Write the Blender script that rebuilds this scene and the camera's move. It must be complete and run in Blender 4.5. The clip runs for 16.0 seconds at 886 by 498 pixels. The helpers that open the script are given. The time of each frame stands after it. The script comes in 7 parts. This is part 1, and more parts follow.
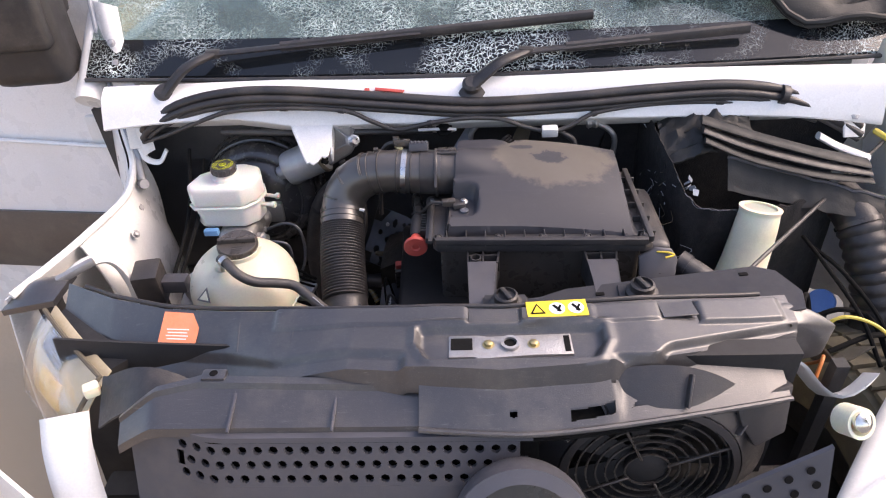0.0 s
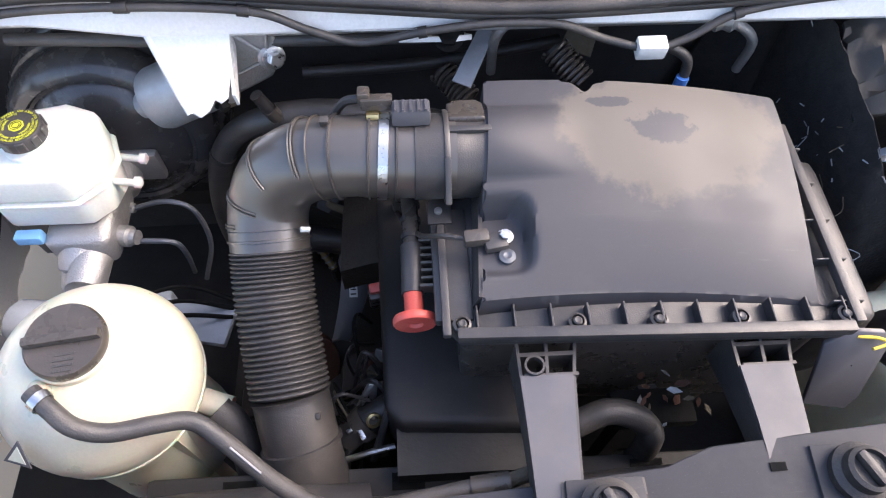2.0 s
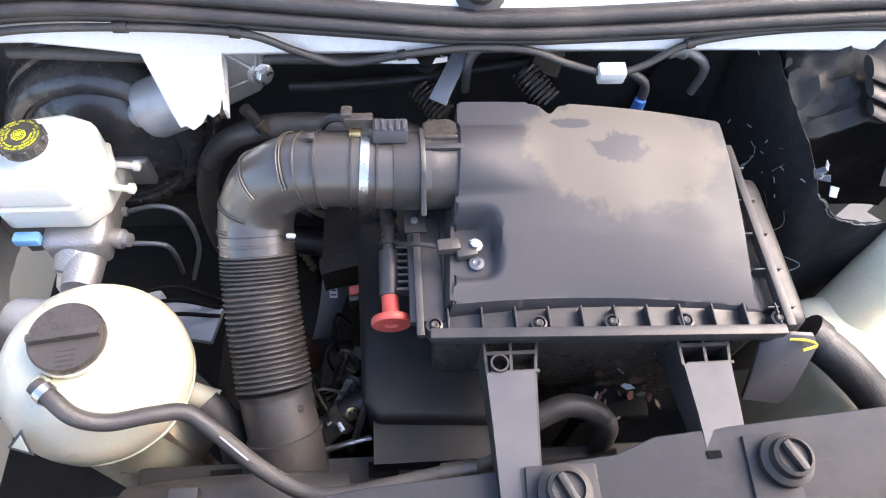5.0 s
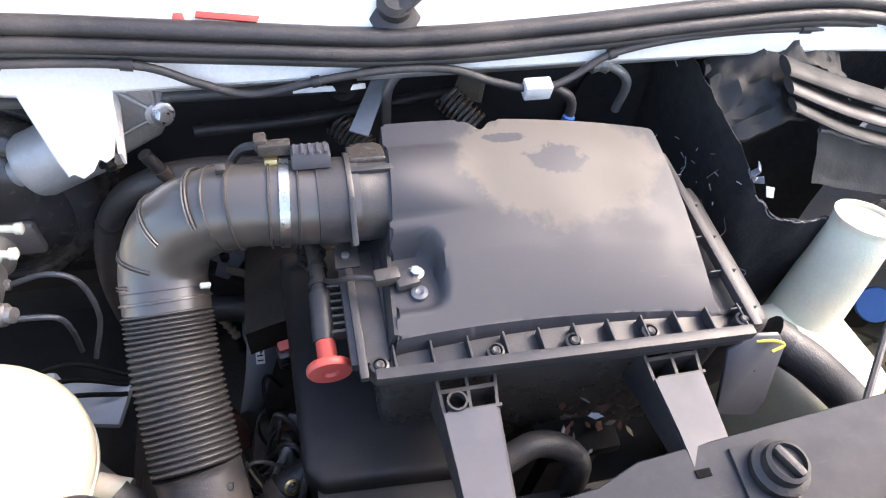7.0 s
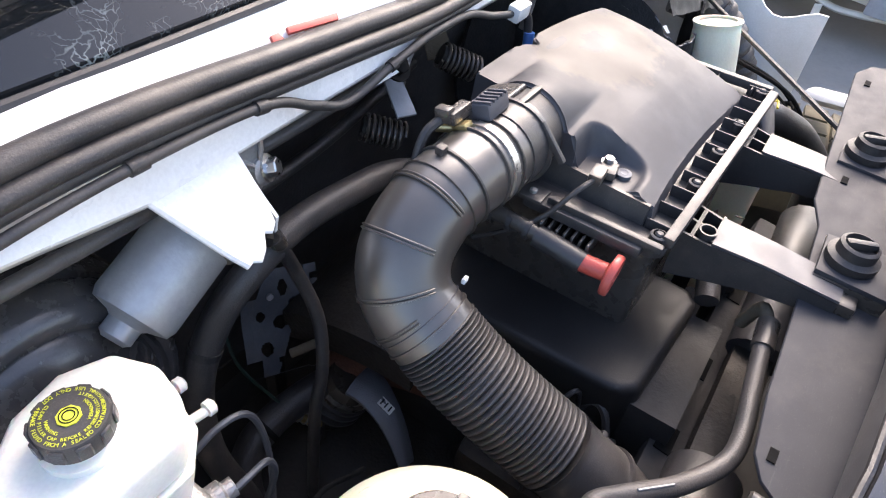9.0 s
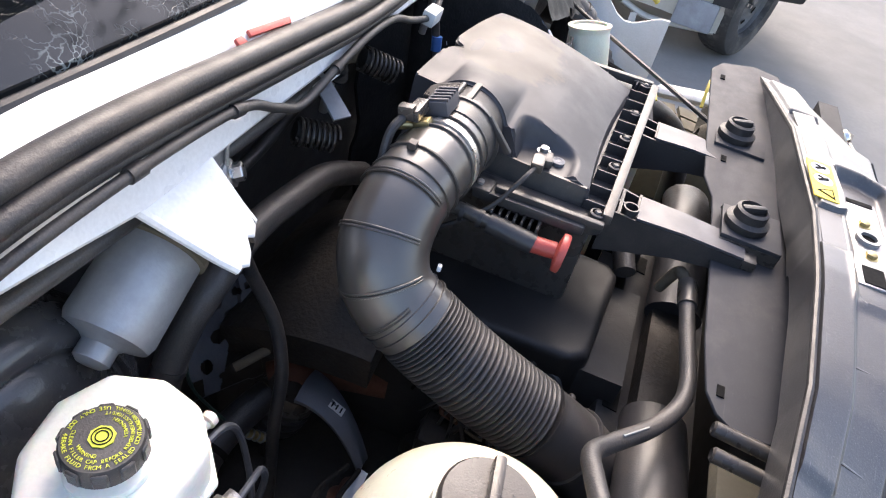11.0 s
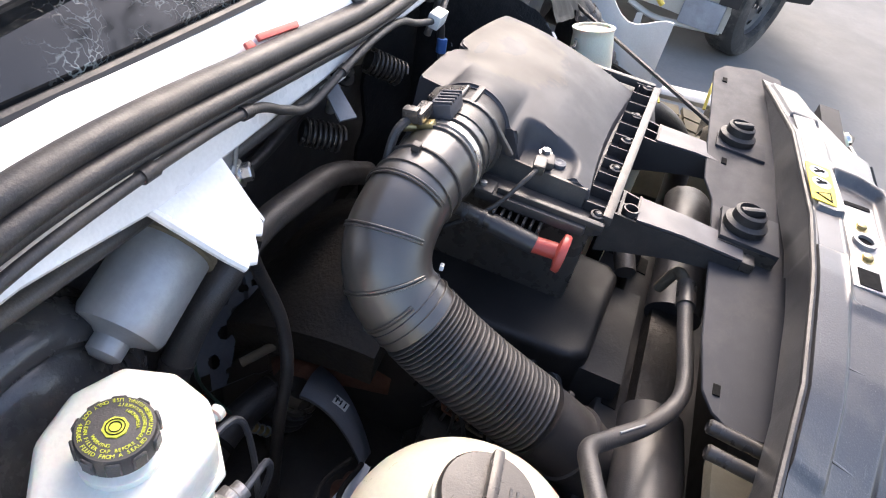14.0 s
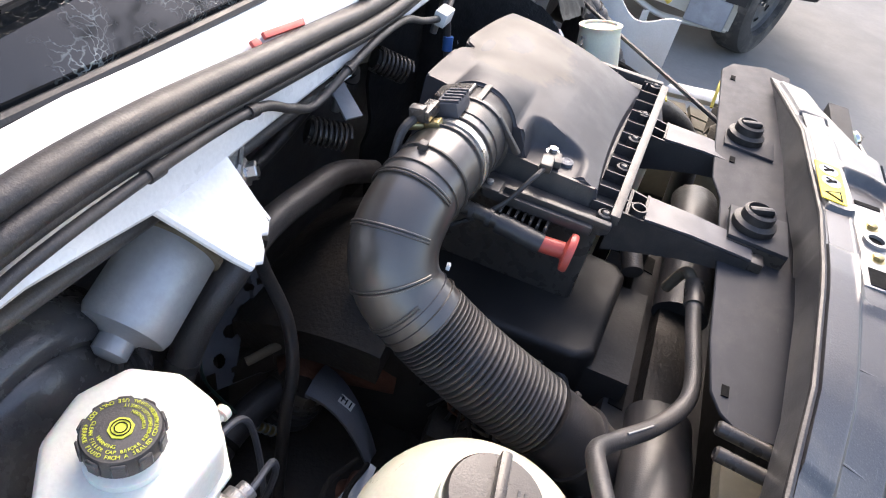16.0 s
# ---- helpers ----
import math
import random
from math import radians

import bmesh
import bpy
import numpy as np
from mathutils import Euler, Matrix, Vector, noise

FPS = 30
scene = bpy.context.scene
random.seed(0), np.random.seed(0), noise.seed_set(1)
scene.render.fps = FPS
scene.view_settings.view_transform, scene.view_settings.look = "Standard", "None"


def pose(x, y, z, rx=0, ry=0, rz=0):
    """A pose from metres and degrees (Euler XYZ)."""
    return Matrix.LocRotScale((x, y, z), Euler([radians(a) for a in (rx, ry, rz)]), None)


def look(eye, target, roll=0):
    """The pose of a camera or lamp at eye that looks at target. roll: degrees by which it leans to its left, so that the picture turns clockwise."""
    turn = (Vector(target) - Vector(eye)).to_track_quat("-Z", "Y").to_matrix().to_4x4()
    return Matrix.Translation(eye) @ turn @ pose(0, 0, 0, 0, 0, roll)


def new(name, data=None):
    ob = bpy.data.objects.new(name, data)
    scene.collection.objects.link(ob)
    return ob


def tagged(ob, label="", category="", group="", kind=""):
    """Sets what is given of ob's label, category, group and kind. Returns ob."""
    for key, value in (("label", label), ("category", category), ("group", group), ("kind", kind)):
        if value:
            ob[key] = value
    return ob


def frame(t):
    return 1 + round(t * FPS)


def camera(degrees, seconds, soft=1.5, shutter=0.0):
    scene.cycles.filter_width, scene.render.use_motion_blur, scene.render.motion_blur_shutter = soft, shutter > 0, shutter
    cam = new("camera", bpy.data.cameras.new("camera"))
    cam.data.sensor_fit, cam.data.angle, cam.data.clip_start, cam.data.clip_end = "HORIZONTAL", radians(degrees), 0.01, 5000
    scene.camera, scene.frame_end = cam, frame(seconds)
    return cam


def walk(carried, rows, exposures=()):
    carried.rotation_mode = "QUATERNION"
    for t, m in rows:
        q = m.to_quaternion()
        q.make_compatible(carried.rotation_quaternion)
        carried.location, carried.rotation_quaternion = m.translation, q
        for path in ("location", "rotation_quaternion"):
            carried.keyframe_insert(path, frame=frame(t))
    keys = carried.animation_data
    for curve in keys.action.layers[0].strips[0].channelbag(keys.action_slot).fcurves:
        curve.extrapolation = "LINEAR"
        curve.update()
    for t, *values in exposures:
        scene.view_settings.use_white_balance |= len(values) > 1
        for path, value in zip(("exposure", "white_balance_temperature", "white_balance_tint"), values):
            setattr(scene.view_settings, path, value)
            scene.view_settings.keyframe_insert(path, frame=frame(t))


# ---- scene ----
cam = camera(67.2, 16.0, soft=1.1)
PATH = [
    (0, (0.052, -0.022, 1.605), (-0.028, 1.591, 0.426), -2.9),
    (0.5, (-0.006, 0.245, 1.564), (-0.077, 1.722, 0.217), -3.6),
    (1, (-0.062, 0.459, 1.481), (0.056, 1.769, -0.026), 0.6),
    (1.5, (-0.074, 0.625, 1.439), (0.135, 1.691, -0.24), 3.9),
    (2, (-0.04, 0.674, 1.49), (0.038, 1.703, -0.223), 1.2),
    (2.5, (-0.034, 0.664, 1.53), (0.064, 1.684, -0.188), 1.7),
    (3, (-0.045, 0.661, 1.547), (0.089, 1.676, -0.171), 4.4),
    (3.5, (-0.045, 0.66, 1.551), (0.087, 1.67, -0.17), 4.6),
    (4, (-0.048, 0.658, 1.549), (0.099, 1.671, -0.17), 5.4),
    (6.5, (-0.023, 0.643, 1.521), (0.129, 1.752, -0.137), 3.5),
    (7, (-0.048, 0.65, 1.463), (0.334, 1.828, -0.107), 7.7),
    (7.5, (-0.175, 0.638, 1.435), (0.501, 1.796, -0.049), 5.7),
    (8, (-0.322, 0.682, 1.391), (0.623, 1.704, -0.045), 7.9),
    (8.5, (-0.441, 0.784, 1.354), (0.689, 1.651, -0.051), 7.0),
    (11, (-0.603, 0.953, 1.337), (0.887, 1.263, 0.039), 13.6),
    (11.5, (-0.603, 0.949, 1.34), (0.882, 1.256, 0.036), 13.7),
    (12, (-0.606, 0.948, 1.342), (0.873, 1.267, 0.034), 13.6),
    (12.5, (-0.61, 0.948, 1.345), (0.874, 1.26, 0.04), 13.9),
    (13, (-0.614, 0.948, 1.348), (0.868, 1.266, 0.042), 13.8),
    (13.5, (-0.614, 0.949, 1.348), (0.868, 1.268, 0.043), 13.9),
    (14, (-0.612, 0.949, 1.348), (0.869, 1.271, 0.043), 13.7),
    (14.5, (-0.61, 0.95, 1.347), (0.866, 1.282, 0.039), 13.5),
    (15, (-0.61, 0.951, 1.347), (0.866, 1.283, 0.039), 13.6),
    (15.5, (-0.611, 0.952, 1.346), (0.867, 1.283, 0.04), 13.7),
    (16, (-0.609, 0.952, 1.346), (0.864, 1.284, 0.034), 13.5),
]
walk(cam, [(t, look(eye, target, roll)) for t, eye, target, roll in PATH],
     exposures=[(0.0, 1.6, 7200, 22), (1.0, 1.98, 6700, 18), (2.0, 2.22, 6720, 17), (3.0, 2.34, 6800, 16), (7.5, 2.5, 6800, 16), (8.5, 2.3, 6800, 16), (12.0, 2.02, 6820, 15), (16.0, 2.02, 6820, 15)])

# ---------------------------------------------------------------- world and sun
world = bpy.data.worlds.new("sky")
scene.world = world
world.use_nodes = True
wn = world.node_tree
sky = wn.nodes.new("ShaderNodeTexSky")
sky.sky_type, sky.sun_disc, sky.dust_density, sky.air_density = "NISHITA", False, 3.0, 1.0
sky.sun_elevation, sky.sun_rotation = radians(43), radians(80)
wn.links.new(sky.outputs[0], wn.nodes["Background"].inputs[0])
wn.nodes["Background"].inputs[1].default_value = 0.15
lamp = bpy.data.lights.new("sun", "SUN")
lamp.energy, lamp.angle, lamp.color = 0.65, radians(40), (1.0, 0.95, 0.88)
sun_dir = Vector((math.cos(radians(43)) * math.sin(radians(80)), math.cos(radians(43)) * math.cos(radians(80)), math.sin(radians(43))))
new("sun", lamp).matrix_world = look(sun_dir * 20, (0, 0, 0))


# ---------------------------------------------------------------- materials
def mat(name, base, rough=0.5, metal=0.0, second=None, scale=12.0, amount=0.5, fine=180.0, bump=0.15, dust=None, dusty=0.0, trans=0.0, coat=0.0, sss=0.0, scuff=0.0):
    """Plain surface with two scales of colour variation, fine relief and blotches of dust."""
    m = bpy.data.materials.new(name)
    m.use_nodes = True
    nt = m.node_tree
    N, L = nt.nodes, nt.links
    b = N["Principled BSDF"]
    co = N.new("ShaderNodeTexCoord").outputs["Object"]

    def noise_tex(sc, detail=4.0, lo=0.35, hi=0.65, rgh=0.55):
        n = N.new("ShaderNodeTexNoise")
        n.inputs["Scale"].default_value, n.inputs["Detail"].default_value, n.inputs["Roughness"].default_value = sc, detail, rgh
        L.new(co, n.inputs["Vector"])
        r = N.new("ShaderNodeMapRange")
        r.inputs["From Min"].default_value, r.inputs["From Max"].default_value = lo, hi
        L.new(n.outputs["Fac"], r.inputs["Value"])
        return r.outputs["Result"]

    def blend(fac, a, c, strength=1.0):
        x = N.new("ShaderNodeMix")
        x.data_type = "RGBA"
        if strength != 1.0:
            k = N.new("ShaderNodeMath")
            k.operation = "MULTIPLY"
            k.inputs[1].default_value = strength
            L.new(fac, k.inputs[0])
            fac = k.outputs[0]
        L.new(fac, x.inputs[0])
        for v, i in ((a, 6), (c, 7)):
            if isinstance(v, tuple):
                x.inputs[i].default_value = (*v, 1)
            else:
                L.new(v, x.inputs[i])
        return x.outputs[2]

    second = second or tuple(0.7 * c for c in base)
    col = blend(noise_tex(scale), base, second, amount)
    col = blend(noise_tex(fine, 2.0), col, tuple(0.8 * c for c in base), 0.35)
    rg = N.new("ShaderNodeMapRange")
    rg.inputs["To Min"].default_value, rg.inputs["To Max"].default_value = max(0.03, rough - 0.05), min(1.0, rough + 0.07)
    L.new(noise_tex(scale * 4.0), rg.inputs["Value"])
    rgh = rg.outputs["Result"]
    if dust:
        d = noise_tex(scale * 0.8, 7.0, 0.48, 0.7, 0.7)
        col = blend(d, col, dust, dusty)
        mixr = N.new("ShaderNodeMath")
        mixr.operation, mixr.use_clamp = "MULTIPLY_ADD", True
        L.new(d, mixr.inputs[0])
        mixr.inputs[1].default_value = 0.3 * dusty
        L.new(rgh, mixr.inputs[2])
        rgh = mixr.outputs[0]
    L.new(col, b.inputs["Base Color"])
    L.new(rgh, b.inputs["Roughness"])
    b.inputs["Metallic"].default_value = metal
    b.inputs["Transmission Weight"].default_value = trans
    b.inputs["Coat Weight"].default_value = coat
    if sss:
        b.inputs["Subsurface Weight"].default_value, b.inputs["Subsurface Scale"].default_value = sss, 0.02
    if scuff:
        mp = N.new("ShaderNodeMapping")
        mp.inputs["Scale"].default_value, mp.inputs["Rotation"].default_value = (1.0, 14.0, 6.0), (0.2, 0.3, 0.5)
        L.new(co, mp.inputs[0])
        sn = N.new("ShaderNodeTexNoise")
        sn.inputs["Scale"].default_value, sn.inputs["Detail"].default_value, sn.inputs["Roughness"].default_value = 24, 8, 0.75
        L.new(mp.outputs[0], sn.inputs["Vector"])
        sr = N.new("ShaderNodeMapRange")
        sr.inputs["From Min"].default_value, sr.inputs["From Max"].default_value = 0.60, 0.74
        L.new(sn.outputs[0], sr.inputs[0])
        col = blend(sr.outputs[0], col, (0.22, 0.21, 0.20), scuff)
        speck = noise_tex(900, 2.0, 0.62, 0.72)
        col = blend(speck, col, (0.25, 0.23, 0.20), scuff * 0.8)
        L.new(col, b.inputs["Base Color"])
    if bump:
        bp = N.new("ShaderNodeBump")
        bp.inputs["Strength"].default_value, bp.inputs["Distance"].default_value = bump, 0.001
        L.new(noise_tex(fine, 3.0), bp.inputs["Height"])
        L.new(bp.outputs[0], b.inputs["Normal"])
    return m


DUST = (0.23, 0.19, 0.15)
M_PLASTIC = mat("black_plastic", (0.030, 0.029, 0.031), 0.38, second=(0.042, 0.039, 0.037), dust=DUST, dusty=0.2, fine=700, bump=0.12, scuff=0.22)
M_PLASTIC2 = mat("satin_black_plastic", (0.048, 0.042, 0.037), 0.28, second=(0.062, 0.052, 0.044), dust=DUST, dusty=0.12, fine=600, bump=0.08, scuff=0.12)
M_PANEL = mat("dusty_black_panel", (0.030, 0.030, 0.034), 0.36, second=(0.048, 0.044, 0.041), scale=9, dust=(0.18, 0.16, 0.13), dusty=0.32, fine=500, bump=0.15, scuff=0.6)
pb = M_PANEL.node_tree.nodes["Principled BSDF"].inputs
pb["Coat Weight"].default_value, pb["Coat Roughness"].default_value, pb["Coat IOR"].default_value = 0.6, 0.35, 1.6
M_ELBOW = mat("sheeny_dark_plastic", (0.050, 0.044, 0.039), 0.33, second=(0.060, 0.051, 0.043), dust=DUST, dusty=0.10, fine=900, bump=0.02, scuff=0.08)
eb = M_ELBOW.node_tree.nodes["Principled BSDF"].inputs
eb["Coat Weight"].default_value, eb["Coat Roughness"].default_value, eb["Coat IOR"].default_value = 0.7, 0.30, 1.6
M_COVER = mat("gloss_black_plastic", (0.014, 0.013, 0.013), 0.48, second=(0.024, 0.022, 0.021), dust=(0.12, 0.10, 0.08), dusty=0.12, fine=600, bump=0.05, scuff=0.08)
M_GUIDE = mat("satin_guide_plastic", (0.030, 0.032, 0.039), 0.55, second=(0.040, 0.040, 0.044), dust=DUST, dusty=0.1, fine=900, bump=0.03, scuff=0.12)
for m, level in ((M_GUIDE, 0.28), (M_COVER, 0.3)):
    m.node_tree.nodes["Principled BSDF"].inputs["Specular IOR Level"].default_value = level
M_TORN = mat("torn_black_sheet", (0.010, 0.011, 0.011), 0.6, scale=10, dust=(0.05, 0.05, 0.045), dusty=0.15, fine=300, bump=0.15)
M_WALL = mat("grimy_bay_wall", (0.040, 0.042, 0.046), 0.55, second=(0.024, 0.024, 0.026), scale=7, dust=(0.10, 0.085, 0.065), dusty=0.35, fine=250, bump=0.3)
M_GREYPL = mat("grey_plastic", (0.068, 0.068, 0.078), 0.42, dust=DUST, dusty=0.12, fine=900, bump=0.03, scuff=0.12)
M_RUBBER = mat("black_rubber", (0.024, 0.023, 0.024), 0.45, dust=DUST, dusty=0.18, fine=400, bump=0.2, scuff=0.25)
M_HOSE = mat("hose_rubber", (0.042, 0.040, 0.040), 0.45, dust=DUST, dusty=0.2, fine=500, bump=0.2, scuff=0.2)
M_DARK = mat("soot_black", (0.019, 0.018, 0.018), 0.7, scale=6, dust=(0.08, 0.07, 0.06), dusty=0.2)
M_FELT = mat("black_felt_liner", (0.012, 0.012, 0.013), 0.9, scale=18, dust=(0.09, 0.08, 0.07), dusty=0.2, fine=260, bump=0.6)
M_WHITE = mat("white_paint", (0.78, 0.78, 0.76), 0.3, second=(0.7, 0.69, 0.66), scale=5, amount=0.4, dust=(0.42, 0.38, 0.31), dusty=0.3, fine=300, bump=0.03, coat=0.4)
M_WHITE2 = mat("clean_white_paint", (0.8, 0.8, 0.79), 0.28, second=(0.74, 0.74, 0.73), scale=4, amount=0.4, dust=(0.5, 0.47, 0.42), dusty=0.15, fine=300, bump=0.02, coat=0.5)
M_TANK = mat("milky_plastic", (0.54, 0.52, 0.42), 0.32, second=(0.47, 0.45, 0.34), scale=9, amount=0.5, dust=(0.45, 0.40, 0.28), dusty=0.25, fine=300, bump=0.05, sss=0.25)
M_RES = mat("milky_white_plastic", (0.70, 0.70, 0.65), 0.35, second=(0.63, 0.62, 0.55), scale=10, amount=0.4, dust=(0.5, 0.45, 0.35), dusty=0.2, fine=300, bump=0.05, sss=0.25)
M_CREAM = mat("cream_plastic", (0.82, 0.79, 0.60), 0.4, second=(0.62, 0.6, 0.45), scale=8, dust=(0.4, 0.36, 0.26), dusty=0.25, fine=300, sss=0.2)
M_RED = mat("red_plastic", (0.50, 0.075, 0.055), 0.42, second=(0.45, 0.06, 0.045), scale=25, dust=(0.4, 0.2, 0.15), dusty=0.2, fine=500)
M_BLUE = mat("blue_plastic", (0.05, 0.17, 0.5), 0.4, second=(0.04, 0.13, 0.4), scale=30)
M_SKYBLUE = mat("light_blue_plastic", (0.2, 0.45, 0.75), 0.4, scale=30)
M_YELLOW = mat("yellow_sticker", (0.75, 0.55, 0.03), 0.4, second=(0.65, 0.47, 0.03), scale=30, dust=(0.4, 0.34, 0.2), dusty=0.3)
M_YELPL = mat("yellow_plastic", (0.7, 0.52, 0.05), 0.4, scale=30)
M_ORANGE = mat("orange_sticker", (0.85, 0.26, 0.12), 0.5, second=(0.75, 0.22, 0.10), scale=30, dust=(0.5, 0.3, 0.2), dusty=0.3)
M_LIME = mat("lime_print", (0.55, 0.58, 0.04), 0.5, scale=40)
M_PAPER = mat("white_print", (0.75, 0.75, 0.72), 0.5, scale=40)
# flat black: print, wires and bolts, and the painted-in shade of openings
M_INK_SHADE = mat("black_print_and_shade", (0.006, 0.006, 0.006), 0.85, scale=40)
M_INK_SHADE.node_tree.nodes["Principled BSDF"].inputs["Specular IOR Level"].default_value = 0.15
M_STEEL = mat("bright_steel", (0.6, 0.6, 0.6), 0.3, 1.0, second=(0.5, 0.49, 0.47), scale=30, dust=(0.3, 0.27, 0.22), dusty=0.25)
M_ALU = mat("cast_aluminium", (0.42, 0.42, 0.42), 0.45, 0.8, second=(0.32, 0.31, 0.30), scale=25, dust=(0.25, 0.22, 0.18), dusty=0.3, fine=400, bump=0.4)
M_ZINC = mat("grey_zinc_motor", (0.38, 0.39, 0.40), 0.42, 0.35, second=(0.22, 0.22, 0.22), scale=14, dust=(0.3, 0.27, 0.22), dusty=0.2)
M_BRASS = mat("yellow_zinc", (0.5, 0.4, 0.2), 0.35, 0.9, scale=40)
M_DARKSTEEL = mat("dark_pressed_steel", (0.10, 0.11, 0.13), 0.45, 0.4, second=(0.07, 0.075, 0.085), scale=30, dust=(0.2, 0.18, 0.15), dusty=0.3)
M_LEVER = mat("slate_plastic", (0.11, 0.115, 0.13), 0.4, dust=DUST, dusty=0.15, fine=500, scuff=0.15)
M_RUST = mat("rusty_iron", (0.12, 0.05, 0.03), 0.8, 0.2, second=(0.06, 0.035, 0.028), scale=30, bump=0.5)
M_ENGINE = mat("grimy_engine_metal", (0.025, 0.022, 0.02), 0.6, 0.4, second=(0.04, 0.035, 0.03), scale=18, dust=(0.08, 0.06, 0.04), dusty=0.4, bump=0.4)
M_GREYBAY = mat("grey_bay_metal", (0.33, 0.36, 0.40), 0.5, 0.0, second=(0.16, 0.17, 0.19), scale=12, dust=(0.12, 0.11, 0.10), dusty=0.4)
M_SERVO = mat("glossy_black_paint", (0.050, 0.049, 0.052), 0.22, second=(0.035, 0.032, 0.030), scale=14, dust=(0.2, 0.17, 0.13), dusty=0.35, fine=500, bump=0.1, coat=0.3)
M_FOAM = mat("tan_foam_strip", (0.12, 0.10, 0.07), 0.9, scale=20, fine=200, bump=0.5)
M_TYRE = mat("tyre_rubber", (0.035, 0.034, 0.033), 0.8, second=(0.06, 0.055, 0.05), scale=10, dust=(0.25, 0.23, 0.2), dusty=0.5, fine=200, bump=0.3)
M_TYREDRY = mat("dusty_tyre_rubber", (0.14, 0.12, 0.08), 0.9, second=(0.09, 0.08, 0.06), scale=14, dust=(0.25, 0.21, 0.13), dusty=0.6)
M_RIM = mat("steel_rim", (0.15, 0.15, 0.15), 0.5, 0.5, second=(0.1, 0.095, 0.09), scale=14, dust=(0.25, 0.22, 0.18), dusty=0.5)
M_CHROME = mat("reflector_chrome", (0.75, 0.72, 0.66), 0.15, 1.0, scale=8, bump=0.0)
M_AMBER = mat("amber_lens", (0.80, 0.52, 0.16), 0.3, scale=20)
M_GOLD = mat("golden_reflector", (0.55, 0.44, 0.27), 0.4, 0.2, second=(0.6, 0.52, 0.38), scale=14)
M_BUMPER = mat("silver_white_paint", (0.5, 0.5, 0.45), 0.4, second=(0.42, 0.41, 0.36), scale=5, dust=(0.3, 0.27, 0.2), dusty=0.5)
M_YWIRE = mat("yellow_cable", (0.65, 0.5, 0.08), 0.5, scale=40)
M_OWIRE = mat("orange_cable", (0.6, 0.2, 0.05), 0.5, scale=40)
M_CONCRETE = mat("worn_concrete", (0.205, 0.203, 0.195), 0.9, second=(0.15, 0.149, 0.143), scale=1.6, amount=0.8, fine=45, bump=0.3, dust=(0.26, 0.25, 0.23), dusty=0.45)


def ground_material():
    """Concrete that gives way to tan dirt beside the van."""
    m = M_CONCRETE
    nt = m.node_tree
    N, L = nt.nodes, nt.links
    b = N["Principled BSDF"]
    old = b.inputs["Base Color"].links[0].from_socket
    sep = N.new("ShaderNodeSeparateXYZ")
    co = N.new("ShaderNodeTexCoord").outputs["Object"]
    L.new(co, sep.inputs[0])
    n = N.new("ShaderNodeTexNoise")
    n.inputs["Scale"].default_value, n.inputs["Detail"].default_value = 1.5, 6
    L.new(co, n.inputs["Vector"])
    ad = N.new("ShaderNodeMath")
    ad.operation = "ADD"
    L.new(sep.outputs[0], ad.inputs[0])
    L.new(n.outputs[0], ad.inputs[1])
    r = N.new("ShaderNodeMapRange")
    r.inputs["From Min"].default_value, r.inputs["From Max"].default_value = 0.3, -0.5
    L.new(ad.outputs[0], r.inputs[0])
    x = N.new("ShaderNodeMix")
    x.data_type = "RGBA"
    L.new(r.outputs[0], x.inputs[0])
    L.new(old, x.inputs[6])
    x.inputs[7].default_value = (0.42, 0.31, 0.2, 1)
    L.new(x.outputs[2], b.inputs["Base Color"])


ground_material()


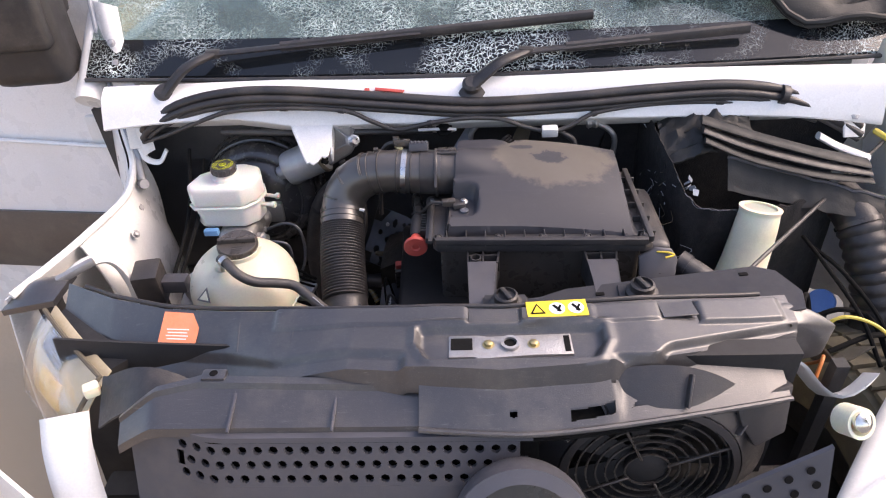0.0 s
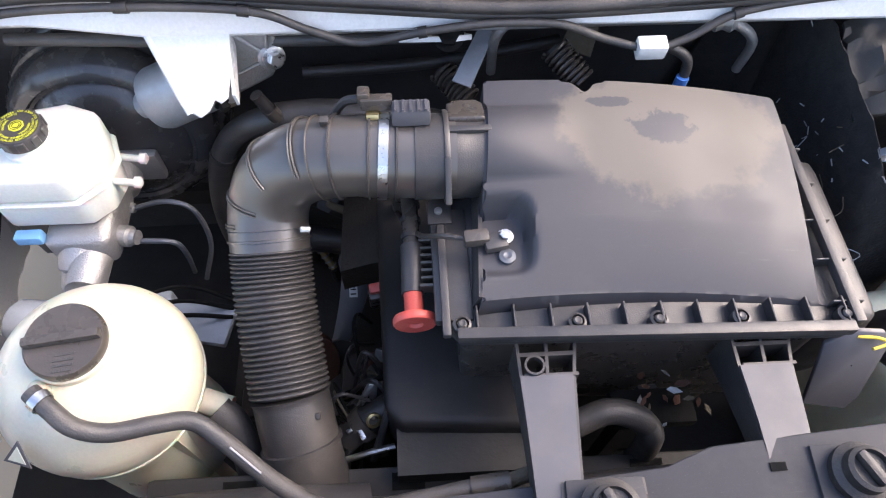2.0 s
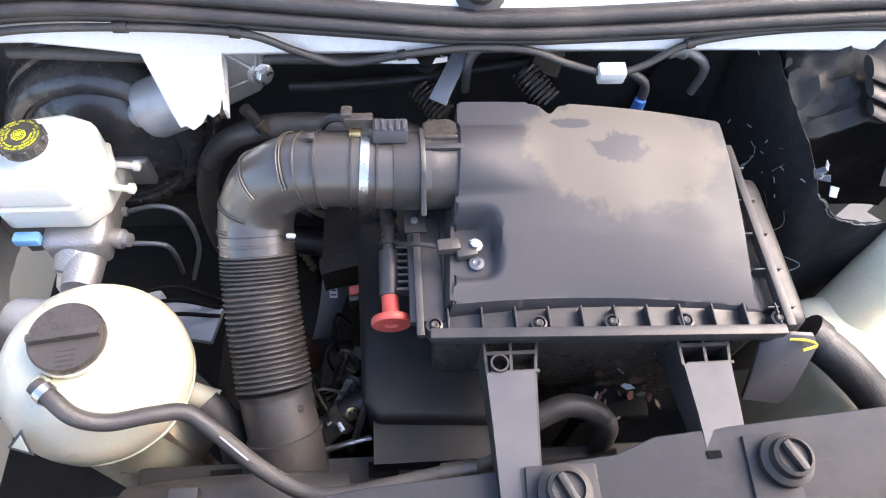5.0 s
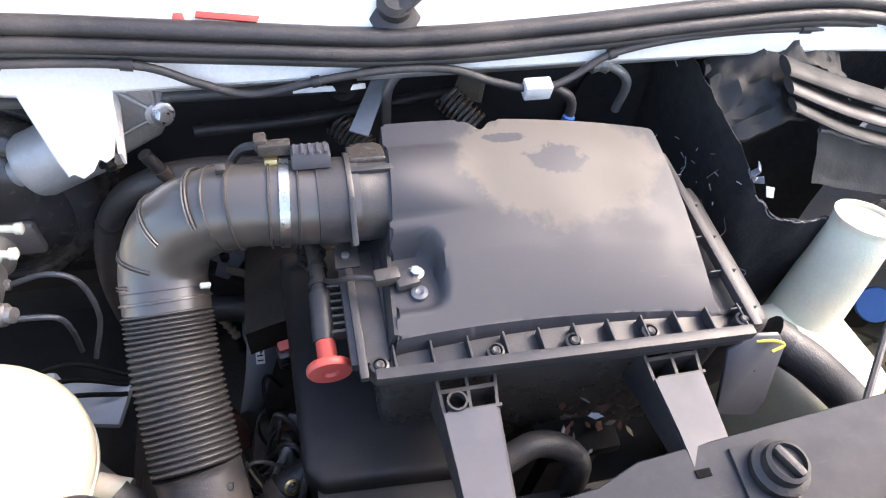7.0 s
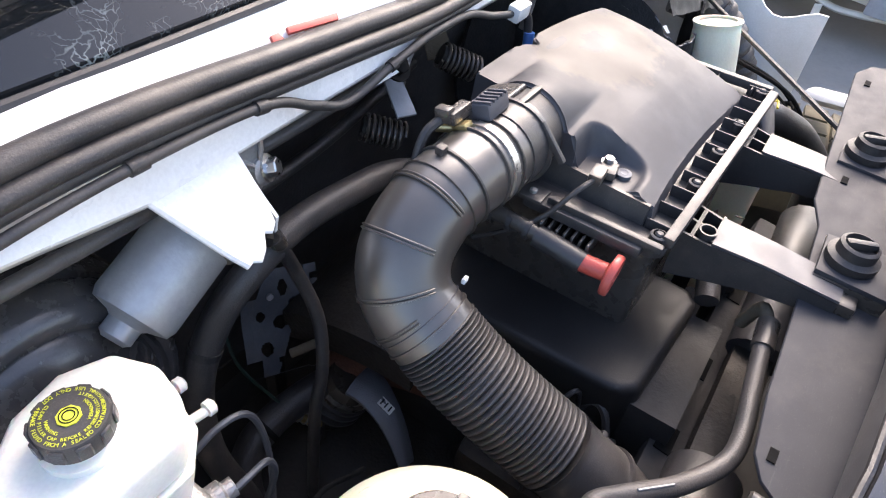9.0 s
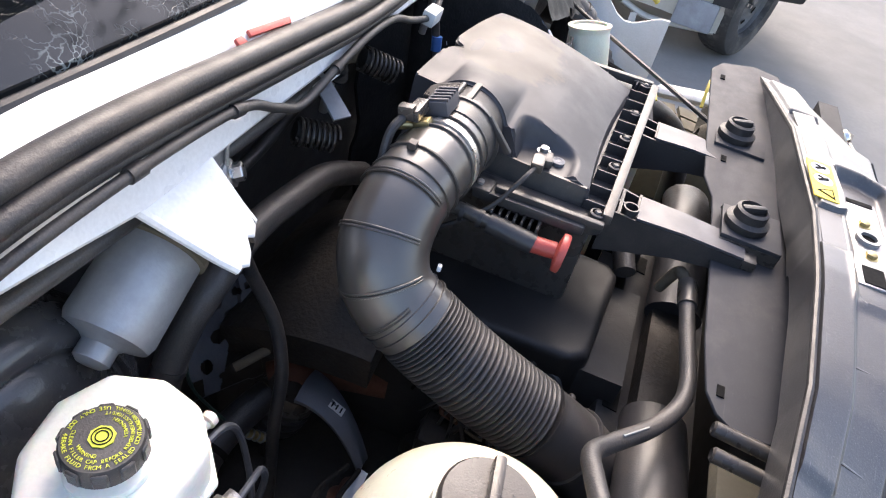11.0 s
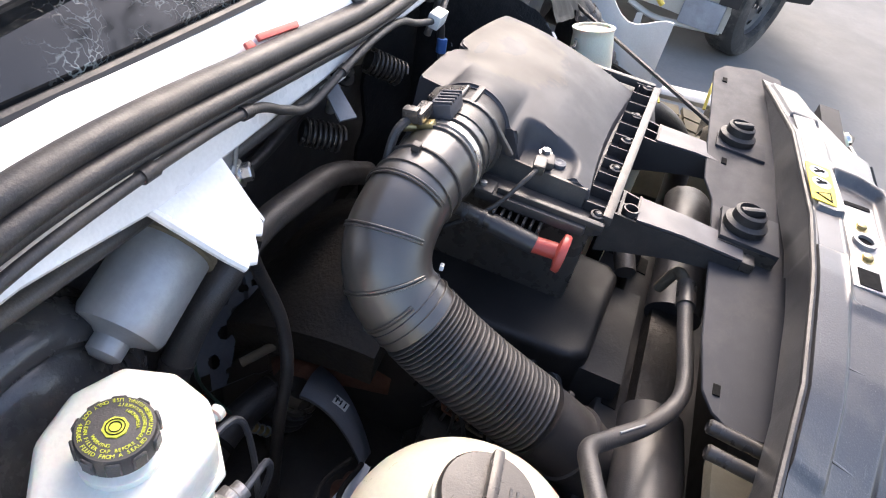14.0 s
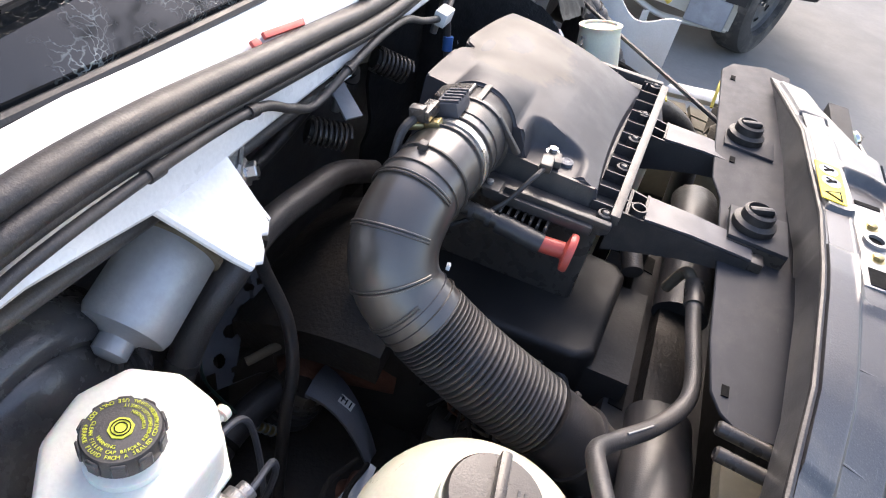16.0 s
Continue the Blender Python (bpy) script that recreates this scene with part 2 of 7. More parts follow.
def dirt_lid_material():
    """Black lid with a large dried-mud patch on its rear half."""
    m = mat("muddy_black_lid", (0.036, 0.036, 0.042), 0.50, second=(0.046, 0.045, 0.048), scale=6, dust=DUST, dusty=0.06, fine=900, bump=0.02, scuff=0.12)
    nt = m.node_tree
    N, L = nt.nodes, nt.links
    b = N["Principled BSDF"]
    old = b.inputs["Base Color"].links[0].from_socket
    oldr = b.inputs["Roughness"].links[0].from_socket
    co = N.new("ShaderNodeTexCoord").outputs["Object"]

    def blob(cx, cy, rx, ry, wob, sc, lo, hi):
        mp = N.new("ShaderNodeMapping")
        mp.inputs["Location"].default_value = (-cx / rx, -cy / ry, 0)
        mp.inputs["Scale"].default_value = (1 / rx, 1 / ry, 0)
        L.new(co, mp.inputs[0])
        ln = N.new("ShaderNodeVectorMath")
        ln.operation = "LENGTH"
        L.new(mp.outputs[0], ln.inputs[0])
        n = N.new("ShaderNodeTexNoise")
        n.inputs["Scale"].default_value, n.inputs["Detail"].default_value, n.inputs["Roughness"].default_value = sc, 9, 0.68
        L.new(co, n.inputs["Vector"])
        ad = N.new("ShaderNodeMath")
        ad.operation = "MULTIPLY_ADD"
        L.new(n.outputs[0], ad.inputs[0])
        ad.inputs[1].default_value = wob
        L.new(ln.outputs["Value"], ad.inputs[2])
        r = N.new("ShaderNodeMapRange")
        r.inputs["From Min"].default_value, r.inputs["From Max"].default_value = hi + wob / 2, lo + wob / 2
        L.new(ad.outputs[0], r.inputs[0])
        return r.outputs[0]

    f = blob(0.212, 0.150, 0.120, 0.078, 0.9, 30, 0.84, 1.0)
    g = blob(0.206, 0.150, 0.034, 0.020, 1.9, 60, 0.80, 0.95)
    g2 = blob(0.155, 0.178, 0.026, 0.007, 1.6, 90, 0.75, 0.9)
    sub = N.new("ShaderNodeMath")
    sub.operation, sub.use_clamp = "SUBTRACT", True
    both = N.new("ShaderNodeMath")
    both.operation = "MAXIMUM"
    L.new(g, both.inputs[0])
    L.new(g2, both.inputs[1])
    L.new(f, sub.inputs[0])
    L.new(both.outputs[0], sub.inputs[1])
    k = N.new("ShaderNodeMath")
    k.operation = "MULTIPLY"
    k.inputs[1].default_value = 0.85
    L.new(sub.outputs[0], k.inputs[0])
    x = N.new("ShaderNodeMix")
    x.data_type = "RGBA"
    L.new(k.outputs[0], x.inputs[0])
    L.new(old, x.inputs[6])
    x.inputs[7].default_value = (0.112, 0.098, 0.080, 1)
    L.new(x.outputs[2], b.inputs["Base Color"])
    mr = N.new("ShaderNodeMath")
    mr.operation, mr.use_clamp = "MULTIPLY_ADD", True
    mr.inputs[1].default_value = 0.10
    L.new(k.outputs[0], mr.inputs[0])
    L.new(oldr, mr.inputs[2])
    L.new(mr.outputs[0], b.inputs["Roughness"])
    return m


def cracked_glass(name, tint, trans, dark=False):
    m = bpy.data.materials.new(name)
    m.use_nodes = True
    nt = m.node_tree
    N, L = nt.nodes, nt.links
    b = N["Principled BSDF"]
    co = N.new("ShaderNodeTexCoord").outputs["Object"]
    n = N.new("ShaderNodeTexNoise")
    n.inputs["Scale"].default_value, n.inputs["Detail"].default_value = 22, 5
    L.new(co, n.inputs["Vector"])
    mx = N.new("ShaderNodeVectorMath")
    mx.operation = "MULTIPLY_ADD"
    mx.inputs[1].default_value = (0.09, 0.03, 0.06)
    L.new(n.outputs["Color"], mx.inputs[0])
    L.new(co, mx.inputs[2])
    v = N.new("ShaderNodeTexVoronoi")
    v.feature = "DISTANCE_TO_EDGE"
    v.inputs["Scale"].default_value = 120
    L.new(mx.outputs[0], v.inputs["Vector"])
    r = N.new("ShaderNodeMapRange")
    r.inputs["From Min"].default_value, r.inputs["From Max"].default_value = 0.075, 0.01
    L.new(v.outputs["Distance"], r.inputs[0])
    n2 = N.new("ShaderNodeTexNoise")
    n2.inputs["Scale"].default_value, n2.inputs["Detail"].default_value = 6, 5
    L.new(co, n2.inputs["Vector"])
    r2 = N.new("ShaderNodeMapRange")
    r2.inputs["From Min"].default_value, r2.inputs["From Max"].default_value = (0.45, 0.66) if dark else (0.36, 0.62)
    L.new(n2.outputs[0], r2.inputs[0])
    k = N.new("ShaderNodeMath")
    k.operation = "MULTIPLY"
    L.new(r.outputs[0], k.inputs[0])
    L.new(r2.outputs[0], k.inputs[1])
    x = N.new("ShaderNodeMix")
    x.data_type = "RGBA"
    L.new(k.outputs[0], x.inputs[0])
    x.inputs[6].default_value, x.inputs[7].default_value = (*tint, 1), (0.75, 0.85, 0.82, 1)
    L.new(x.outputs[2], b.inputs["Base Color"])
    inv = N.new("ShaderNodeMath")
    inv.operation, inv.use_clamp = "MULTIPLY_ADD", True
    inv.inputs[1].default_value, inv.inputs[2].default_value = -1.0, trans
    L.new(k.outputs[0], inv.inputs[0])
    L.new(inv.outputs[0], b.inputs["Transmission Weight"])
    b.inputs["Roughness"].default_value = 0.06
    vc = N.new("ShaderNodeTexVoronoi")
    vc.inputs["Scale"].default_value = 120
    L.new(mx.outputs[0], vc.inputs["Vector"])
    bp = N.new("ShaderNodeBump")
    bp.inputs["Strength"].default_value, bp.inputs["Distance"].default_value = (0.3 if dark else 0.4), 0.002
    L.new(vc.outputs["Color"], bp.inputs["Height"])
    L.new(bp.outputs[0], b.inputs["Normal"])
    return m


def clear_glass(name, tint=(0.95, 0.93, 0.88), rough=0.08):
    m = bpy.data.materials.new(name)
    m.use_nodes = True
    b = m.node_tree.nodes["Principled BSDF"]
    b.inputs["Base Color"].default_value = (*tint, 1)
    b.inputs["Transmission Weight"].default_value, b.inputs["Roughness"].default_value = 1.0, rough
    b.inputs["IOR"].default_value = 1.25
    return m


M_LID = dirt_lid_material()
M_LID.node_tree.nodes["Principled BSDF"].inputs["Specular IOR Level"].default_value = 0.42
M_CRACK = cracked_glass("crazed_glass", (0.42, 0.56, 0.52), 0.85)
M_FRIT = cracked_glass("black_edged_glass", (0.01, 0.012, 0.014), 0.0, True)
M_LENS = clear_glass("lamp_lens")
M_LENS.node_tree.nodes["Principled BSDF"].inputs["Alpha"].default_value = 0.35


# ---------------------------------------------------------------- building helpers
BASE = {}


def thing(name, base, label, category, group="", kind=""):
    """An Empty at the base of a thing, to hold its parts."""
    ob = new(name)
    ob.location, ob.empty_display_size = base, 0.05
    BASE[ob] = Vector(base)
    return tagged(ob, label, category, group, kind)


def part(name, bm, material, parent=None, label="", smooth=40):
    """Links a bmesh made in world coordinates as one mesh under a thing or a part."""
    base = BASE.get(parent, Vector())
    bmesh.ops.translate(bm, verts=bm.verts, vec=-base)
    bmesh.ops.recalc_face_normals(bm, faces=bm.faces)
    me = bpy.data.meshes.new(name)
    if smooth:
        for f in bm.faces:
            f.smooth = True
        for e in bm.edges:
            if len(e.link_faces) == 2 and e.calc_face_angle(0) > radians(smooth):
                e.smooth = False
    bm.to_mesh(me)
    bm.free()
    me.materials.append(material)
    ob = new(name, me)
    if parent:
        ob.parent = parent
        BASE[ob] = base
    if label:
        ob["label"] = label
    return ob


def solo(name, bm, material, label, category, group="", kind="", smooth=40):
    return tagged(part(name, bm, material, None, "", smooth), label, category, group, kind)


def box(sx, sy, sz, m=None, bevel=0.0, seg=2, bm=None):
    """A box of the given size round its middle, moved by m."""
    one = bmesh.new()
    bmesh.ops.create_cube(one, size=1, matrix=Matrix.Diagonal((sx, sy, sz, 1)))
    if bevel:
        bmesh.ops.bevel(one, geom=one.edges[:], offset=bevel, segments=seg, profile=0.6, affect="EDGES")
    if m is not None:
        bmesh.ops.transform(one, matrix=m, verts=one.verts)
    return join(bm, one)


def join(bm, one):
    if bm is None:
        return one
    me = bpy.data.meshes.new("joined")
    one.to_mesh(me)
    one.free()
    bm.from_mesh(me)
    bpy.data.meshes.remove(me)
    return bm


def at(x, y, z, rx=0, ry=0, rz=0):
    return pose(x, y, z, rx, ry, rz)


def aim(p, d, up=(0, 0, 1)):
    """A pose at p whose z axis points along d."""
    q = Vector(d).normalized().to_track_quat("Z", "Y")
    return Matrix.Translation(p) @ q.to_matrix().to_4x4()


def lathe(profile, m=None, seg=32, bm=None):
    """A turned solid: profile of (radius, height), round z, moved by m."""
    one = bmesh.new()
    rings = []
    for r, z in profile:
        if r < 1e-5:
            rings.append([one.verts.new((0, 0, z))])
        else:
            rings.append([one.verts.new((r * math.cos(a * 2 * math.pi / seg), r * math.sin(a * 2 * math.pi / seg), z)) for a in range(seg)])
    for a, c in zip(rings, rings[1:]):
        for i in range(seg):
            j = (i + 1) % seg
            if len(a) == 1 and len(c) == 1:
                continue
            if len(a) == 1:
                one.faces.new((a[0], c[i], c[j]))
            elif len(c) == 1:
                one.faces.new((a[i], a[j], c[0]))
            else:
                one.faces.new((a[i], a[j], c[j], c[i]))
    for ring in (rings[0], rings[-1]):
        if len(ring) > 1 and profile[0] != profile[-1]:
            one.faces.new(ring)
    if profile[0] == profile[-1] and len(rings[0]) > 1:
        bmesh.ops.remove_doubles(one, verts=one.verts, dist=1e-6)
    if m is not None:
        bmesh.ops.transform(one, matrix=m, verts=one.verts)
    return join(bm, one)


def smooth_path(points, n=12):
    """A Catmull-Rom curve through the points."""
    p = [Vector(q) for q in points]
    p = [2 * p[0] - p[1]] + p + [2 * p[-1] - p[-2]]
    out = []
    for i in range(1, len(p) - 2):
        for k in range(n):
            t = k / n
            a, b, c, d = p[i - 1], p[i], p[i + 1], p[i + 2]
            out.append(0.5 * ((2 * b) + (c - a) * t + (2 * a - 5 * b + 4 * c - d) * t * t + (3 * b - a - 3 * c + d) * t ** 3))
    out.append(p[-2])
    return out


def sweep(path, radius, seg=16, bm=None, flat=1.0, squash_axis=None):
    """A round (or flattened) tube along a path; radius may be a number or a function of the run 0..1."""
    one = bmesh.new()
    pts = [Vector(q) for q in path]
    up = None
    rings = []
    for i, q in enumerate(pts):
        d = (pts[min(i + 1, len(pts) - 1)] - pts[max(i - 1, 0)]).normalized()
        if up is None:
            up = Vector((0, 0, 1)) if abs(d.z) < 0.9 else Vector((0, 1, 0))
        side = d.cross(up).normalized()
        up = side.cross(d).normalized()
        r = radius(i / (len(pts) - 1)) if callable(radius) else radius
        rings.append([one.verts.new(q + side * (r * math.cos(2 * math.pi * k / seg)) + up * (r * flat * math.sin(2 * math.pi * k / seg))) for k in range(seg)])
    for a, c in zip(rings, rings[1:]):
        for k in range(seg):
            j = (k + 1) % seg
            one.faces.new((a[k], a[j], c[j], c[k]))
    one.faces.new(rings[0])
    one.faces.new(rings[-1])
    return join(bm, one)


def prism(outline, z0, z1, m=None, bevel=0.0, seg=2, bm=None):
    """A plate with the given outline (x, y) from z0 to z1."""
    one = bmesh.new()
    lo = [one.verts.new((x, y, z0)) for x, y in outline]
    hi = [one.verts.new((x, y, z1)) for x, y in outline]
    one.faces.new(lo)
    one.faces.new(hi)
    n = len(outline)
    for i in range(n):
        j = (i + 1) % n
        one.faces.new((lo[i], lo[j], hi[j], hi[i]))
    bmesh.ops.recalc_face_normals(one, faces=one.faces)
    if bevel:
        bmesh.ops.bevel(one, geom=one.edges[:], offset=bevel, segments=seg, profile=0.6, affect="EDGES", clamp_overlap=True)
    if m is not None:
        bmesh.ops.transform(one, matrix=m, verts=one.verts)
    return join(bm, one)


def sheet(f, nu, nv, thick=0.003, bm=None, offset=(0, 0, -1), skip=None):
    """A sheet of a given thickness over f(u, v), u and v from 0 to 1."""
    one = bmesh.new()
    off = Vector(offset) * thick
    top = [[one.verts.new(Vector(f(i / nu, j / nv))) for j in range(nv + 1)] for i in range(nu + 1)]
    bot = [[one.verts.new(Vector(f(i / nu, j / nv)) + off) for j in range(nv + 1)] for i in range(nu + 1)]
    for i in range(nu):
        for j in range(nv):
            if skip and skip((i + 0.5) / nu, (j + 0.5) / nv):
                continue
            one.faces.new((top[i][j], top[i + 1][j], top[i + 1][j + 1], top[i][j + 1]))
            one.faces.new((bot[i][j], bot[i][j + 1], bot[i + 1][j + 1], bot[i + 1][j]))
    rim = [(i, 0) for i in range(nu)] + [(nu, j) for j in range(nv)] + [(i, nv) for i in range(nu, 0, -1)] + [(0, j) for j in range(nv, 0, -1)]
    for (a, b), (c, d) in zip(rim, rim[1:] + rim[:1]):
        one.faces.new((top[a][b], bot[a][b], bot[c][d], top[c][d]))
    return join(bm, one)


def lerp(a, b, t):
    return a + (b - a) * t


def curve1(xs, ys):
    """A piecewise smooth function through a few places."""
    def f(x):
        if x <= xs[0]:
            return ys[0]
        for x0, x1, y0, y1 in zip(xs, xs[1:], ys, ys[1:]):
            if x <= x1:
                t = (x - x0) / (x1 - x0)
                return y0 + (y1 - y0) * t
        return ys[-1]
    return f


def ring_on(path, i, r, w, bm=None, seg=28, tube=0.3):
    """A band round a swept path at index i."""
    p, d = Vector(path[i]), (Vector(path[min(i + 1, len(path) - 1)]) - Vector(path[max(i - 1, 0)]))
    return lathe([(r - 0.004, -w / 2), (r, -w / 2 + 0.001), (r, w / 2 - 0.001), (r - 0.004, w / 2)], aim(p, d), seg, bm)


def bolt(p, d, r=0.007, h=0.007, bm=None):
    """A hexagon head on its washer."""
    bm = lathe([(r * 1.45, 0), (r * 1.45, h * 0.2), (r * 1.2, h * 0.25)], aim(p, d), 18, bm)
    return lathe([(r, h * 0.2), (r, h * 0.9), (r * 0.85, h)], aim(p, d), 6, bm)


# ---------------------------------------------------------------- ground
def ground():
    bm = sheet(lambda u, v: (lerp(-400, 400, u), lerp(-400, 400, v), 0), 8, 8, 0.3)
    solo("ground", bm, M_CONCRETE, "worn grey concrete yard with dust and cracks", "ground", kind="structure", smooth=0)


ground()


# ---------------------------------------------------------------- the van's body
def van_body():
    van = thing("van", (0, 1.6, 0.0), "white panel van with bonnet removed and crashed front corner", "van")
    # bay floor, firewall and inner wings close the engine bay
    part("bay_floor", box(1.5, 0.95, 0.02, at(0.05, 0.98, 0.36)), M_DARK, van)
    part("firewall", sheet(lambda u, v: (lerp(-0.80, 0.95, u), 1.42 - 0.05 * v + 0.015 * math.sin(9 * u), lerp(0.3, 1.0, v)), 14, 6, 0.02, offset=(0, 1, 0)), M_WALL, van)

    # cowl: white pressed panel that the glass stands on
    def cowl(u, v):
        x = lerp(-0.70, 0.88, u)
        prof = ((1.235, 1.010), (1.238, 1.020), (1.243, 1.034), (1.252, 1.055), (1.262, 1.072), (1.276, 1.082), (1.293, 1.088))
        k = v * (len(prof) - 1)
        i = min(int(k), len(prof) - 2)
        y, z = (lerp(prof[i][c], prof[i + 1][c], k - i) for c in (0, 1))
        bow = 0.05 * (x / 0.8) ** 2
        drop = 0.02 * max(0.0, (abs(x - 0.05) - 0.5) / 0.3) ** 2 * (1 - v)
        return (x, y - bow * 0.3, z - drop + 0.022 * min(1.0, max(0.0, (-0.30 - x) / 0.12)) * (1 - v) ** 2)
    part("cowl_panel", sheet(cowl, 40, 12, 0.004, offset=(0, 0.5, -1)), M_WHITE2, van, "bright white pressed cowl panel")
    # lower lip under the cables, with the grey underside behind
    part("cowl_lip", sheet(lambda u, v: (lerp(-0.66, 0.72, u), 1.2365 + 0.11 * v, 1.009 + 0.022 * min(1.0, max(0.0, (-0.30 - lerp(-0.66, 0.72, u)) / 0.12)) - 0.06 * v ** 0.6), 30, 5, 0.003), M_WHITE, van)
    part("plenum_wall", box(1.5, 0.01, 0.12, at(0.05, 1.37, 0.93)), M_WALL, van)
    # tie rod with its bolted ears
    part("cross_rod", sweep(smooth_path([(-0.47, 1.262, 0.988), (-0.25, 1.255, 0.983), (-0.02, 1.248, 0.985)], 8), 0.007, 10), M_HOSE, van)
    part("rod_ear", prism([(-0.05, -0.012), (0.012, -0.018), (0.03, -0.004), (0.022, 0.018), (-0.01, 0.02)], -0.003, 0.003, at(0.0, 1.247, 0.985, -35), 0.001), M_WHITE, van)
    part("rod_bolt", bolt((0.004, 1.243, 0.99), (0, -0.6, 0.8), 0.012, 0.012), M_INK_SHADE, van, "black bolt head")

    # windscreen: a curved laminated pane with a black lower edge
    def glass(u, v, dz=0.0):
        x = lerp(-0.76, 0.95, u)
        bow = 0.10 * ((x - 0.09) / 0.85) ** 2
        d = v * 1.0
        return (x * (1 - 0.06 * v), 1.292 + bow * 0.4 + 0.74 * d, 1.091 + 0.66 * d + dz)
    part("windscreen", sheet(lambda u, v: glass(u, 0.085 + 0.915 * v), 30, 14, 0.005), M_CRACK, van, "crazed greenish laminated glass")
    part("windscreen_edge", sheet(lambda u, v: glass(u, 0.085 * v, 0.003), 30, 3, 0.006), M_FRIT, van, "shattered black lower edge of the glass")
    part("windscreen_seal", sweep([Vector(glass(i / 30, 0)) + Vector((0, -0.006, -0.004)) for i in range(31)], 0.005, 8), M_HOSE, van, "dull dark rubber seal")
    part("dashboard", box(1.5, 0.5, 0.2, at(0.09, 1.95, 1.02), 0.05), M_GREYPL, van)
    part("cab_back", box(1.7, 0.04, 1.8, at(0.09, 2.9, 1.2)), M_GREYPL, van)
    part("cab_floor", box(1.7, 1.5, 0.04, at(0.09, 2.15, 0.5)), M_DARK, van)
    part("roof", box(1.75, 1.2, 0.06, at(0.09, 2.75, 2.1), 0.02), M_WHITE2, van)
    for s, x in ((-1, -0.765), (1, 0.98)):
        part("pillar", sweep(smooth_path([(x, 1.32, 1.04), (x - s * 0.02, 1.75, 1.42), (x - s * 0.05, 2.2, 1.82), (x - s * 0.07, 2.55, 2.12)]), 0.03, 12), M_WHITE, van)
        part("cab_side", box(0.04, 1.35, 0.65, at(x + s * 0.03, 2.25, 0.75)), M_WHITE2, van)

    # left wing: outer skin with a bent top edge, and the white inner wing
    def wing_l(u, v):
        p = smooth_l[int(u * (len(smooth_l) - 1))]
        out = Vector((-0.16 * v - 0.04 * v * v, 0.0, -0.02 * v - 0.42 * v * v))
        return p + out
    smooth_l = smooth_path([(-0.745, 1.42, 1.14), (-0.72, 1.34, 1.05), (-0.700, 1.29, 0.985), (-0.678, 1.24, 0.925), (-0.663, 1.15, 0.900), (-0.682, 1.0, 0.902), (-0.709, 0.92, 0.896), (-0.745, 0.845, 0.886)], 8)
    part("wing_edge", sweep([p + Vector((0.004, 0, 0.004)) for p in smooth_l], 0.007, 8), M_WHITE, van, "bent white wing flange with chipped paint")
    inner_top = smooth_path([(-0.700, 1.29, 0.985), (-0.678, 1.24, 0.922), (-0.665, 1.15, 0.896), (-0.672, 1.05, 0.898), (-0.684, 0.98, 0.896)], 8)
    part("wing_skin", sheet(lambda u, v: tuple(smooth_l[int(u * (len(smooth_l) - 1))] + Vector((-0.012 - 0.07 * math.sin(v * 1.5), 0, -0.004 - 0.5 * v))), 40, 8, 0.003, offset=(1, 0, 0)), M_WHITE, van, "outer wing skin")

    def inner_l(u, v):
        p = inner_top[int(u * (len(inner_top) - 1))]
        return p + Vector((0.035 * math.sin(min(1, v * 1.6) * math.pi / 2) + 0.02 * u * v + 0.006 * math.sin(14 * u + 5 * v), 0, -0.30 * v - 0.02 * math.sin(u * 9) * v))
    part("inner_wing", sheet(inner_l, 24, 10, 0.004, offset=(-1, 0, 0)), M_WHITE, van, "white inner wing panel")
    part("wing_arch", sweep(smooth_path([(-0.690, 0.90, 0.87), (-0.655, 0.945, 0.885), (-0.628, 0.975, 0.865), (-0.612, 0.98, 0.80), (-0.608, 0.965, 0.72), (-0.61, 0.95, 0.6)], 8), 0.016, 10, flat=0.5), M_WHITE, van)
    for p, r in (((-0.652, 1.17, 0.86), 0.006), ((-0.640, 1.10, 0.84), 0.006), ((-0.70, 1.30, 1.0), 0.008), ((-0.725, 1.36, 1.08), 0.008)):
        part("wing_bolt", bolt(p, (0.8, -0.3, 0.5), r, 0.008), M_ALU, van)
    part("hinge_plate", box(0.045, 0.006, 0.06, at(-0.655, 1.268, 0.985, -20, 0, 10), 0.002), M_WHITE, van)
    part("hinge_hook", sweep(smooth_path([(-0.655, 1.262, 0.955), (-0.645, 1.25, 0.935), (-0.615, 1.245, 0.93), (-0.595, 1.25, 0.955)], 6), 0.007, 10, flat=0.5), M_WHITE, van)
    part("hinge_strut", sweep([(-0.70, 1.33, 1.0), (-0.655, 1.22, 0.90)], 0.009, 10, flat=0.6), M_ALU, van, "grey metal bonnet hinge arm")
    part("strut_end", lathe([(0.010, -0.008), (0.012, 0.0), (0.010, 0.008)], aim((-0.652, 1.215, 0.893), (0.7, -0.6, 0.3)), 14), M_ALU, van)
    # foot of the left pillar, a folded white panel with a bolted plate
    edge = smooth_path([(-0.765, 1.46, 1.215), (-0.740, 1.39, 1.11), (-0.700, 1.305, 1.005), (-0.665, 1.262, 0.925)], 8)
    lip = smooth_path([(-0.700, 1.44, 1.205), (-0.672, 1.36, 1.120), (-0.640, 1.290, 1.040), (-0.625, 1.262, 0.955)], 8)
    foot = part("pillar_foot", sheet(lambda u, v: tuple(lerp(edge[int(u * (len(edge) - 1))], lip[int(u * (len(lip) - 1))], v) + Vector((0, -0.012 * math.sin(math.pi * v), 0.006 * math.sin(math.pi * v)))), 24, 6, 0.004), M_WHITE, van, "folded white pillar foot")
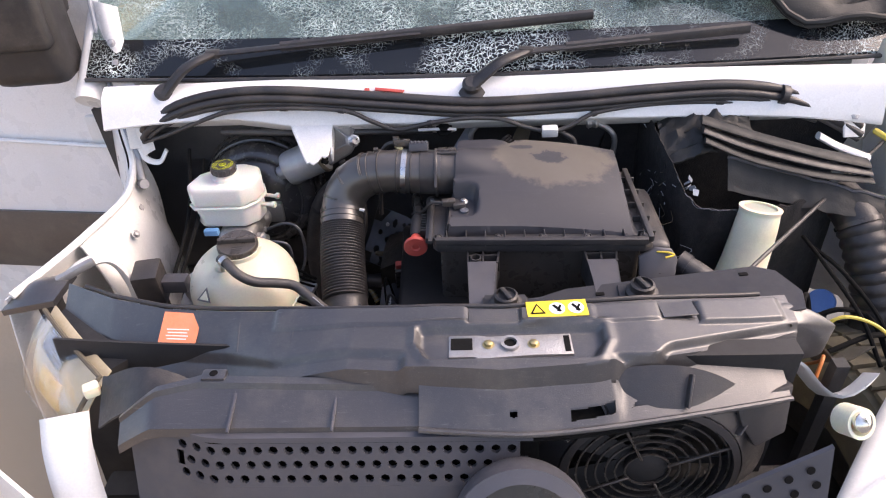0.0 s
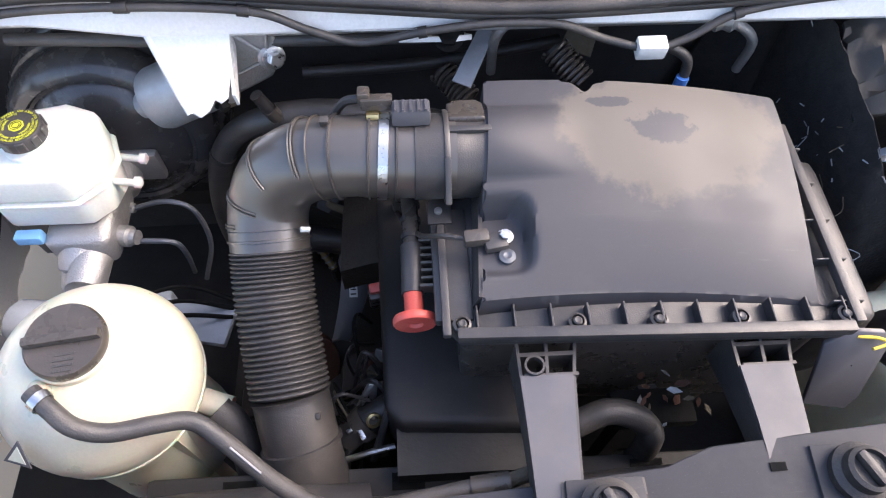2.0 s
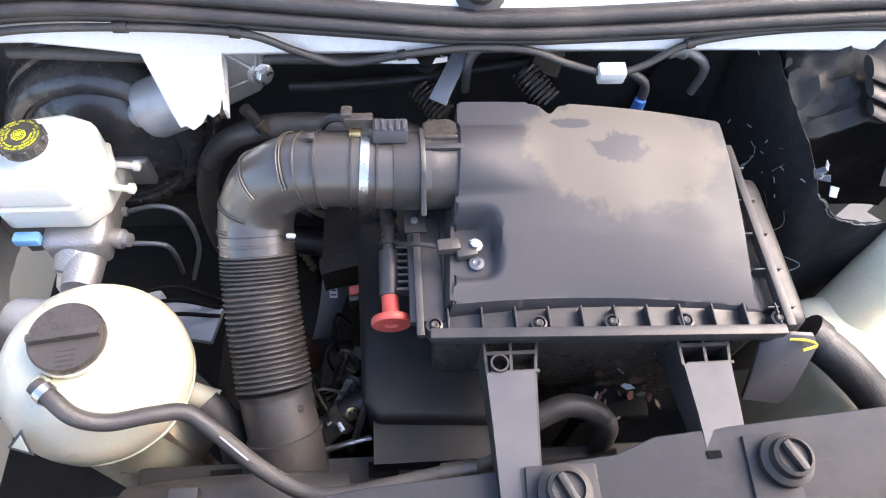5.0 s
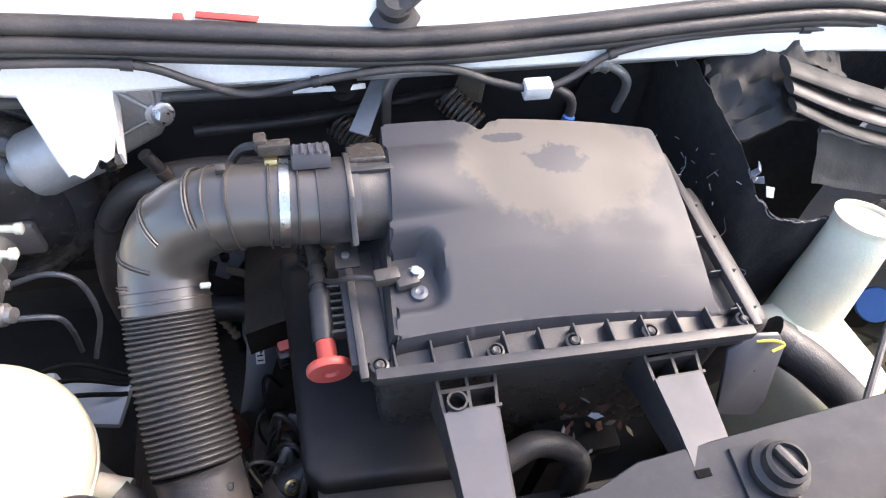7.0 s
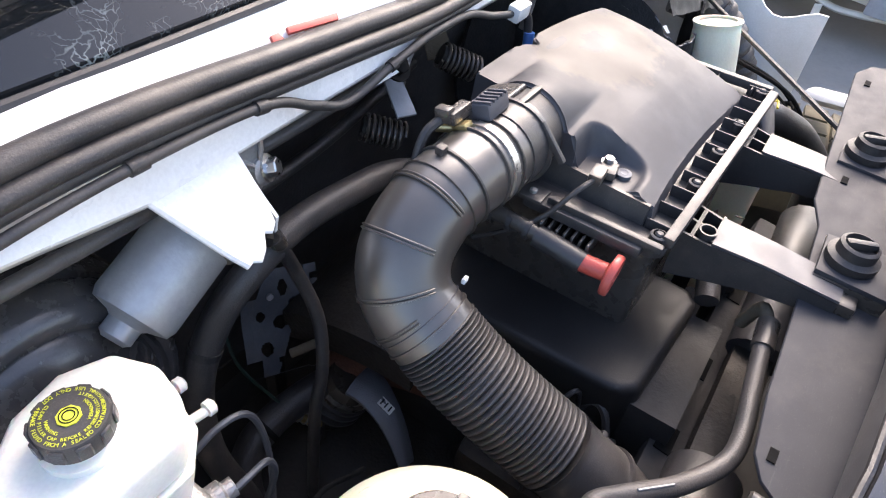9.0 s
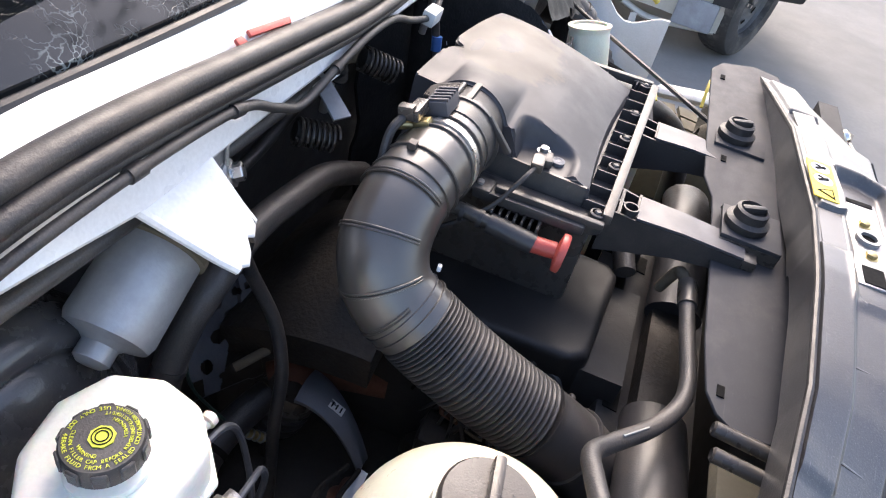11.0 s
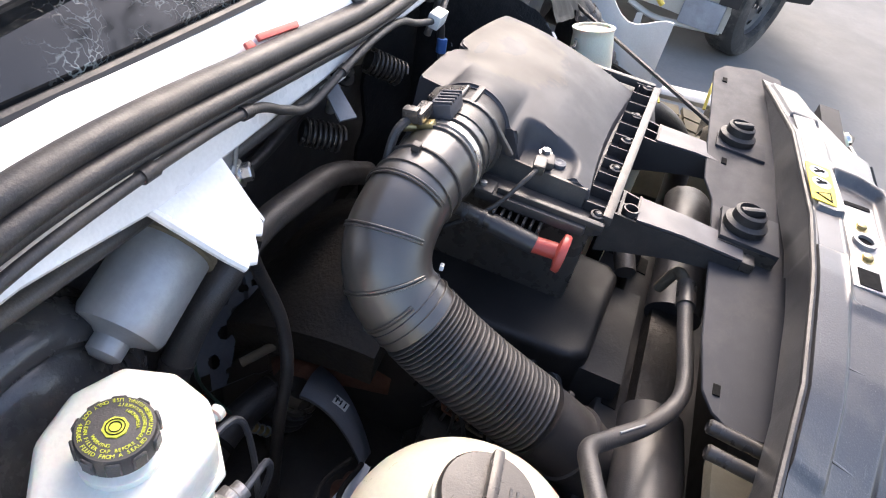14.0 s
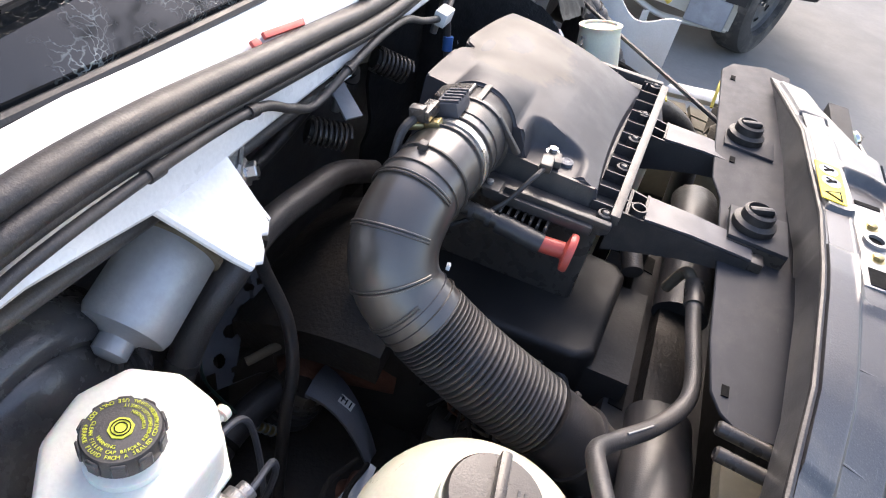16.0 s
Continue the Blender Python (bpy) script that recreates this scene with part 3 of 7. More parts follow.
    part("pillar_seam", sweep([p + Vector((0.002, -0.006, 0.004)) for p in edge], 0.006, 8), M_GREYBAY, foot, "bare scuffed seam")
    for k in (6, 9, 15):
        q = lerp(edge[k], lip[k], 0.6) + Vector((0, -0.012, 0.008))
        part("plate_bolt", bolt(q, (0.2, -0.8, 0.6), 0.006, 0.007), M_ALU, foot)
    # right wing: torn grey metal
    part("wing_corner", sheet(lambda u, v: (lerp(0.89, 1.10, u), 1.335 - 0.05 * u + 0.02 * math.sin(9 * u + 4 * v) + 0.03 * noise.noise((u * 4, v * 5, 1)), lerp(0.78, 1.12 + 0.03 * math.sin(8 * u), v)), 20, 14, 0.004, offset=(0, 1, 0)), M_BUMPER, van, "crumpled dirty wing corner")
    hg = part("bonnet_hinge", prism([(-0.025, -0.03), (0.02, -0.035), (0.03, 0.0), (0.012, 0.035), (-0.02, 0.03)], 0, 0.005, at(0.83, 1.235, 0.985, 60, 0, 15), 0.0015), M_WHITE, van, "bent white bonnet hinge")
    part("hinge_arm", sweep(smooth_path([(0.76, 1.215, 0.965), (0.80, 1.205, 0.945), (0.86, 1.19, 0.925)], 6), 0.014, 10, flat=0.5), M_WHITE, hg)
    part("hinge_bolt", bolt((0.825, 1.228, 1.0), (0, -0.8, 0.5), 0.009, 0.008), M_ALU, hg)
    part("inner_wing", sheet(lambda u, v: (0.93 + 0.05 * math.sin(7 * u) * v, lerp(1.36, 0.9, u), 0.98 - 0.16 * u - 0.5 * v + 0.03 * math.sin(u * 14 + v * 5)), 24, 10, 0.004, offset=(1, 0, 0)), M_WHITE, van, "crumpled whitish inner wing")

    # front end below the lock panel
    part("front_crossmember", box(1.1, 0.05, 0.12, at(0.0, 0.62, 0.62), 0.01), M_DARK, van)
    def bumper(u, v):
        x = lerp(-0.78, 0.72, u)
        y = 0.42 + 0.24 * (abs(x) / 0.78) ** 3
        return (x, y - 0.08 * v, 0.74 - 0.34 * v + 0.11 * max(0.0, abs(x) - 0.45) / 0.3 * (1 - v))
    part("bumper", sheet(bumper, 30, 6, 0.006, offset=(0, 1, 0)), M_WHITE, van, "white painted front bumper")
    part("bumper_arm", sweep(smooth_path([(-0.555, 0.62, 0.845), (-0.545, 0.58, 0.80), (-0.53, 0.54, 0.72), (-0.5, 0.5, 0.62)], 8), 0.035, 12, flat=0.45), M_WHITE, van, "white bumper corner with a bolt hole")
    part("bumper_arm", sweep(smooth_path([(0.88, 0.86, 0.72), (0.76, 0.72, 0.78), (0.66, 0.61, 0.78), (0.54, 0.47, 0.76)], 8), 0.03, 12, flat=0.5), M_WHITE, van, "white broken bumper corner")
    return van


VAN = van_body()


def open_door():
    d = part("door", sheet(lambda u, v: (lerp(-0.785, -1.9, u), 1.49 + 0.10 * u - 0.03 * math.sin(math.pi * min(1, v * 1.2)), lerp(0.25, 1.28, v)), 14, 18, 0.05, offset=(0, 1, 0)), M_WHITE2, VAN, "white front door standing open")
    part("rubbing_strip", sheet(lambda u, v: (lerp(-0.80, -1.85, u), 1.452 + 0.10 * u - 0.012 * math.sin(math.pi * v), lerp(0.47, 0.66, v)), 10, 6, 0.02, offset=(0, 1, 0)), M_PANEL, d, "wide black plastic rubbing strip")
    part("crease", sweep([(lerp(-0.80, -1.85, i / 9), 1.455 + 0.10 * i / 9, 0.86 + 0.05 * (i / 9)) for i in range(10)], 0.006, 8), M_WHITE2, d)
    bm = box(0.165, 0.12, 0.34, at(-0.872, 1.36, 1.250, 0, 0, 8), 0.035, 3)
    bm = box(0.175, 0.05, 0.2, at(-0.876, 1.30, 1.262, 0, 0, 8), 0.02, 3, bm)
    part("mirror", box(0.1, 0.08, 0.06, at(-0.87, 1.44, 1.22), 0.02, 2, bm), M_RUBBER, d, "black door mirror housing")
    part("hinge", box(0.12, 0.06, 0.08, at(-0.83, 1.50, 0.9), 0.01), M_WHITE, d)


open_door()


# ---------------------------------------------------------------- air filter
def air_filter():
    a = thing("air_filter_box", (0.0, 0.95, 0.6), "black plastic air filter box with dried mud on lid", "air filter")
    def step(a, b, x):
        t = min(1.0, max(0.0, (x - a) / (b - a)))
        return t * t * (3 - 2 * t)

    def lid(u, v):
        """The lid's upper face: low along the front, domed to the rear, with a sensor pocket in its near corner."""
        x = lerp(lerp(0.017, 0.034, v), 0.335, u)
        crown = 4 * u * (1 - u)
        front = lerp(0.942, 0.934, u) + 0.009 * crown
        rear = lerp(1.161, 1.145, u) 
        y = lerp(front, rear, v) - 0.016 * math.exp(-((u - 0.33) / 0.028) ** 2) * v ** 14
        zf, zr = 0.949 - 0.018 * u, 1.003 - 0.022 * u + 0.008 * crown
        z = zf + (zr - zf) * (1 - (1 - v) ** 1.7) + 0.007 * crown * min(1, 3 * v + 0.1) * (1 - 0.6 * v)
        if abs(y - 1.093) < 0.047:
            hump = 0.970 + math.sqrt(0.047 ** 2 - (y - 1.093) ** 2)
            z = max(z, lerp(z, hump, 1 - step(0.0, 0.10, x - 0.034)))
        px, py = max(0.0, (x - 0.034) / 0.036), (y - 0.9995) / 0.038
        k = (px ** 4 + py ** 4) ** 0.25
        z = lerp(z, 0.951, 1 - step(0.74, 1.04, k))
        return (x, y, z)
    one = bmesh.new()
    nu, nv = 96, 72
    grid = [[one.verts.new(lid(i / nu, j / nv)) for j in range(nv + 1)] for i in range(nu + 1)]
    for i in range(nu):
        for j in range(nv):
            one.faces.new((grid[i][j], grid[i + 1][j], grid[i + 1][j + 1], grid[i][j + 1]))
    rim = [grid[i][0] for i in range(nu)] + [grid[nu][j] for j in range(nv)] + [grid[i][nv] for i in range(nu, 0, -1)] + [grid[0][j] for j in range(nv, 0, -1)]
    low = []
    for v in rim:
        cx, cy = v.co.x - 0.18, v.co.y - 1.04
        low.append(one.verts.new((v.co.x + (0.010 if cx > 0.15 else -0.004 if cx < -0.14 else 0), v.co.y + 0.004 * (-1 if cy < -0.085 else 1 if cy > 0.1 else 0), 0.928)))
    for i in range(len(rim)):
        j = (i + 1) % len(rim)
        one.faces.new((rim[i], rim[j], low[j], low[i]))
    bmesh.ops.bevel(one, geom=[e for e in one.edges if e.verts[0] in rim and e.verts[1] in rim], offset=0.003, segments=3, affect="EDGES")
    part("lid", one, M_LID, a, "black lid with brown dried mud", smooth=50)

    # flange with ribs and screw clips along the front and right edges
    fl = part("flange", prism([(-0.012, 0.924), (-0.004, 0.914), (0.352, 0.903), (0.366, 0.910), (0.368, 1.14), (0.36, 1.155), (0.0, 1.155), (-0.012, 1.14)], 0.914, 0.928, None, 0.003), M_PLASTIC, a)
    part("flange_rim", box(0.362, 0.011, 0.012, at(0.174, 0.9095, 0.937, 0, 0, -1.75), 0.002), M_PLASTIC, fl)
    part("flange_rim", box(0.010, 0.235, 0.012, at(0.361, 1.025, 0.937), 0.002), M_PLASTIC, fl)
    part("flange_rim", box(0.008, 0.12, 0.008, at(-0.016, 0.975, 0.934), 0.002), M_PLASTIC, fl)
    for k in range(11):
        x = lerp(0.012, 0.352, k / 10)
        part("rib", box(0.0022, 0.030, 0.014, at(x, 0.928 - 0.008 * k / 10, 0.934), 0.0006, 1), M_PLASTIC, fl)
    for k in range(5):
        part("rib", box(0.03, 0.0022, 0.014, at(0.358, 0.93 + 0.045 * k, 0.933), 0.0006, 1), M_PLASTIC, fl)
    for x in (-0.002, 0.103, 0.178, 0.254, 0.352):
        cl = part("screw_boss", lathe([(0.0085, 0), (0.0085, 0.012), (0.0062, 0.013), (0.0062, 0.006), (0, 0.006)], at(x, 0.925 - 0.022 * x, 0.927), 18), M_PLASTIC, fl)
        part("screw", lathe([(0.0045, 0), (0.0045, 0.012), (0.003, 0.0135), (0, 0.0125)], at(x, 0.925 - 0.022 * x, 0.928), 10), M_HOSE, cl, "dusty dark screw")
    part("side_ledge", box(0.036, 0.125, 0.012, at(-0.008, 0.995, 0.925), 0.003), M_PLASTIC, a)
    part("lid_wall", sheet(lambda u, v: (lerp(0.014, 0.030, u) - 0.006 * (1 - v), lerp(0.945, 1.155, u), lerp(0.925, 0.952, v)), 8, 3, 0.004, offset=(1, 0, 0)), M_PLASTIC, a)
    part("side_ear", prism([(-0.012, -0.014), (0.012, -0.014), (0.012, 0.01), (0.004, 0.018), (-0.006, 0.018), (-0.012, 0.01)], 0, 0.004, at(-0.016, 1.052, 0.930), 0.001), M_PLASTIC, a)
    part("ear_screw", lathe([(0.004, 0), (0.004, 0.003), (0, 0.0035)], at(-0.017, 1.052, 0.934), 12), M_ALU, a)
    part("lower_case", prism([(0.0, 0.925), (0.35, 0.915), (0.36, 1.14), (0.0, 1.14)], 0.72, 0.914, None, 0.012, 3), M_PLASTIC2, a)
    part("lower_case_end", box(0.06, 0.2, 0.15, at(0.375, 1.02, 0.84), 0.02, 3), M_PLASTIC, a)
    part("case_stem", box(0.3, 0.18, 0.37, at(0.18, 1.03, 0.55), 0.02), M_DARK, a)

    # two legs to the front panel
    for x in (0.074, 0.276):
        prof = [(0.914, 0.920), (0.881, 0.917), (0.829, 0.918), (0.758, 0.914)]
        w = 0.026

        def leg(u, v, x=x):
            k = u * 3
            i = min(int(k), 2)
            y, z = (lerp(prof[i][c], prof[i + 1][c], k - i) for c in (0, 1))
            ww = w * (1.05 - 0.35 * u)
            return (x + lerp(-ww, ww, v) - 0.006 * u, y, z)
        lg = part("leg", sheet(lambda u, v: leg(0.333 + 0.667 * u, v), 12, 2, 0.003), M_GREYPL, a, "grey plastic mounting leg")
        for v in (0.0, 0.5, 1.0):
            part("web", sheet(lambda u, q, v=v: tuple(Vector(leg(u, v)) + Vector((0, 0, -0.004 - q * (0.060 - 0.040 * u)))), 12, 2, 0.003, offset=(1, 0, 0)), M_PLASTIC, lg)
        part("cross_web", box(2 * w, 0.004, 0.03, at(x, 0.902, 0.9)), M_PLASTIC, lg)
        part("cross_web", box(1.9 * w, 0.003, 0.02, at(x + 0.003, 0.882, 0.905)), M_PLASTIC, lg)
        part("foot", box(0.030, 0.02, 0.018, at(x - 0.008, 0.752, 0.902), 0.004), M_PLASTIC2, lg)
    part("hole_ring", lathe([(0.0075, -0.006), (0.0095, -0.006), (0.0095, 0.002), (0.0075, 0.002), (0.0075, -0.006)], at(0.062, 0.890, 0.918), 20), M_PLASTIC, a)
    plate = part("side_plate", prism([(0.342, 0.905), (0.372, 0.918), (0.398, 0.915), (0.408, 0.90), (0.402, 0.835), (0.392, 0.82), (0.345, 0.83)], -0.899, -0.894, Matrix(((1, 0, 0, 0), (0, 0.45, -1, -0.40), (0, 1, 0, 0), (0, 0, 0, 1))), 0.001, 1), M_GREYPL, a, "grey mounting plate with a hole")
    # flat black disc, the shade inside the hole given as colour
    part("plate_hole", lathe([(0.0045, 0), (0, 0.0004)], aim((0.379, 0.889, 0.877), (0, -1, 0.45)), 16), M_INK_SHADE, plate)
    # outlet collar for the duct
    part("outlet", lathe([(0.036, 0.008), (0.041, 0.008), (0.041, 0.035), (0.0415, 0.036), (0.0415, 0.056), (0.036, 0.056), (0.036, 0.008)], aim((0.045, 1.091, 0.972), (-1, 0, 0)), 40), M_PLASTIC, a)
    part("outlet_flange", lathe([(0.040, -0.003), (0.0455, -0.003), (0.0465, -0.001), (0.0465, 0.002), (0.040, 0.003)], aim((-0.008, 1.091, 0.972), (-1, 0, 0)), 40), M_PLASTIC, a)
    part("clip_bar", box(0.046, 0.0075, 0.0075, at(0.012, 1.089, 1.0135), 0.002), M_PLASTIC, a)
    part("clip_web", box(0.006, 0.007, 0.045, at(-0.008, 1.048, 0.990, -42), 0.002), M_PLASTIC, a)
    part("clip_lug", prism([(-0.018, -0.020), (0.018, -0.020), (0.018, 0.012), (0.012, 0.020), (-0.012, 0.020), (-0.018, 0.012)], 0, 0.012, at(0.012, 1.116, 0.998, -22), 0.003, 3), M_PLASTIC2, a, "rounded black locking lug")
    # sensor in the pocket
    s = part("sensor", box(0.022, 0.018, 0.010, at(0.034, 0.999, 0.957, 0, 0, 10), 0.003), M_PLASTIC, a, "small black sensor on the lid")
    part("sensor_plug", box(0.024, 0.014, 0.012, at(0.016, 1.003, 0.96, 0, 0, 5), 0.003), M_PLASTIC2, s)
    part("sensor_screw", bolt((0.043, 1.003, 0.960), (0, 0, 1), 0.0055, 0.006), M_STEEL, s, "dull steel screw")
    part("sensor_foot", lathe([(0.008, 0), (0.008, 0.005), (0.004, 0.006), (0, 0.004)], at(0.044, 0.985, 0.95), 16), M_DARKSTEEL, s)
    part("sensor_cable", sweep(smooth_path([(0.006, 1.003, 0.96), (-0.015, 1.01, 0.955), (-0.035, 1.03, 0.925), (-0.05, 1.06, 0.90), (-0.06, 1.09, 0.88)], 8), 0.0028, 8), M_RUBBER, s)


air_filter()


# ---------------------------------------------------------------- intake duct
def intake_duct():
    d = thing("intake_duct", (-0.19, 1.0, 0.7), "black plastic intake elbow with ribbed flexible hose", "air duct")
    elbow = smooth_path([(0.0, 1.09, 0.974), (-0.05, 1.09, 0.976), (-0.10, 1.092, 0.978), (-0.145, 1.096, 0.968), (-0.178, 1.094, 0.943), (-0.193, 1.078, 0.912), (-0.194, 1.046, 0.886)], 8)
    n = len(elbow)
    part("elbow", sweep(elbow, lambda t: 0.0395 + (0.001 if t < 0.3 else 0.002 * min(1, (t - 0.3) * 3)), 36), M_ELBOW, d, "smooth satin black elbow", smooth=60)
    # raised ribs run part of the way round the outside of the bend
    for i, half, turn in ((23, 75, 0), (30, 80, 10), (38, 80, 15), (43, 70, 60)):
        q, ax = Vector(elbow[i]), (Vector(elbow[i + 1]) - Vector(elbow[i - 1])).normalized()
        out = Vector((-0.55, 0.25, 0.8))
        out = (out - ax * out.dot(ax)).normalized()
        sid = ax.cross(out)
        for off in (-0.0016, 0.0016):
            arc = [q + ax * off + (out * math.cos(g) + sid * math.sin(g)) * 0.0424 for g in (radians(turn - half + 2 * half * j / 30) for j in range(31))]
            part("rib", sweep(arc, 0.0011, 6), M_ELBOW, d)
    part("cuff_edge", ring_on(elbow, 21, 0.0424, 0.003), M_ELBOW, d)
    part("cuff_edge", ring_on(elbow, 46, 0.0434, 0.004), M_ELBOW, d)
    cl = part("hose_clamp", ring_on(elbow, 11, 0.0425, 0.011), M_STEEL, d, "steel worm-drive hose clamp")
    part("clamp_screw", lathe([(0.0, -0.012), (0.005, -0.012), (0.005, 0.012), (0, 0.012)], at(-0.078, 1.122, 1.010, 90, 0, 35), 12), M_BRASS, cl)
    part("clamp_housing", box(0.012, 0.016, 0.006, at(-0.076, 1.110, 1.016, -25), 0.0015), M_BRASS, cl)
    for i in (13, 9):
        part("rubber_lip", ring_on(elbow, i, 0.0430, 0.0035), M_RUBBER, d)
    part("collar", ring_on(elbow, 4, 0.0420, 0.03), M_PLASTIC, d)
    ring = part("tie_band", ring_on(elbow, 18, 0.0424, 0.004), M_RUBBER, d)
    part("tie_head", box(0.009, 0.008, 0.008, at(-0.121, 1.102, 1.018, 5), 0.0015), M_RUBBER, ring)
    band = part("silver_band", ring_on(elbow, 44, 0.0430, 0.0022), M_GREYPL, d, "thin grey cable tie")
    part("tie_tail", box(0.010, 0.004, 0.005, at(-0.152, 1.046, 0.921, 0, 20, 10), 0.001), M_PAPER, band)
    # ribbed hose
    flex = smooth_path([(-0.194, 1.046, 0.886), (-0.193, 1.020, 0.868), (-0.190, 0.985, 0.846), (-0.185, 0.95, 0.825), (-0.180, 0.915, 0.806)], 82)
    part("ribbed_hose", sweep(flex, lambda t: 0.0382 + 0.0048 * abs(math.sin(math.pi * 27 * t)) ** 0.8, 32), M_HOSE, d, "tightly ribbed black hose", smooth=70)
    end = smooth_path([(-0.180, 0.915, 0.806), (-0.174, 0.885, 0.786), (-0.168, 0.857, 0.764), (-0.163, 0.835, 0.735), (-0.16, 0.825, 0.68)], 8)
    part("lower_sleeve", sweep(end, lambda t: 0.0405 + 0.002 * (t < 0.02), 32), M_PLASTIC, d)
    part("sleeve_ring", ring_on(end, 12, 0.0435, 0.006), M_PLASTIC, d)
    part("sleeve_tie", box(0.010, 0.007, 0.010, at(-0.150, 0.886, 0.818, 30), 0.002), M_RUBBER, d)
    # mass-air plug on top of the collar
    p = part("plug_socket", box(0.036, 0.024, 0.016, at(-0.040, 1.105, 1.022, -18), 0.003), M_GREYPL, d, "grey plug socket")
    for k in range(5):
        part("plug_rib", box(0.0025, 0.02, 0.003, at(-0.054 + 0.007 * k, 1.105, 1.031, -18)), M_GREYPL, p)
    part("plug", box(0.03, 0.012, 0.012, at(-0.072, 1.118, 1.024, -10), 0.002), M_PLASTIC2, d)
    part("plug_head", box(0.012, 0.016, 0.014, at(-0.084, 1.124, 1.026, -10), 0.003), M_PLASTIC2, d)
    part("plug_cable", sweep(smooth_path([(-0.085, 1.125, 1.022), (-0.105, 1.13, 1.012), (-0.12, 1.13, 0.98), (-0.125, 1.135, 0.92), (-0.13, 1.14, 0.85)], 8), 0.0045, 8), M_RUBBER, d)


intake_duct()


# ---------------------------------------------------------------- coolant tank
def coolant_tank():
    t = thing("coolant_tank", (-0.372, 0.93, 0.55), "milky white round coolant expansion tank with black cap", "coolant tank")
    c = Vector((-0.365, 0.932, 0.836))
    prof = []
    for k in range(25):
        a = math.pi * (k / 24) - math.pi / 2
        z = 0.082 * math.sin(a)
        r = 0.098 * max(0.0, math.cos(a)) ** 0.95
        prof.append((r if 0 < k < 24 else 0.0, z))
    part("body", lathe(prof, Matrix.Translation(c) @ pose(0, 0, 0, 5, 3), 56), M_TANK, t, smooth=70)
    part("seam", lathe([(0.093, -0.026), (0.0965, -0.025), (0.0965, -0.021), (0.093, -0.02), (0.093, -0.026)], Matrix.Translation(c) @ pose(0, 0, 0, 5, 3), 56), M_TANK, t)
    up = Matrix.Translation(c) @ pose(0, 0, 0, 5, 3)
    part("neck", lathe([(0.038, 0.066), (0.038, 0.086), (0.032, 0.088)], up @ pose(0, 0.008, 0), 40), M_TANK, t)
    cap = part("cap", lathe([(0.0345, 0.082), (0.036, 0.084), (0.036, 0.094), (0.034, 0.097), (0.0, 0.0975)], up @ pose(0, 0.008, 0), 44), M_PLASTIC2, t, "dull black screw cap with a grip bar")
    part("grip", box(0.066, 0.009, 0.011, up @ pose(0, 0.008, 0.101, 0, 0, 8), 0.003), M_PLASTIC2, cap)
    # writing on the cap: too small to read
    for k in range(4):
        part("print_bar", box(0.018, 0.002, 0.0006, up @ pose(0.004, -0.006 - 0.005 * k, 0.0978, 0, 0, 8)), M_HOSE, cap)
    part("outlet_nozzle", sweep(smooth_path([c + Vector((-0.02, -0.035, 0.066)), c + Vector((-0.012, -0.050, 0.082)), c + Vector((-0.004, -0.058, 0.083))], 6), lambda q: 0.012 - 0.004 * q, 14), M_TANK, t)
    # warning triangle
    tri = part("warning_sign", prism([(-0.014, -0.010), (0.014, -0.010), (0.0, 0.015)], 0, 0.0012, at(-0.403, 0.845, 0.882, 48, 0, -18), 0.0), M_GREYPL, t, "faded grey warning triangle")
    part("warning_mark", prism([(-0.009, -0.007), (0.009, -0.007), (0.0, 0.009)], 0.0013, 0.0018, at(-0.403, 0.845, 0.882, 48, 0, -18)), M_TANK, tri)
    part("stem", lathe([(0.082, -0.20), (0.076, -0.12), (0.072, -0.075), (0.088, -0.045)], Matrix.Translation(c), 40), M_TANK, t)
    for s in (-1, 1):
        part("foot", box(0.02, 0.02, 0.3, at(-0.372 + 0.06 * s, 0.89, 0.66)), M_TANK, t)
    part("lower_nozzle", sweep([c + Vector((0.085, -0.01, -0.055)), c + Vector((0.115, -0.02, -0.06))], 0.014, 14), M_TANK, t)


coolant_tank()


def hose(name, pts, r, material, label, cat="hose", seg=14, n=10):
    return solo(name, sweep(smooth_path(pts, n), r, seg), material, label, cat)


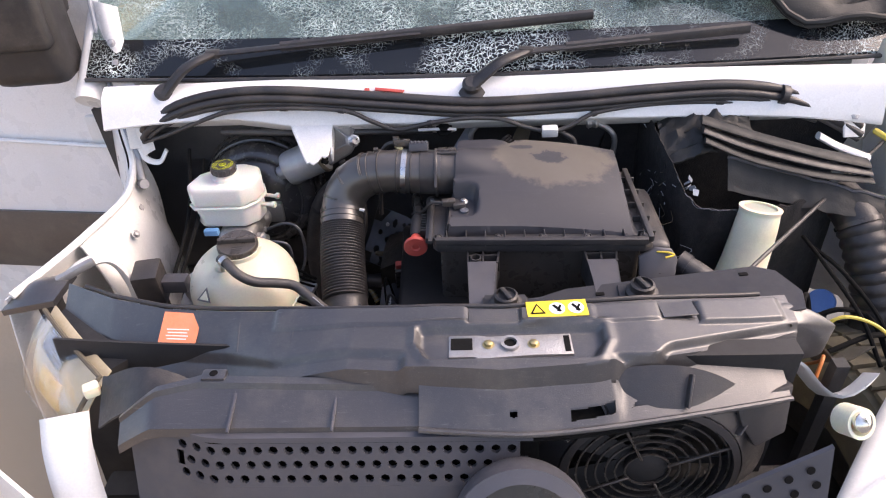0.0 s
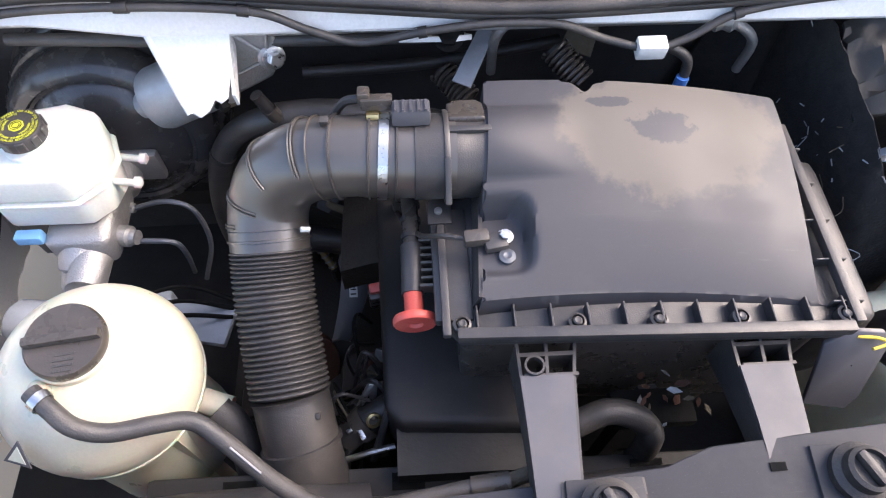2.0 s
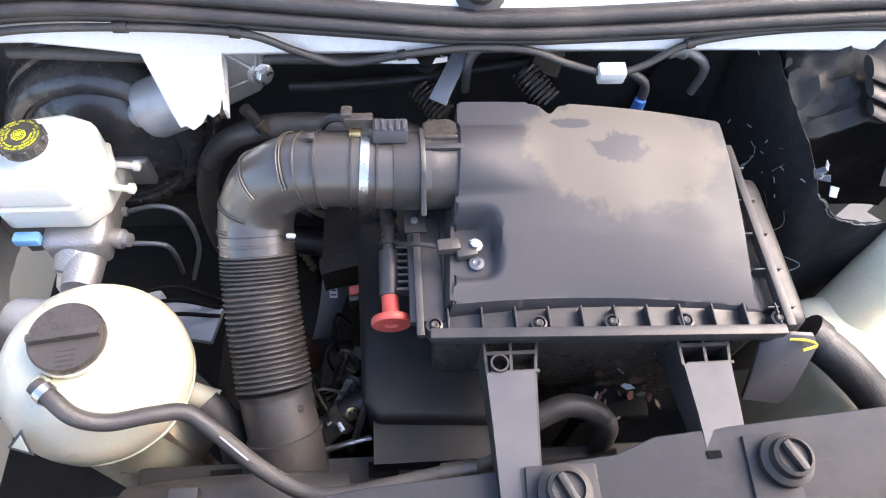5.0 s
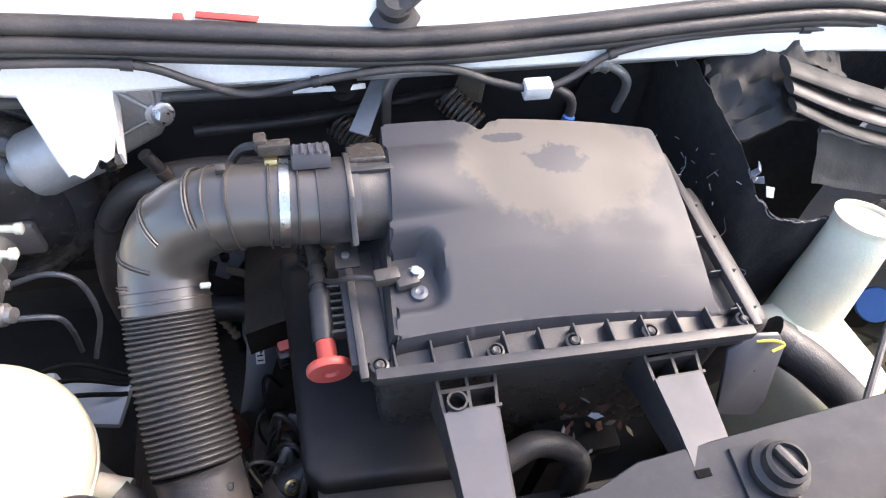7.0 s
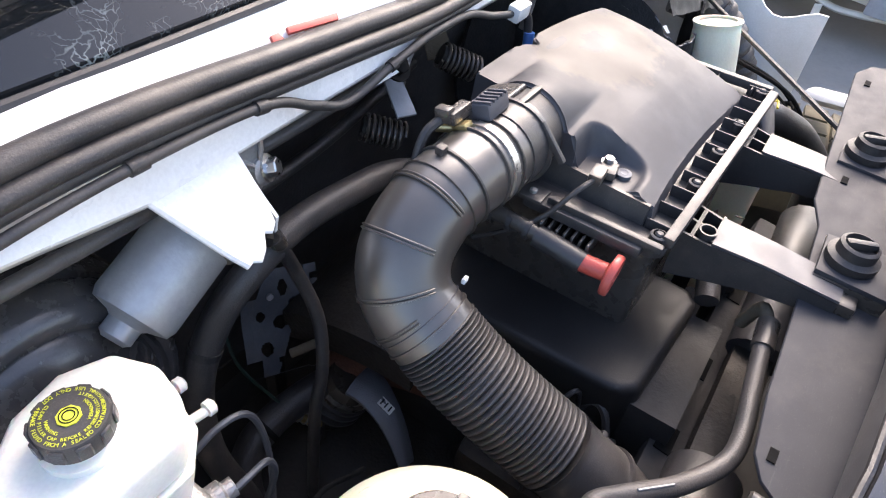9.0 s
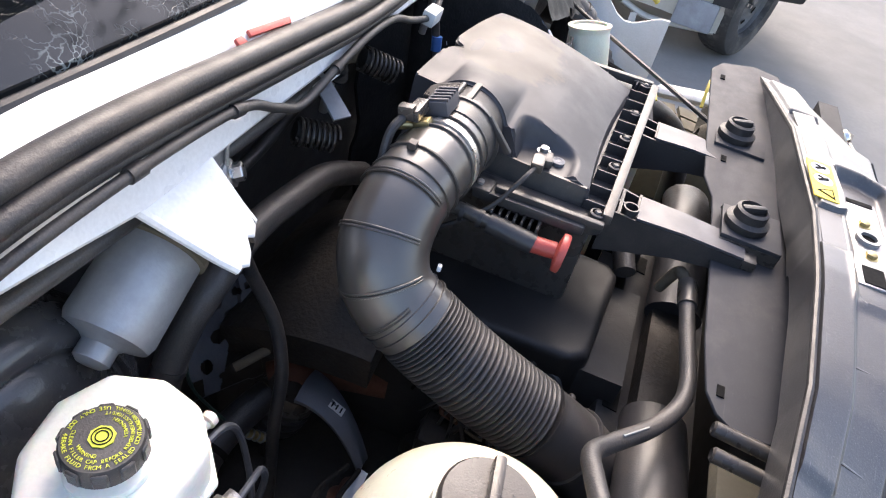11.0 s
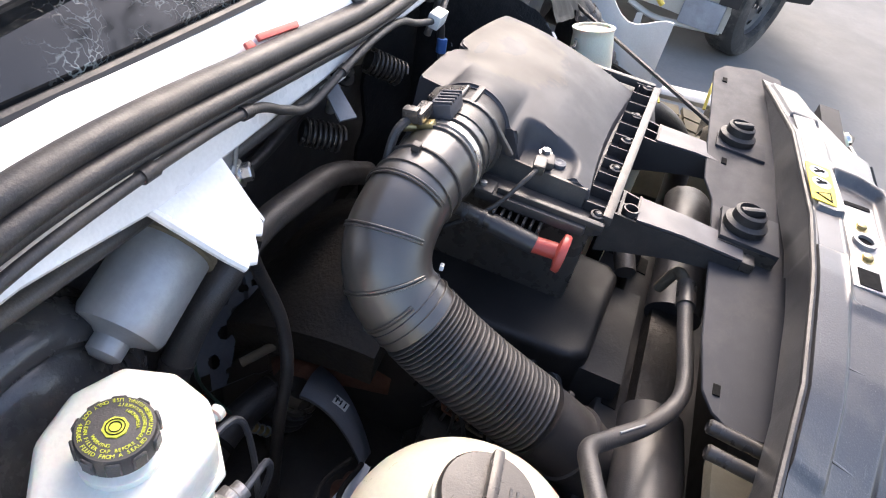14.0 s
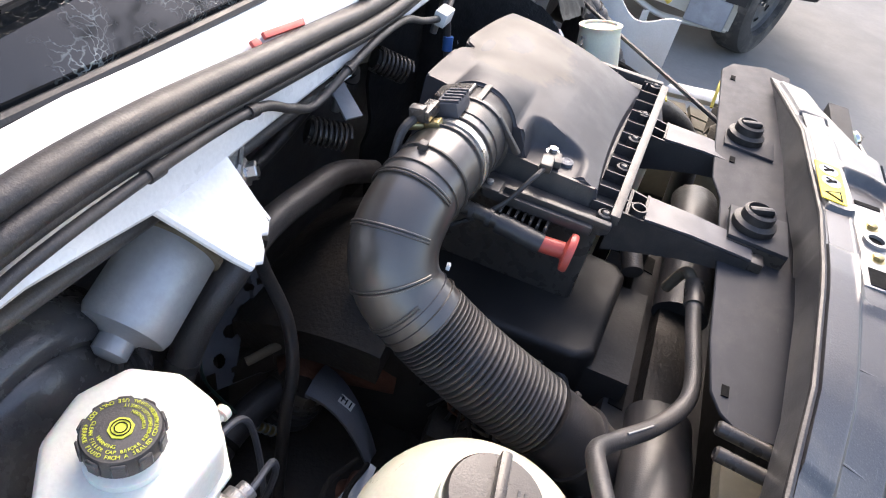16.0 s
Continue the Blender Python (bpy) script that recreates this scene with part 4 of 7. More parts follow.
def overflow_hose():
    h = thing("coolant_hose", (-0.30, 0.87, 0.85), "thin black rubber hose leaving the coolant tank", "hose")
    path = smooth_path([(-0.376, 0.883, 0.934), (-0.360, 0.870, 0.930), (-0.340, 0.855, 0.920), (-0.315, 0.853, 0.905), (-0.28, 0.862, 0.894), (-0.252, 0.866, 0.884), (-0.225, 0.850, 0.872), (-0.18, 0.815, 0.858), (-0.135, 0.79, 0.852), (-0.10, 0.785, 0.854), (-0.04, 0.792, 0.858), (0.02, 0.80, 0.866)], 10)
    part("rubber", sweep(path, 0.0085, 16), M_HOSE, h)
    part("clamp", lathe([(0.0095, -0.004), (0.0105, -0.004), (0.0105, 0.004), (0.0095, 0.004), (0.0095, -0.004)], aim(path[6], path[7] - path[5]), 18), M_STEEL, h, "steel spring clamp")
    part("sleeve", sweep([(0.0, 0.797, 0.863), (0.035, 0.80, 0.866)], 0.011, 16), M_PLASTIC2, h)
    part("pipe", sweep(smooth_path([(0.03, 0.80, 0.866), (0.06, 0.81, 0.86), (0.07, 0.82, 0.82)], 6), 0.007, 12), M_FOAM, h)
    part("print_bar", sweep([path[62] + Vector((0, -0.002, 0.0088)), path[68] + Vector((0, -0.002, 0.0086))], 0.0011, 6), M_ZINC, h, "rubbed white print")
    hose("bottom_hose", [(-0.262, 0.91, 0.783), (-0.245, 0.895, 0.77), (-0.235, 0.87, 0.74), (-0.24, 0.86, 0.68), (-0.25, 0.86, 0.5), (-0.25, 0.86, 0.37)], 0.017, M_HOSE, "thick black coolant hose under the tank")


overflow_hose()


# ---------------------------------------------------------------- brakes
def brake_parts():
    b = thing("brake_servo", (-0.40, 1.32, 0.7), "large round black brake servo on the firewall", "brake servo")
    m = aim((-0.428, 1.37, 0.806), (0.03, -1, 0.10))
    part("shell", lathe([(0.118, 0.0), (0.132, 0.006), (0.136, 0.014), (0.136, 0.028), (0.132, 0.033), (0.126, 0.035), (0.126, 0.040), (0.132, 0.043), (0.134, 0.050), (0.134, 0.060), (0.130, 0.066), (0.123, 0.068), (0.123, 0.073), (0.128, 0.076), (0.129, 0.086), (0.125, 0.098), (0.118, 0.108), (0.110, 0.113), (0.103, 0.114), (0.100, 0.109), (0.096, 0.109), (0.092, 0.115), (0.072, 0.124), (0.05, 0.129), (0.0, 0.131)], m, 64), M_SERVO, b, smooth=35)
    part("crimp", lathe([(0.1365, 0.018), (0.1395, 0.020), (0.1395, 0.024), (0.1365, 0.026), (0.134, 0.022), (0.1365, 0.018)], m, 56), M_PLASTIC2, b)

    r = thing("brake_reservoir", (-0.45, 1.16, 0.75), "milky white brake fluid reservoir with black and lime cap", "brake reservoir")
    out = [(-0.528, 1.125), (-0.512, 1.106), (-0.415, 1.106), (-0.390, 1.130), (-0.382, 1.165), (-0.395, 1.200), (-0.43, 1.214), (-0.47, 1.206), (-0.515, 1.17)]
    tank = part("tank", prism(out, 0.8880, 0.9340, None, 0.010, 3), M_RES, r)
    mid = [(lerp(-0.455, x, 1.04), lerp(1.155, y, 1.05)) for x, y in out]
    part("tank_seam", prism(mid, 0.8840, 0.8890, None, 0.001, 1), M_RES, r)
    part("lower_tank", prism([(lerp(-0.45, x, 0.93), lerp(1.155, y, 0.9)) for x, y in out], 0.8380, 0.8840, None, 0.008, 2), M_RES, r)
    part("neck", lathe([(0.026, 0.0), (0.026, 0.008), (0.021, 0.010), (0.021, 0.016)], at(-0.452, 1.152, 0.932), 36), M_RES, r)
    cap = part("cap", lathe([(0.0222, 0.0), (0.0243, 0.002), (0.0243, 0.015), (0.0229, 0.0175), (0.0, 0.018)], at(-0.452, 1.152, 0.9460), 48), M_PLASTIC, r, "black screw cap with lime print")
    for k in range(10):
        a = 2 * math.pi * k / 10
        part("grip", box(0.009, 0.0026, 0.012, at(-0.452 + 0.0245 * math.cos(a), 1.152 + 0.0245 * math.sin(a), 0.9560, 0, 0, math.degrees(a) + 90), 0.001, 1), M_PLASTIC, cap)
    part("centre_mark", lathe([(0.0078, 0.0), (0.0078, 0.0010), (0.0, 0.0011)], at(-0.452, 1.152, 0.9638), 8), M_LIME, cap, "lime octagon with a brake symbol")
    for rr, w in ((0.0033, 0.0006), (0.0053, 0.0006)):
        part("symbol_ring", lathe([(rr, 0), (rr + w, 0), (rr + w, 0.0004), (rr, 0.0004), (rr, 0)], at(-0.452, 1.152, 0.9650), 28), M_INK_SHADE, cap)

    # the legend runs round the cap in rings of letters
    def legend(text, radius, start, size):
        a = start
        for ch in text:
            if ch != " ":
                cu = bpy.data.curves.new("letters", "FONT")
                cu.body, cu.size, cu.extrude, cu.align_x = ch, size, 0.0002, "CENTER"
                ob = new("letter", cu)
                me = bpy.data.meshes.new_from_object(ob)
                bpy.data.objects.remove(ob)
                bpy.data.curves.remove(cu)
                one = bmesh.new()
                one.from_mesh(me)
                bpy.data.meshes.remove(me)
                m = at(-0.452, 1.152, 0.9643) @ pose(0, 0, 0, 0, 0, a) @ pose(0, -radius, 0)
                bmesh.ops.transform(one, matrix=m, verts=one.verts)
                letters.append(one)
            a += math.degrees(size * 0.66 / radius)
    letters = []
    legend("BRAKE FLUID FROM A SEALED CONTAINER", 0.0213, -150, 0.0036)
    legend("CLEAN FILLER CAP BEFORE REMOVING", 0.0176, -165, 0.0032)
    legend("WARNING", 0.0139, -120, 0.0032)
    legend("USE ONLY DOT 4+", 0.0213, 120, 0.0036)
    legend("NUR ORIGINAL", 0.0213, 45, 0.0032)
    legend("BREMSFLUSSIGKEIT", 0.0176, 22, 0.0031)
    legend("VERWENDEN", 0.0139, 30, 0.0031)
    text = bmesh.new()
    for one in letters:
        join(text, one)
    tagged(part("legend", text, M_LIME, cap, "lime lettering round the cap", smooth=0), kind="stuff")
    for y, z in ((1.185, 0.8720), (1.150, 0.8720)):
        nz = part("nozzle", sweep([(-0.400, y, z), (-0.362, y - 0.004, z - 0.004)], 0.0042, 12), M_RES, r)
        part("nozzle_tip", lathe([(0.004, 0), (0.0068, 0.001), (0.0068, 0.007), (0.004, 0.009)], aim((-0.368, y - 0.003, z - 0.003), (1, -0.05, -0.05)), 14), M_RES, nz)
    part("level_plug", box(0.03, 0.014, 0.014, at(-0.49, 1.10, 0.8350), 0.003), M_SKYBLUE, r, "light blue level sensor plug")

    r.location += Vector((0.008, 0.006, 0.002))

    c = thing("master_cylinder", (-0.44, 1.15, 0.7), "cast aluminium brake master cylinder", "brake cylinder")
    part("cylinder", lathe([(0.0, -0.15), (0.020, -0.148), (0.022, -0.14), (0.022, -0.06), (0.026, -0.055), (0.026, 0.0), (0.032, 0.01), (0.032, 0.03)], aim((-0.425, 1.2, 0.795), (0, 1, -0.05)), 28), M_ALU, c)
    for y in (1.12, 1.17):
        part("boss", lathe([(0.018, 0), (0.018, 0.03), (0.012, 0.04)], at(-0.43, y, 0.795), 20), M_ALU, c)
        part("pipe_nut", lathe([(0.007, 0), (0.007, 0.014), (0.004, 0.016)], aim((-0.405, y, 0.797), (1, 0, 0)), 6), M_ALU, c)
    part("flange", box(0.11, 0.014, 0.05, at(-0.42, 1.236, 0.80), 0.006), M_ALU, c)
    part("casting", box(0.075, 0.10, 0.05, at(-0.432, 1.145, 0.812), 0.014, 3), M_ALU, c)
    part("nose", lathe([(0.026, -0.03), (0.026, 0.012), (0.022, 0.016), (0.022, 0.034), (0.018, 0.042), (0.0, 0.043)], aim((-0.438, 1.098, 0.798), (-0.1, -0.8, -0.55)), 26), M_ALU, c)
    part("outlet_boss", lathe([(0.013, 0), (0.013, 0.018), (0.009, 0.02), (0.009, 0.028), (0, 0.029)], aim((-0.400, 1.125, 0.806), (0.95, -0.25, 0.1)), 16), M_ALU, c)
    part("brake_pipe", sweep(smooth_path([(-0.39, 1.12, 0.797), (-0.36, 1.118, 0.80), (-0.335, 1.12, 0.79), (-0.33, 1.12, 0.76), (-0.34, 1.13, 0.7)], 8), 0.0034, 8), M_DARKSTEEL, c)
    part("brake_pipe", sweep(smooth_path([(-0.39, 1.17, 0.797), (-0.345, 1.165, 0.815), (-0.315, 1.16, 0.80), (-0.31, 1.15, 0.74), (-0.33, 1.13, 0.68)], 8), 0.0034, 8), M_DARKSTEEL, c)


brake_parts()


# ---------------------------------------------------------------- wiper motor and its bracket
def wiper_motor():
    br = thing("cowl_bracket", (-0.28, 1.25, 0.9), "white painted sheet bracket hanging from the cowl", "bracket")
    part("plate", prism([(-0.318, 1.252), (-0.223, 1.250), (-0.228, 1.205), (-0.233, 1.189), (-0.241, 1.185), (-0.247, 1.188), (-0.254, 1.180), (-0.264, 1.175), (-0.276, 1.180), (-0.283, 1.192)], -0.002, 0.002, Matrix(((1, 0, 0, 0), (0, 1, 0, 0), (0, 1.0, 1, 1.0145 - 1.24), (0, 0, 0, 1))), 0.0015), M_WHITE2, br)
    part("flange", prism([(1.250, 1.022), (1.192, 0.964), (1.196, 0.945), (1.25, 0.985)], -0.229, -0.226, Matrix(((0, 0, 1, 0), (1, 0, 0, 0), (0, 1, 0, 0), (0, 0, 0, 1)))), M_WHITE2, br)
    part("rolled_edge", sweep([(-0.318, 1.252, 1.0245), (-0.283, 1.192, 0.9645), (-0.274, 1.179, 0.9515)], 0.0045, 8), M_WHITE2, br)
    part("bolt", bolt((-0.245, 1.196, 0.950), (0.5, -0.6, -0.3), 0.006, 0.010), M_INK_SHADE, br)
    w = thing("wiper_motor", (-0.3, 1.27, 0.88), "grey zinc wiper motor under the cowl", "motor")
    m = aim((-0.258, 1.262, 0.932), (-1, -0.08, -0.42))
    part("can", lathe([(0.034, 0.0), (0.038, 0.002), (0.038, 0.085), (0.035, 0.093), (0.019, 0.097), (0.015, 0.100), (0.015, 0.113), (0.010, 0.117), (0.0, 0.117)], m, 36), M_ZINC, w)
    part("clamp_ring", lathe([(0.0375, 0.002), (0.0415, 0.003), (0.0415, 0.010), (0.0375, 0.012), (0.0375, 0.002)], m, 36), M_FOAM, w)
    g = part("gear_case", prism([(-0.232, 1.010), (-0.185, 1.006), (-0.180, 0.962), (-0.196, 0.935), (-0.248, 0.905), (-0.262, 0.94)], -1.275, -1.246, Matrix(((1, 0, 0, 0), (0, 0, -1, 0), (0, 1, 0, 0), (0, 0, 0, 1))), 0.006, 3), M_ALU, w, "cast aluminium gear case")
    part("case_nut", bolt((-0.188, 1.243, 0.968), (0.45, -0.8, 0.3), 0.009, 0.012), M_STEEL, g)
    for a, b in (((-0.230, 1.004), (-0.196, 0.972)), ((-0.190, 1.0), (-0.194, 0.975)), ((-0.240, 0.94), (-0.200, 0.962))):
        part("case_rib", sweep([(a[0], 1.244, a[1]), (b[0], 1.244, b[1])], 0.0022, 8), M_ALU, g)
    part("case_boss", lathe([(0.014, -0.004), (0.014, 0.003), (0.011, 0.005), (0, 0.005)], aim((-0.192, 1.245, 0.967), (0.2, -0.9, 0.2)), 20), M_ALU, g)
    # wiper linkage spring and rods
    l = thing("wiper_linkage", (0.1, 1.25, 0.96), "dusty steel wiper linkage with coil springs", "linkage")
    part("arm", prism([(-0.012, 0), (0.012, 0), (0.010, 0.12), (-0.008, 0.12)], -0.002, 0.002, at(0.02, 1.235, 0.925, 25, 0, -30), 0.001), M_GREYBAY, l)
    part("rod", sweep(smooth_path([(-0.17, 1.29, 0.90), (-0.06, 1.30, 0.895), (0.02, 1.31, 0.895), (0.15, 1.32, 0.91)], 8), 0.008, 10), M_RUBBER, l)
    for c, d in (((0.0, 1.285, 0.90), (0.6, -0.75, -0.25)), ((0.128, 1.264, 0.950), (0.6, -0.65, -0.4))):
        dv = Vector(d).normalized()
        s1 = dv.cross(Vector((0, 0, 1))).normalized()
        s2 = dv.cross(s1)
        coil = [Vector(c) + dv * (0.0065 * k / 12) + s1 * (0.016 * math.cos(2 * math.pi * k / 12)) + s2 * (0.016 * math.sin(2 * math.pi * k / 12)) for k in range(12 * 8)]
        part("spring", sweep(coil, 0.0022, 6), M_PLASTIC2, l)
        part("spring_core", lathe([(0.012, 0), (0.012, 0.05), (0.0, 0.05)], aim(c, dv), 14), M_DARK, l)
    part("bracket", prism([(-0.02, -0.01), (0.02, -0.01), (0.014, 0.05), (-0.014, 0.05)], 0, 0.003, at(0.165, 1.29, 0.93, 40, 0, -30), 0.001), M_FOAM, l)


wiper_motor()


# ---------------------------------------------------------------- cables along the cowl
def cowl_loom():
    l = thing("cable_loom", (0.0, 1.25, 1.03), "thick black taped cable duct along the cowl", "cable loom")
    pts = [(-0.635, 1.255, 0.990), (-0.60, 1.245, 1.022), (-0.52, 1.240, 1.058), (-0.42, 1.239, 1.076), (-0.30, 1.239, 1.075), (-0.10, 1.239, 1.055), (0.07, 1.239, 1.040), (0.25, 1.240, 1.044), (0.42, 1.241, 1.055), (0.58, 1.242, 1.059), (0.70, 1.243, 1.039), (0.79, 1.24, 0.997), (0.85, 1.23, 0.965)]
    path = smooth_path(pts, 8)
    part("upper_duct", sweep([p + Vector((0, 0.006, 0.007)) for p in path], 0.012, 12, flat=0.8), M_RUBBER, l)
    part("middle_duct", sweep([p + Vector((0, -0.004, -0.006)) for p in path], 0.011, 12, flat=0.75), M_RUBBER, l)
    part("lower_duct", sweep([p + Vector((0, -0.003, -0.017)) for p in path[4:]], 0.0065, 10), M_HOSE, l)
    for k in (78,):
        part("tape", sweep([path[k] + Vector((0, -0.002, 0)), path[k + 1] + Vector((0, -0.002, 0))], 0.0200, 12, flat=0.95), M_RUBBER, l)
    c = thing("wiring_cable", (0.0, 1.245, 1.0), "black wrapped cable clipped under the cowl", "cable")
    p2 = smooth_path([(-0.64, 1.25, 0.975), (-0.58, 1.24, 0.995), (-0.48, 1.230, 1.034), (-0.42, 1.227, 1.050), (-0.31, 1.226, 1.053), (-0.196, 1.226, 1.044), (-0.14, 1.226, 1.018), (-0.09, 1.228, 0.998), (-0.02, 1.226, 1.012), (0.05, 1.226, 1.020), (0.12, 1.226, 1.016), (0.17, 1.22, 1.0), (0.22, 1.212, 0.992), (0.26, 1.218, 1.0), (0.313, 1.23, 1.022), (0.42, 1.236, 1.034), (0.55, 1.238, 1.034), (0.66, 1.24, 1.018), (0.76, 1.24, 0.985)], 8)
    part("cable", sweep(p2, 0.0045, 10), M_HOSE, c)
    for k in (31, 39, 63, 111, 128):
        part("clip", sweep([p2[k], p2[k + 1]], 0.0062, 12), M_RUBBER, c)
    part("connector", box(0.032, 0.018, 0.020, at(0.219, 1.212, 0.993, 10), 0.003), M_PAPER, c, "white cable connector")
    part("branch", sweep(smooth_path([(0.24, 1.225, 0.985), (0.27, 1.222, 0.965), (0.27, 1.215, 0.93), (0.26, 1.20, 0.90)], 6), 0.006, 10), M_HOSE, c)
    part("branch_tape", sweep([(0.27, 1.215, 0.945), (0.268, 1.213, 0.925)], 0.0075, 10), M_BLUE, c)
    b = thing("aluminium_union", (0.22, 1.29, 0.98), "bare aluminium pipe unions beside the cables", "pipe union")
    for k in range(4):
        part("union", lathe([(0.013, 0), (0.015, 0.003), (0.013, 0.008), (0.015, 0.012), (0.012, 0.018)], aim((0.16 + 0.022 * k, 1.27, 0.998), (1, 0, 0)), 16), M_ALU, b)
    part("union", lathe([(0.013, 0), (0.016, 0.004), (0.013, 0.012), (0.016, 0.02), (0.012, 0.026)], aim((0.30, 1.26, 0.99), (1, -0.2, 0.1)), 16), M_ALU, b)
    part("pipe", sweep(smooth_path([(0.13, 1.27, 0.998), (0.08, 1.27, 0.985), (0.06, 1.27, 0.96), (0.06, 1.28, 0.9)], 6), 0.006, 10), M_ALU, b)
    part("pipe", sweep(smooth_path([(0.25, 1.268, 0.997), (0.32, 1.26, 0.985), (0.36, 1.26, 0.955), (0.365, 1.27, 0.90)], 6), 0.006, 10), M_ALU, b)


cowl_loom()


def wiper(pivot, knee, tip, label):
    w = part("wiper_arm", sweep(smooth_path([pivot, lerp(Vector(pivot), Vector(knee), 0.5) + Vector((0, -0.01, 0.015)), knee], 8), lambda t: 0.020 - 0.006 * t, 12, flat=0.55), M_RUBBER, VAN, label)
    part("spindle", lathe([(0.019, -0.01), (0.019, 0.008), (0.013, 0.014), (0.0, 0.015)], aim(pivot, (0, -0.5, 0.86)), 20), M_RUBBER, w)
    part("grommet", lathe([(0.03, -0.012), (0.03, -0.006), (0.02, -0.002)], aim(pivot, (0, -0.6, 0.8)), 24), M_RUBBER, w)
    part("rod", sweep([knee, lerp(Vector(knee), Vector(tip), 0.55)], 0.011, 10, flat=0.5), M_RUBBER, w)
    part("blade", sweep([lerp(Vector(knee), Vector(tip), 0.18), tip], 0.009, 8, flat=1.2), M_RUBBER, w)
    part("knuckle", box(0.03, 0.02, 0.018, at(*knee), 0.005), M_RUBBER, w)


wiper((-0.570, 1.266, 1.076), (-0.468, 1.316, 1.138), (0.312, 1.359, 1.178), "long black wiper arm lying on the broken windscreen")
wiper((0.063, 1.262, 1.074), (0.174, 1.304, 1.126), (0.62, 1.328, 1.150), "black wiper arm bent over the broken windscreen")


# ---------------------------------------------------------------- front lock panel
def lock_panel():
    p = thing("lock_panel", (0.0, 0.7, 0.6), "dusty black plastic front lock panel with rounded steps", "front panel")
    back = curve1([-0.64, -0.53, -0.43, -0.33, -0.16, -0.03, 0.10, 0.30, 0.45, 0.54], [0.86, 0.80, 0.765, 0.745, 0.718, 0.708, 0.704, 0.718, 0.738, 0.755])
    hgt = curve1([-0.64, -0.53, -0.43, -0.33, -0.16, 0.0, 0.30, 0.54], [0.905, 0.918, 0.925, 0.935, 0.955, 0.966, 0.966, 0.94])
    front = curve1([-0.64, -0.51, -0.40, -0.32, -0.24, -0.03, 0.09, 0.21, 0.30, 0.45, 0.54], [0.78, 0.71, 0.68, 0.665, 0.63, 0.60, 0.59, 0.60, 0.62, 0.66, 0.70])

    def step(a, b, x):
        t = min(1.0, max(0.0, (x - a) / (b - a)))
        return t * t * (3 - 2 * t)

    def plate(x, y, xa, xb, ya, yb, e=0.004):
        """1 inside a soft-edged rectangle."""
        return step(xa - e, xa + e, x) * (1 - step(xb - e, xb + e, x)) * step(ya - e, ya + e, y) * (1 - step(yb - e, yb + e, y))

    def prof(x, v):
        """v 0: front edge, 1: rear edge."""
        b, f, h = back(x), front(x), hgt(x)
        y = lerp(f, b, v)
        side = max(0.0, min(1.0, (-0.12 - x) / 0.2))
        z = h - 0.006 * (1 - v) - side * 0.055 * (1 - v)
        # dished tray for the latch, with a raised rim
        inset = 0.5 * max(0.0, 0.64 - y)
        rim = plate(x, y, -0.034 + inset, 0.246 - inset, 0.604, 0.676, 0.007)
        tray = plate(x, y, -0.022 + inset, 0.232 - inset, 0.612, 0.668, 0.006)
        z += 0.004 * rim - 0.015 * tray
        # terraces and pockets along the rear edge
        z += 0.005 * plate(x, y, -0.24, 0.045, b - 0.032, b + 0.1, 0.002)
        z += 0.006 * plate(x, y, 0.122, 0.226, b - 0.036, b - 0.004, 0.002)
        z += 0.004 * plate(x, y, 0.226, 0.318, b - 0.04, b - 0.006, 0.002)
        z += 0.007 * plate(x, y, 0.375, 0.50, b - 0.05, b - 0.008, 0.003)
        # lower shelf in front of the right half
        line = 0.615 + 0.02 * step(0.295, 0.325, x) + 0.30 * max(0.0, x - 0.32)
        z -= 0.012 * step(0.238, 0.256, x) * (1 - step(line - 0.004, line + 0.004, y))
        z -= 0.010 * step(-0.035, -0.05, x) * (1 - step(f + 0.018, f + 0.03, y))
        return y, z

    def shell(u, v):
        x = lerp(-0.64, 0.52, u)
        if v < 0.08:
            y, z = prof(x, 0)
            return (x, y - 0.012 * (1 - v / 0.08), z - 0.035 * (1 - v / 0.08))
        if v > 0.94:
            y, z = prof(x, 1)
            k = (v - 0.94) / 0.06
            return (x, y + 0.006 * k, z - 0.05 * k)
        y, z = prof(x, (v - 0.08) / 0.86)
        return (x, y, z)
    part("cover", sheet(shell, 290, 74, 0.004), M_PANEL, p, "dusty black plastic cover", smooth=50)
    part("pocket_floor", box(0.07, 0.028, 0.002, at(0.083, 0.688, 0.9655), 0.0005, 1), M_PANEL, p, "rough textured pocket")
    part("pocket_floor", box(0.05, 0.03, 0.002, at(0.346, 0.70, 0.9625, 0, 0, 6), 0.0005, 1), M_PANEL, p, "rough textured pocket")
    part("rear_bead", sweep([(x / 100, back(x / 100) + 0.004, hgt(x / 100) + 0.001) for x in range(-60, 50, 2)], 0.0035, 8), M_RUBBER, p)
    for x, w in ((-0.30, 0.003), (-0.21, 0.003), (-0.115, 0.002)):
        part("ridge", box(w, 0.045, 0.004, at(x, lerp(front(x), back(x), 0.6), hgt(x) - 0.004 - max(0.0, min(1.0, (-0.12 - x) / 0.2)) * 0.022, 6 + 30 * max(0.0, min(1.0, (-0.12 - x) / 0.2))), 0.001), M_PANEL, p)
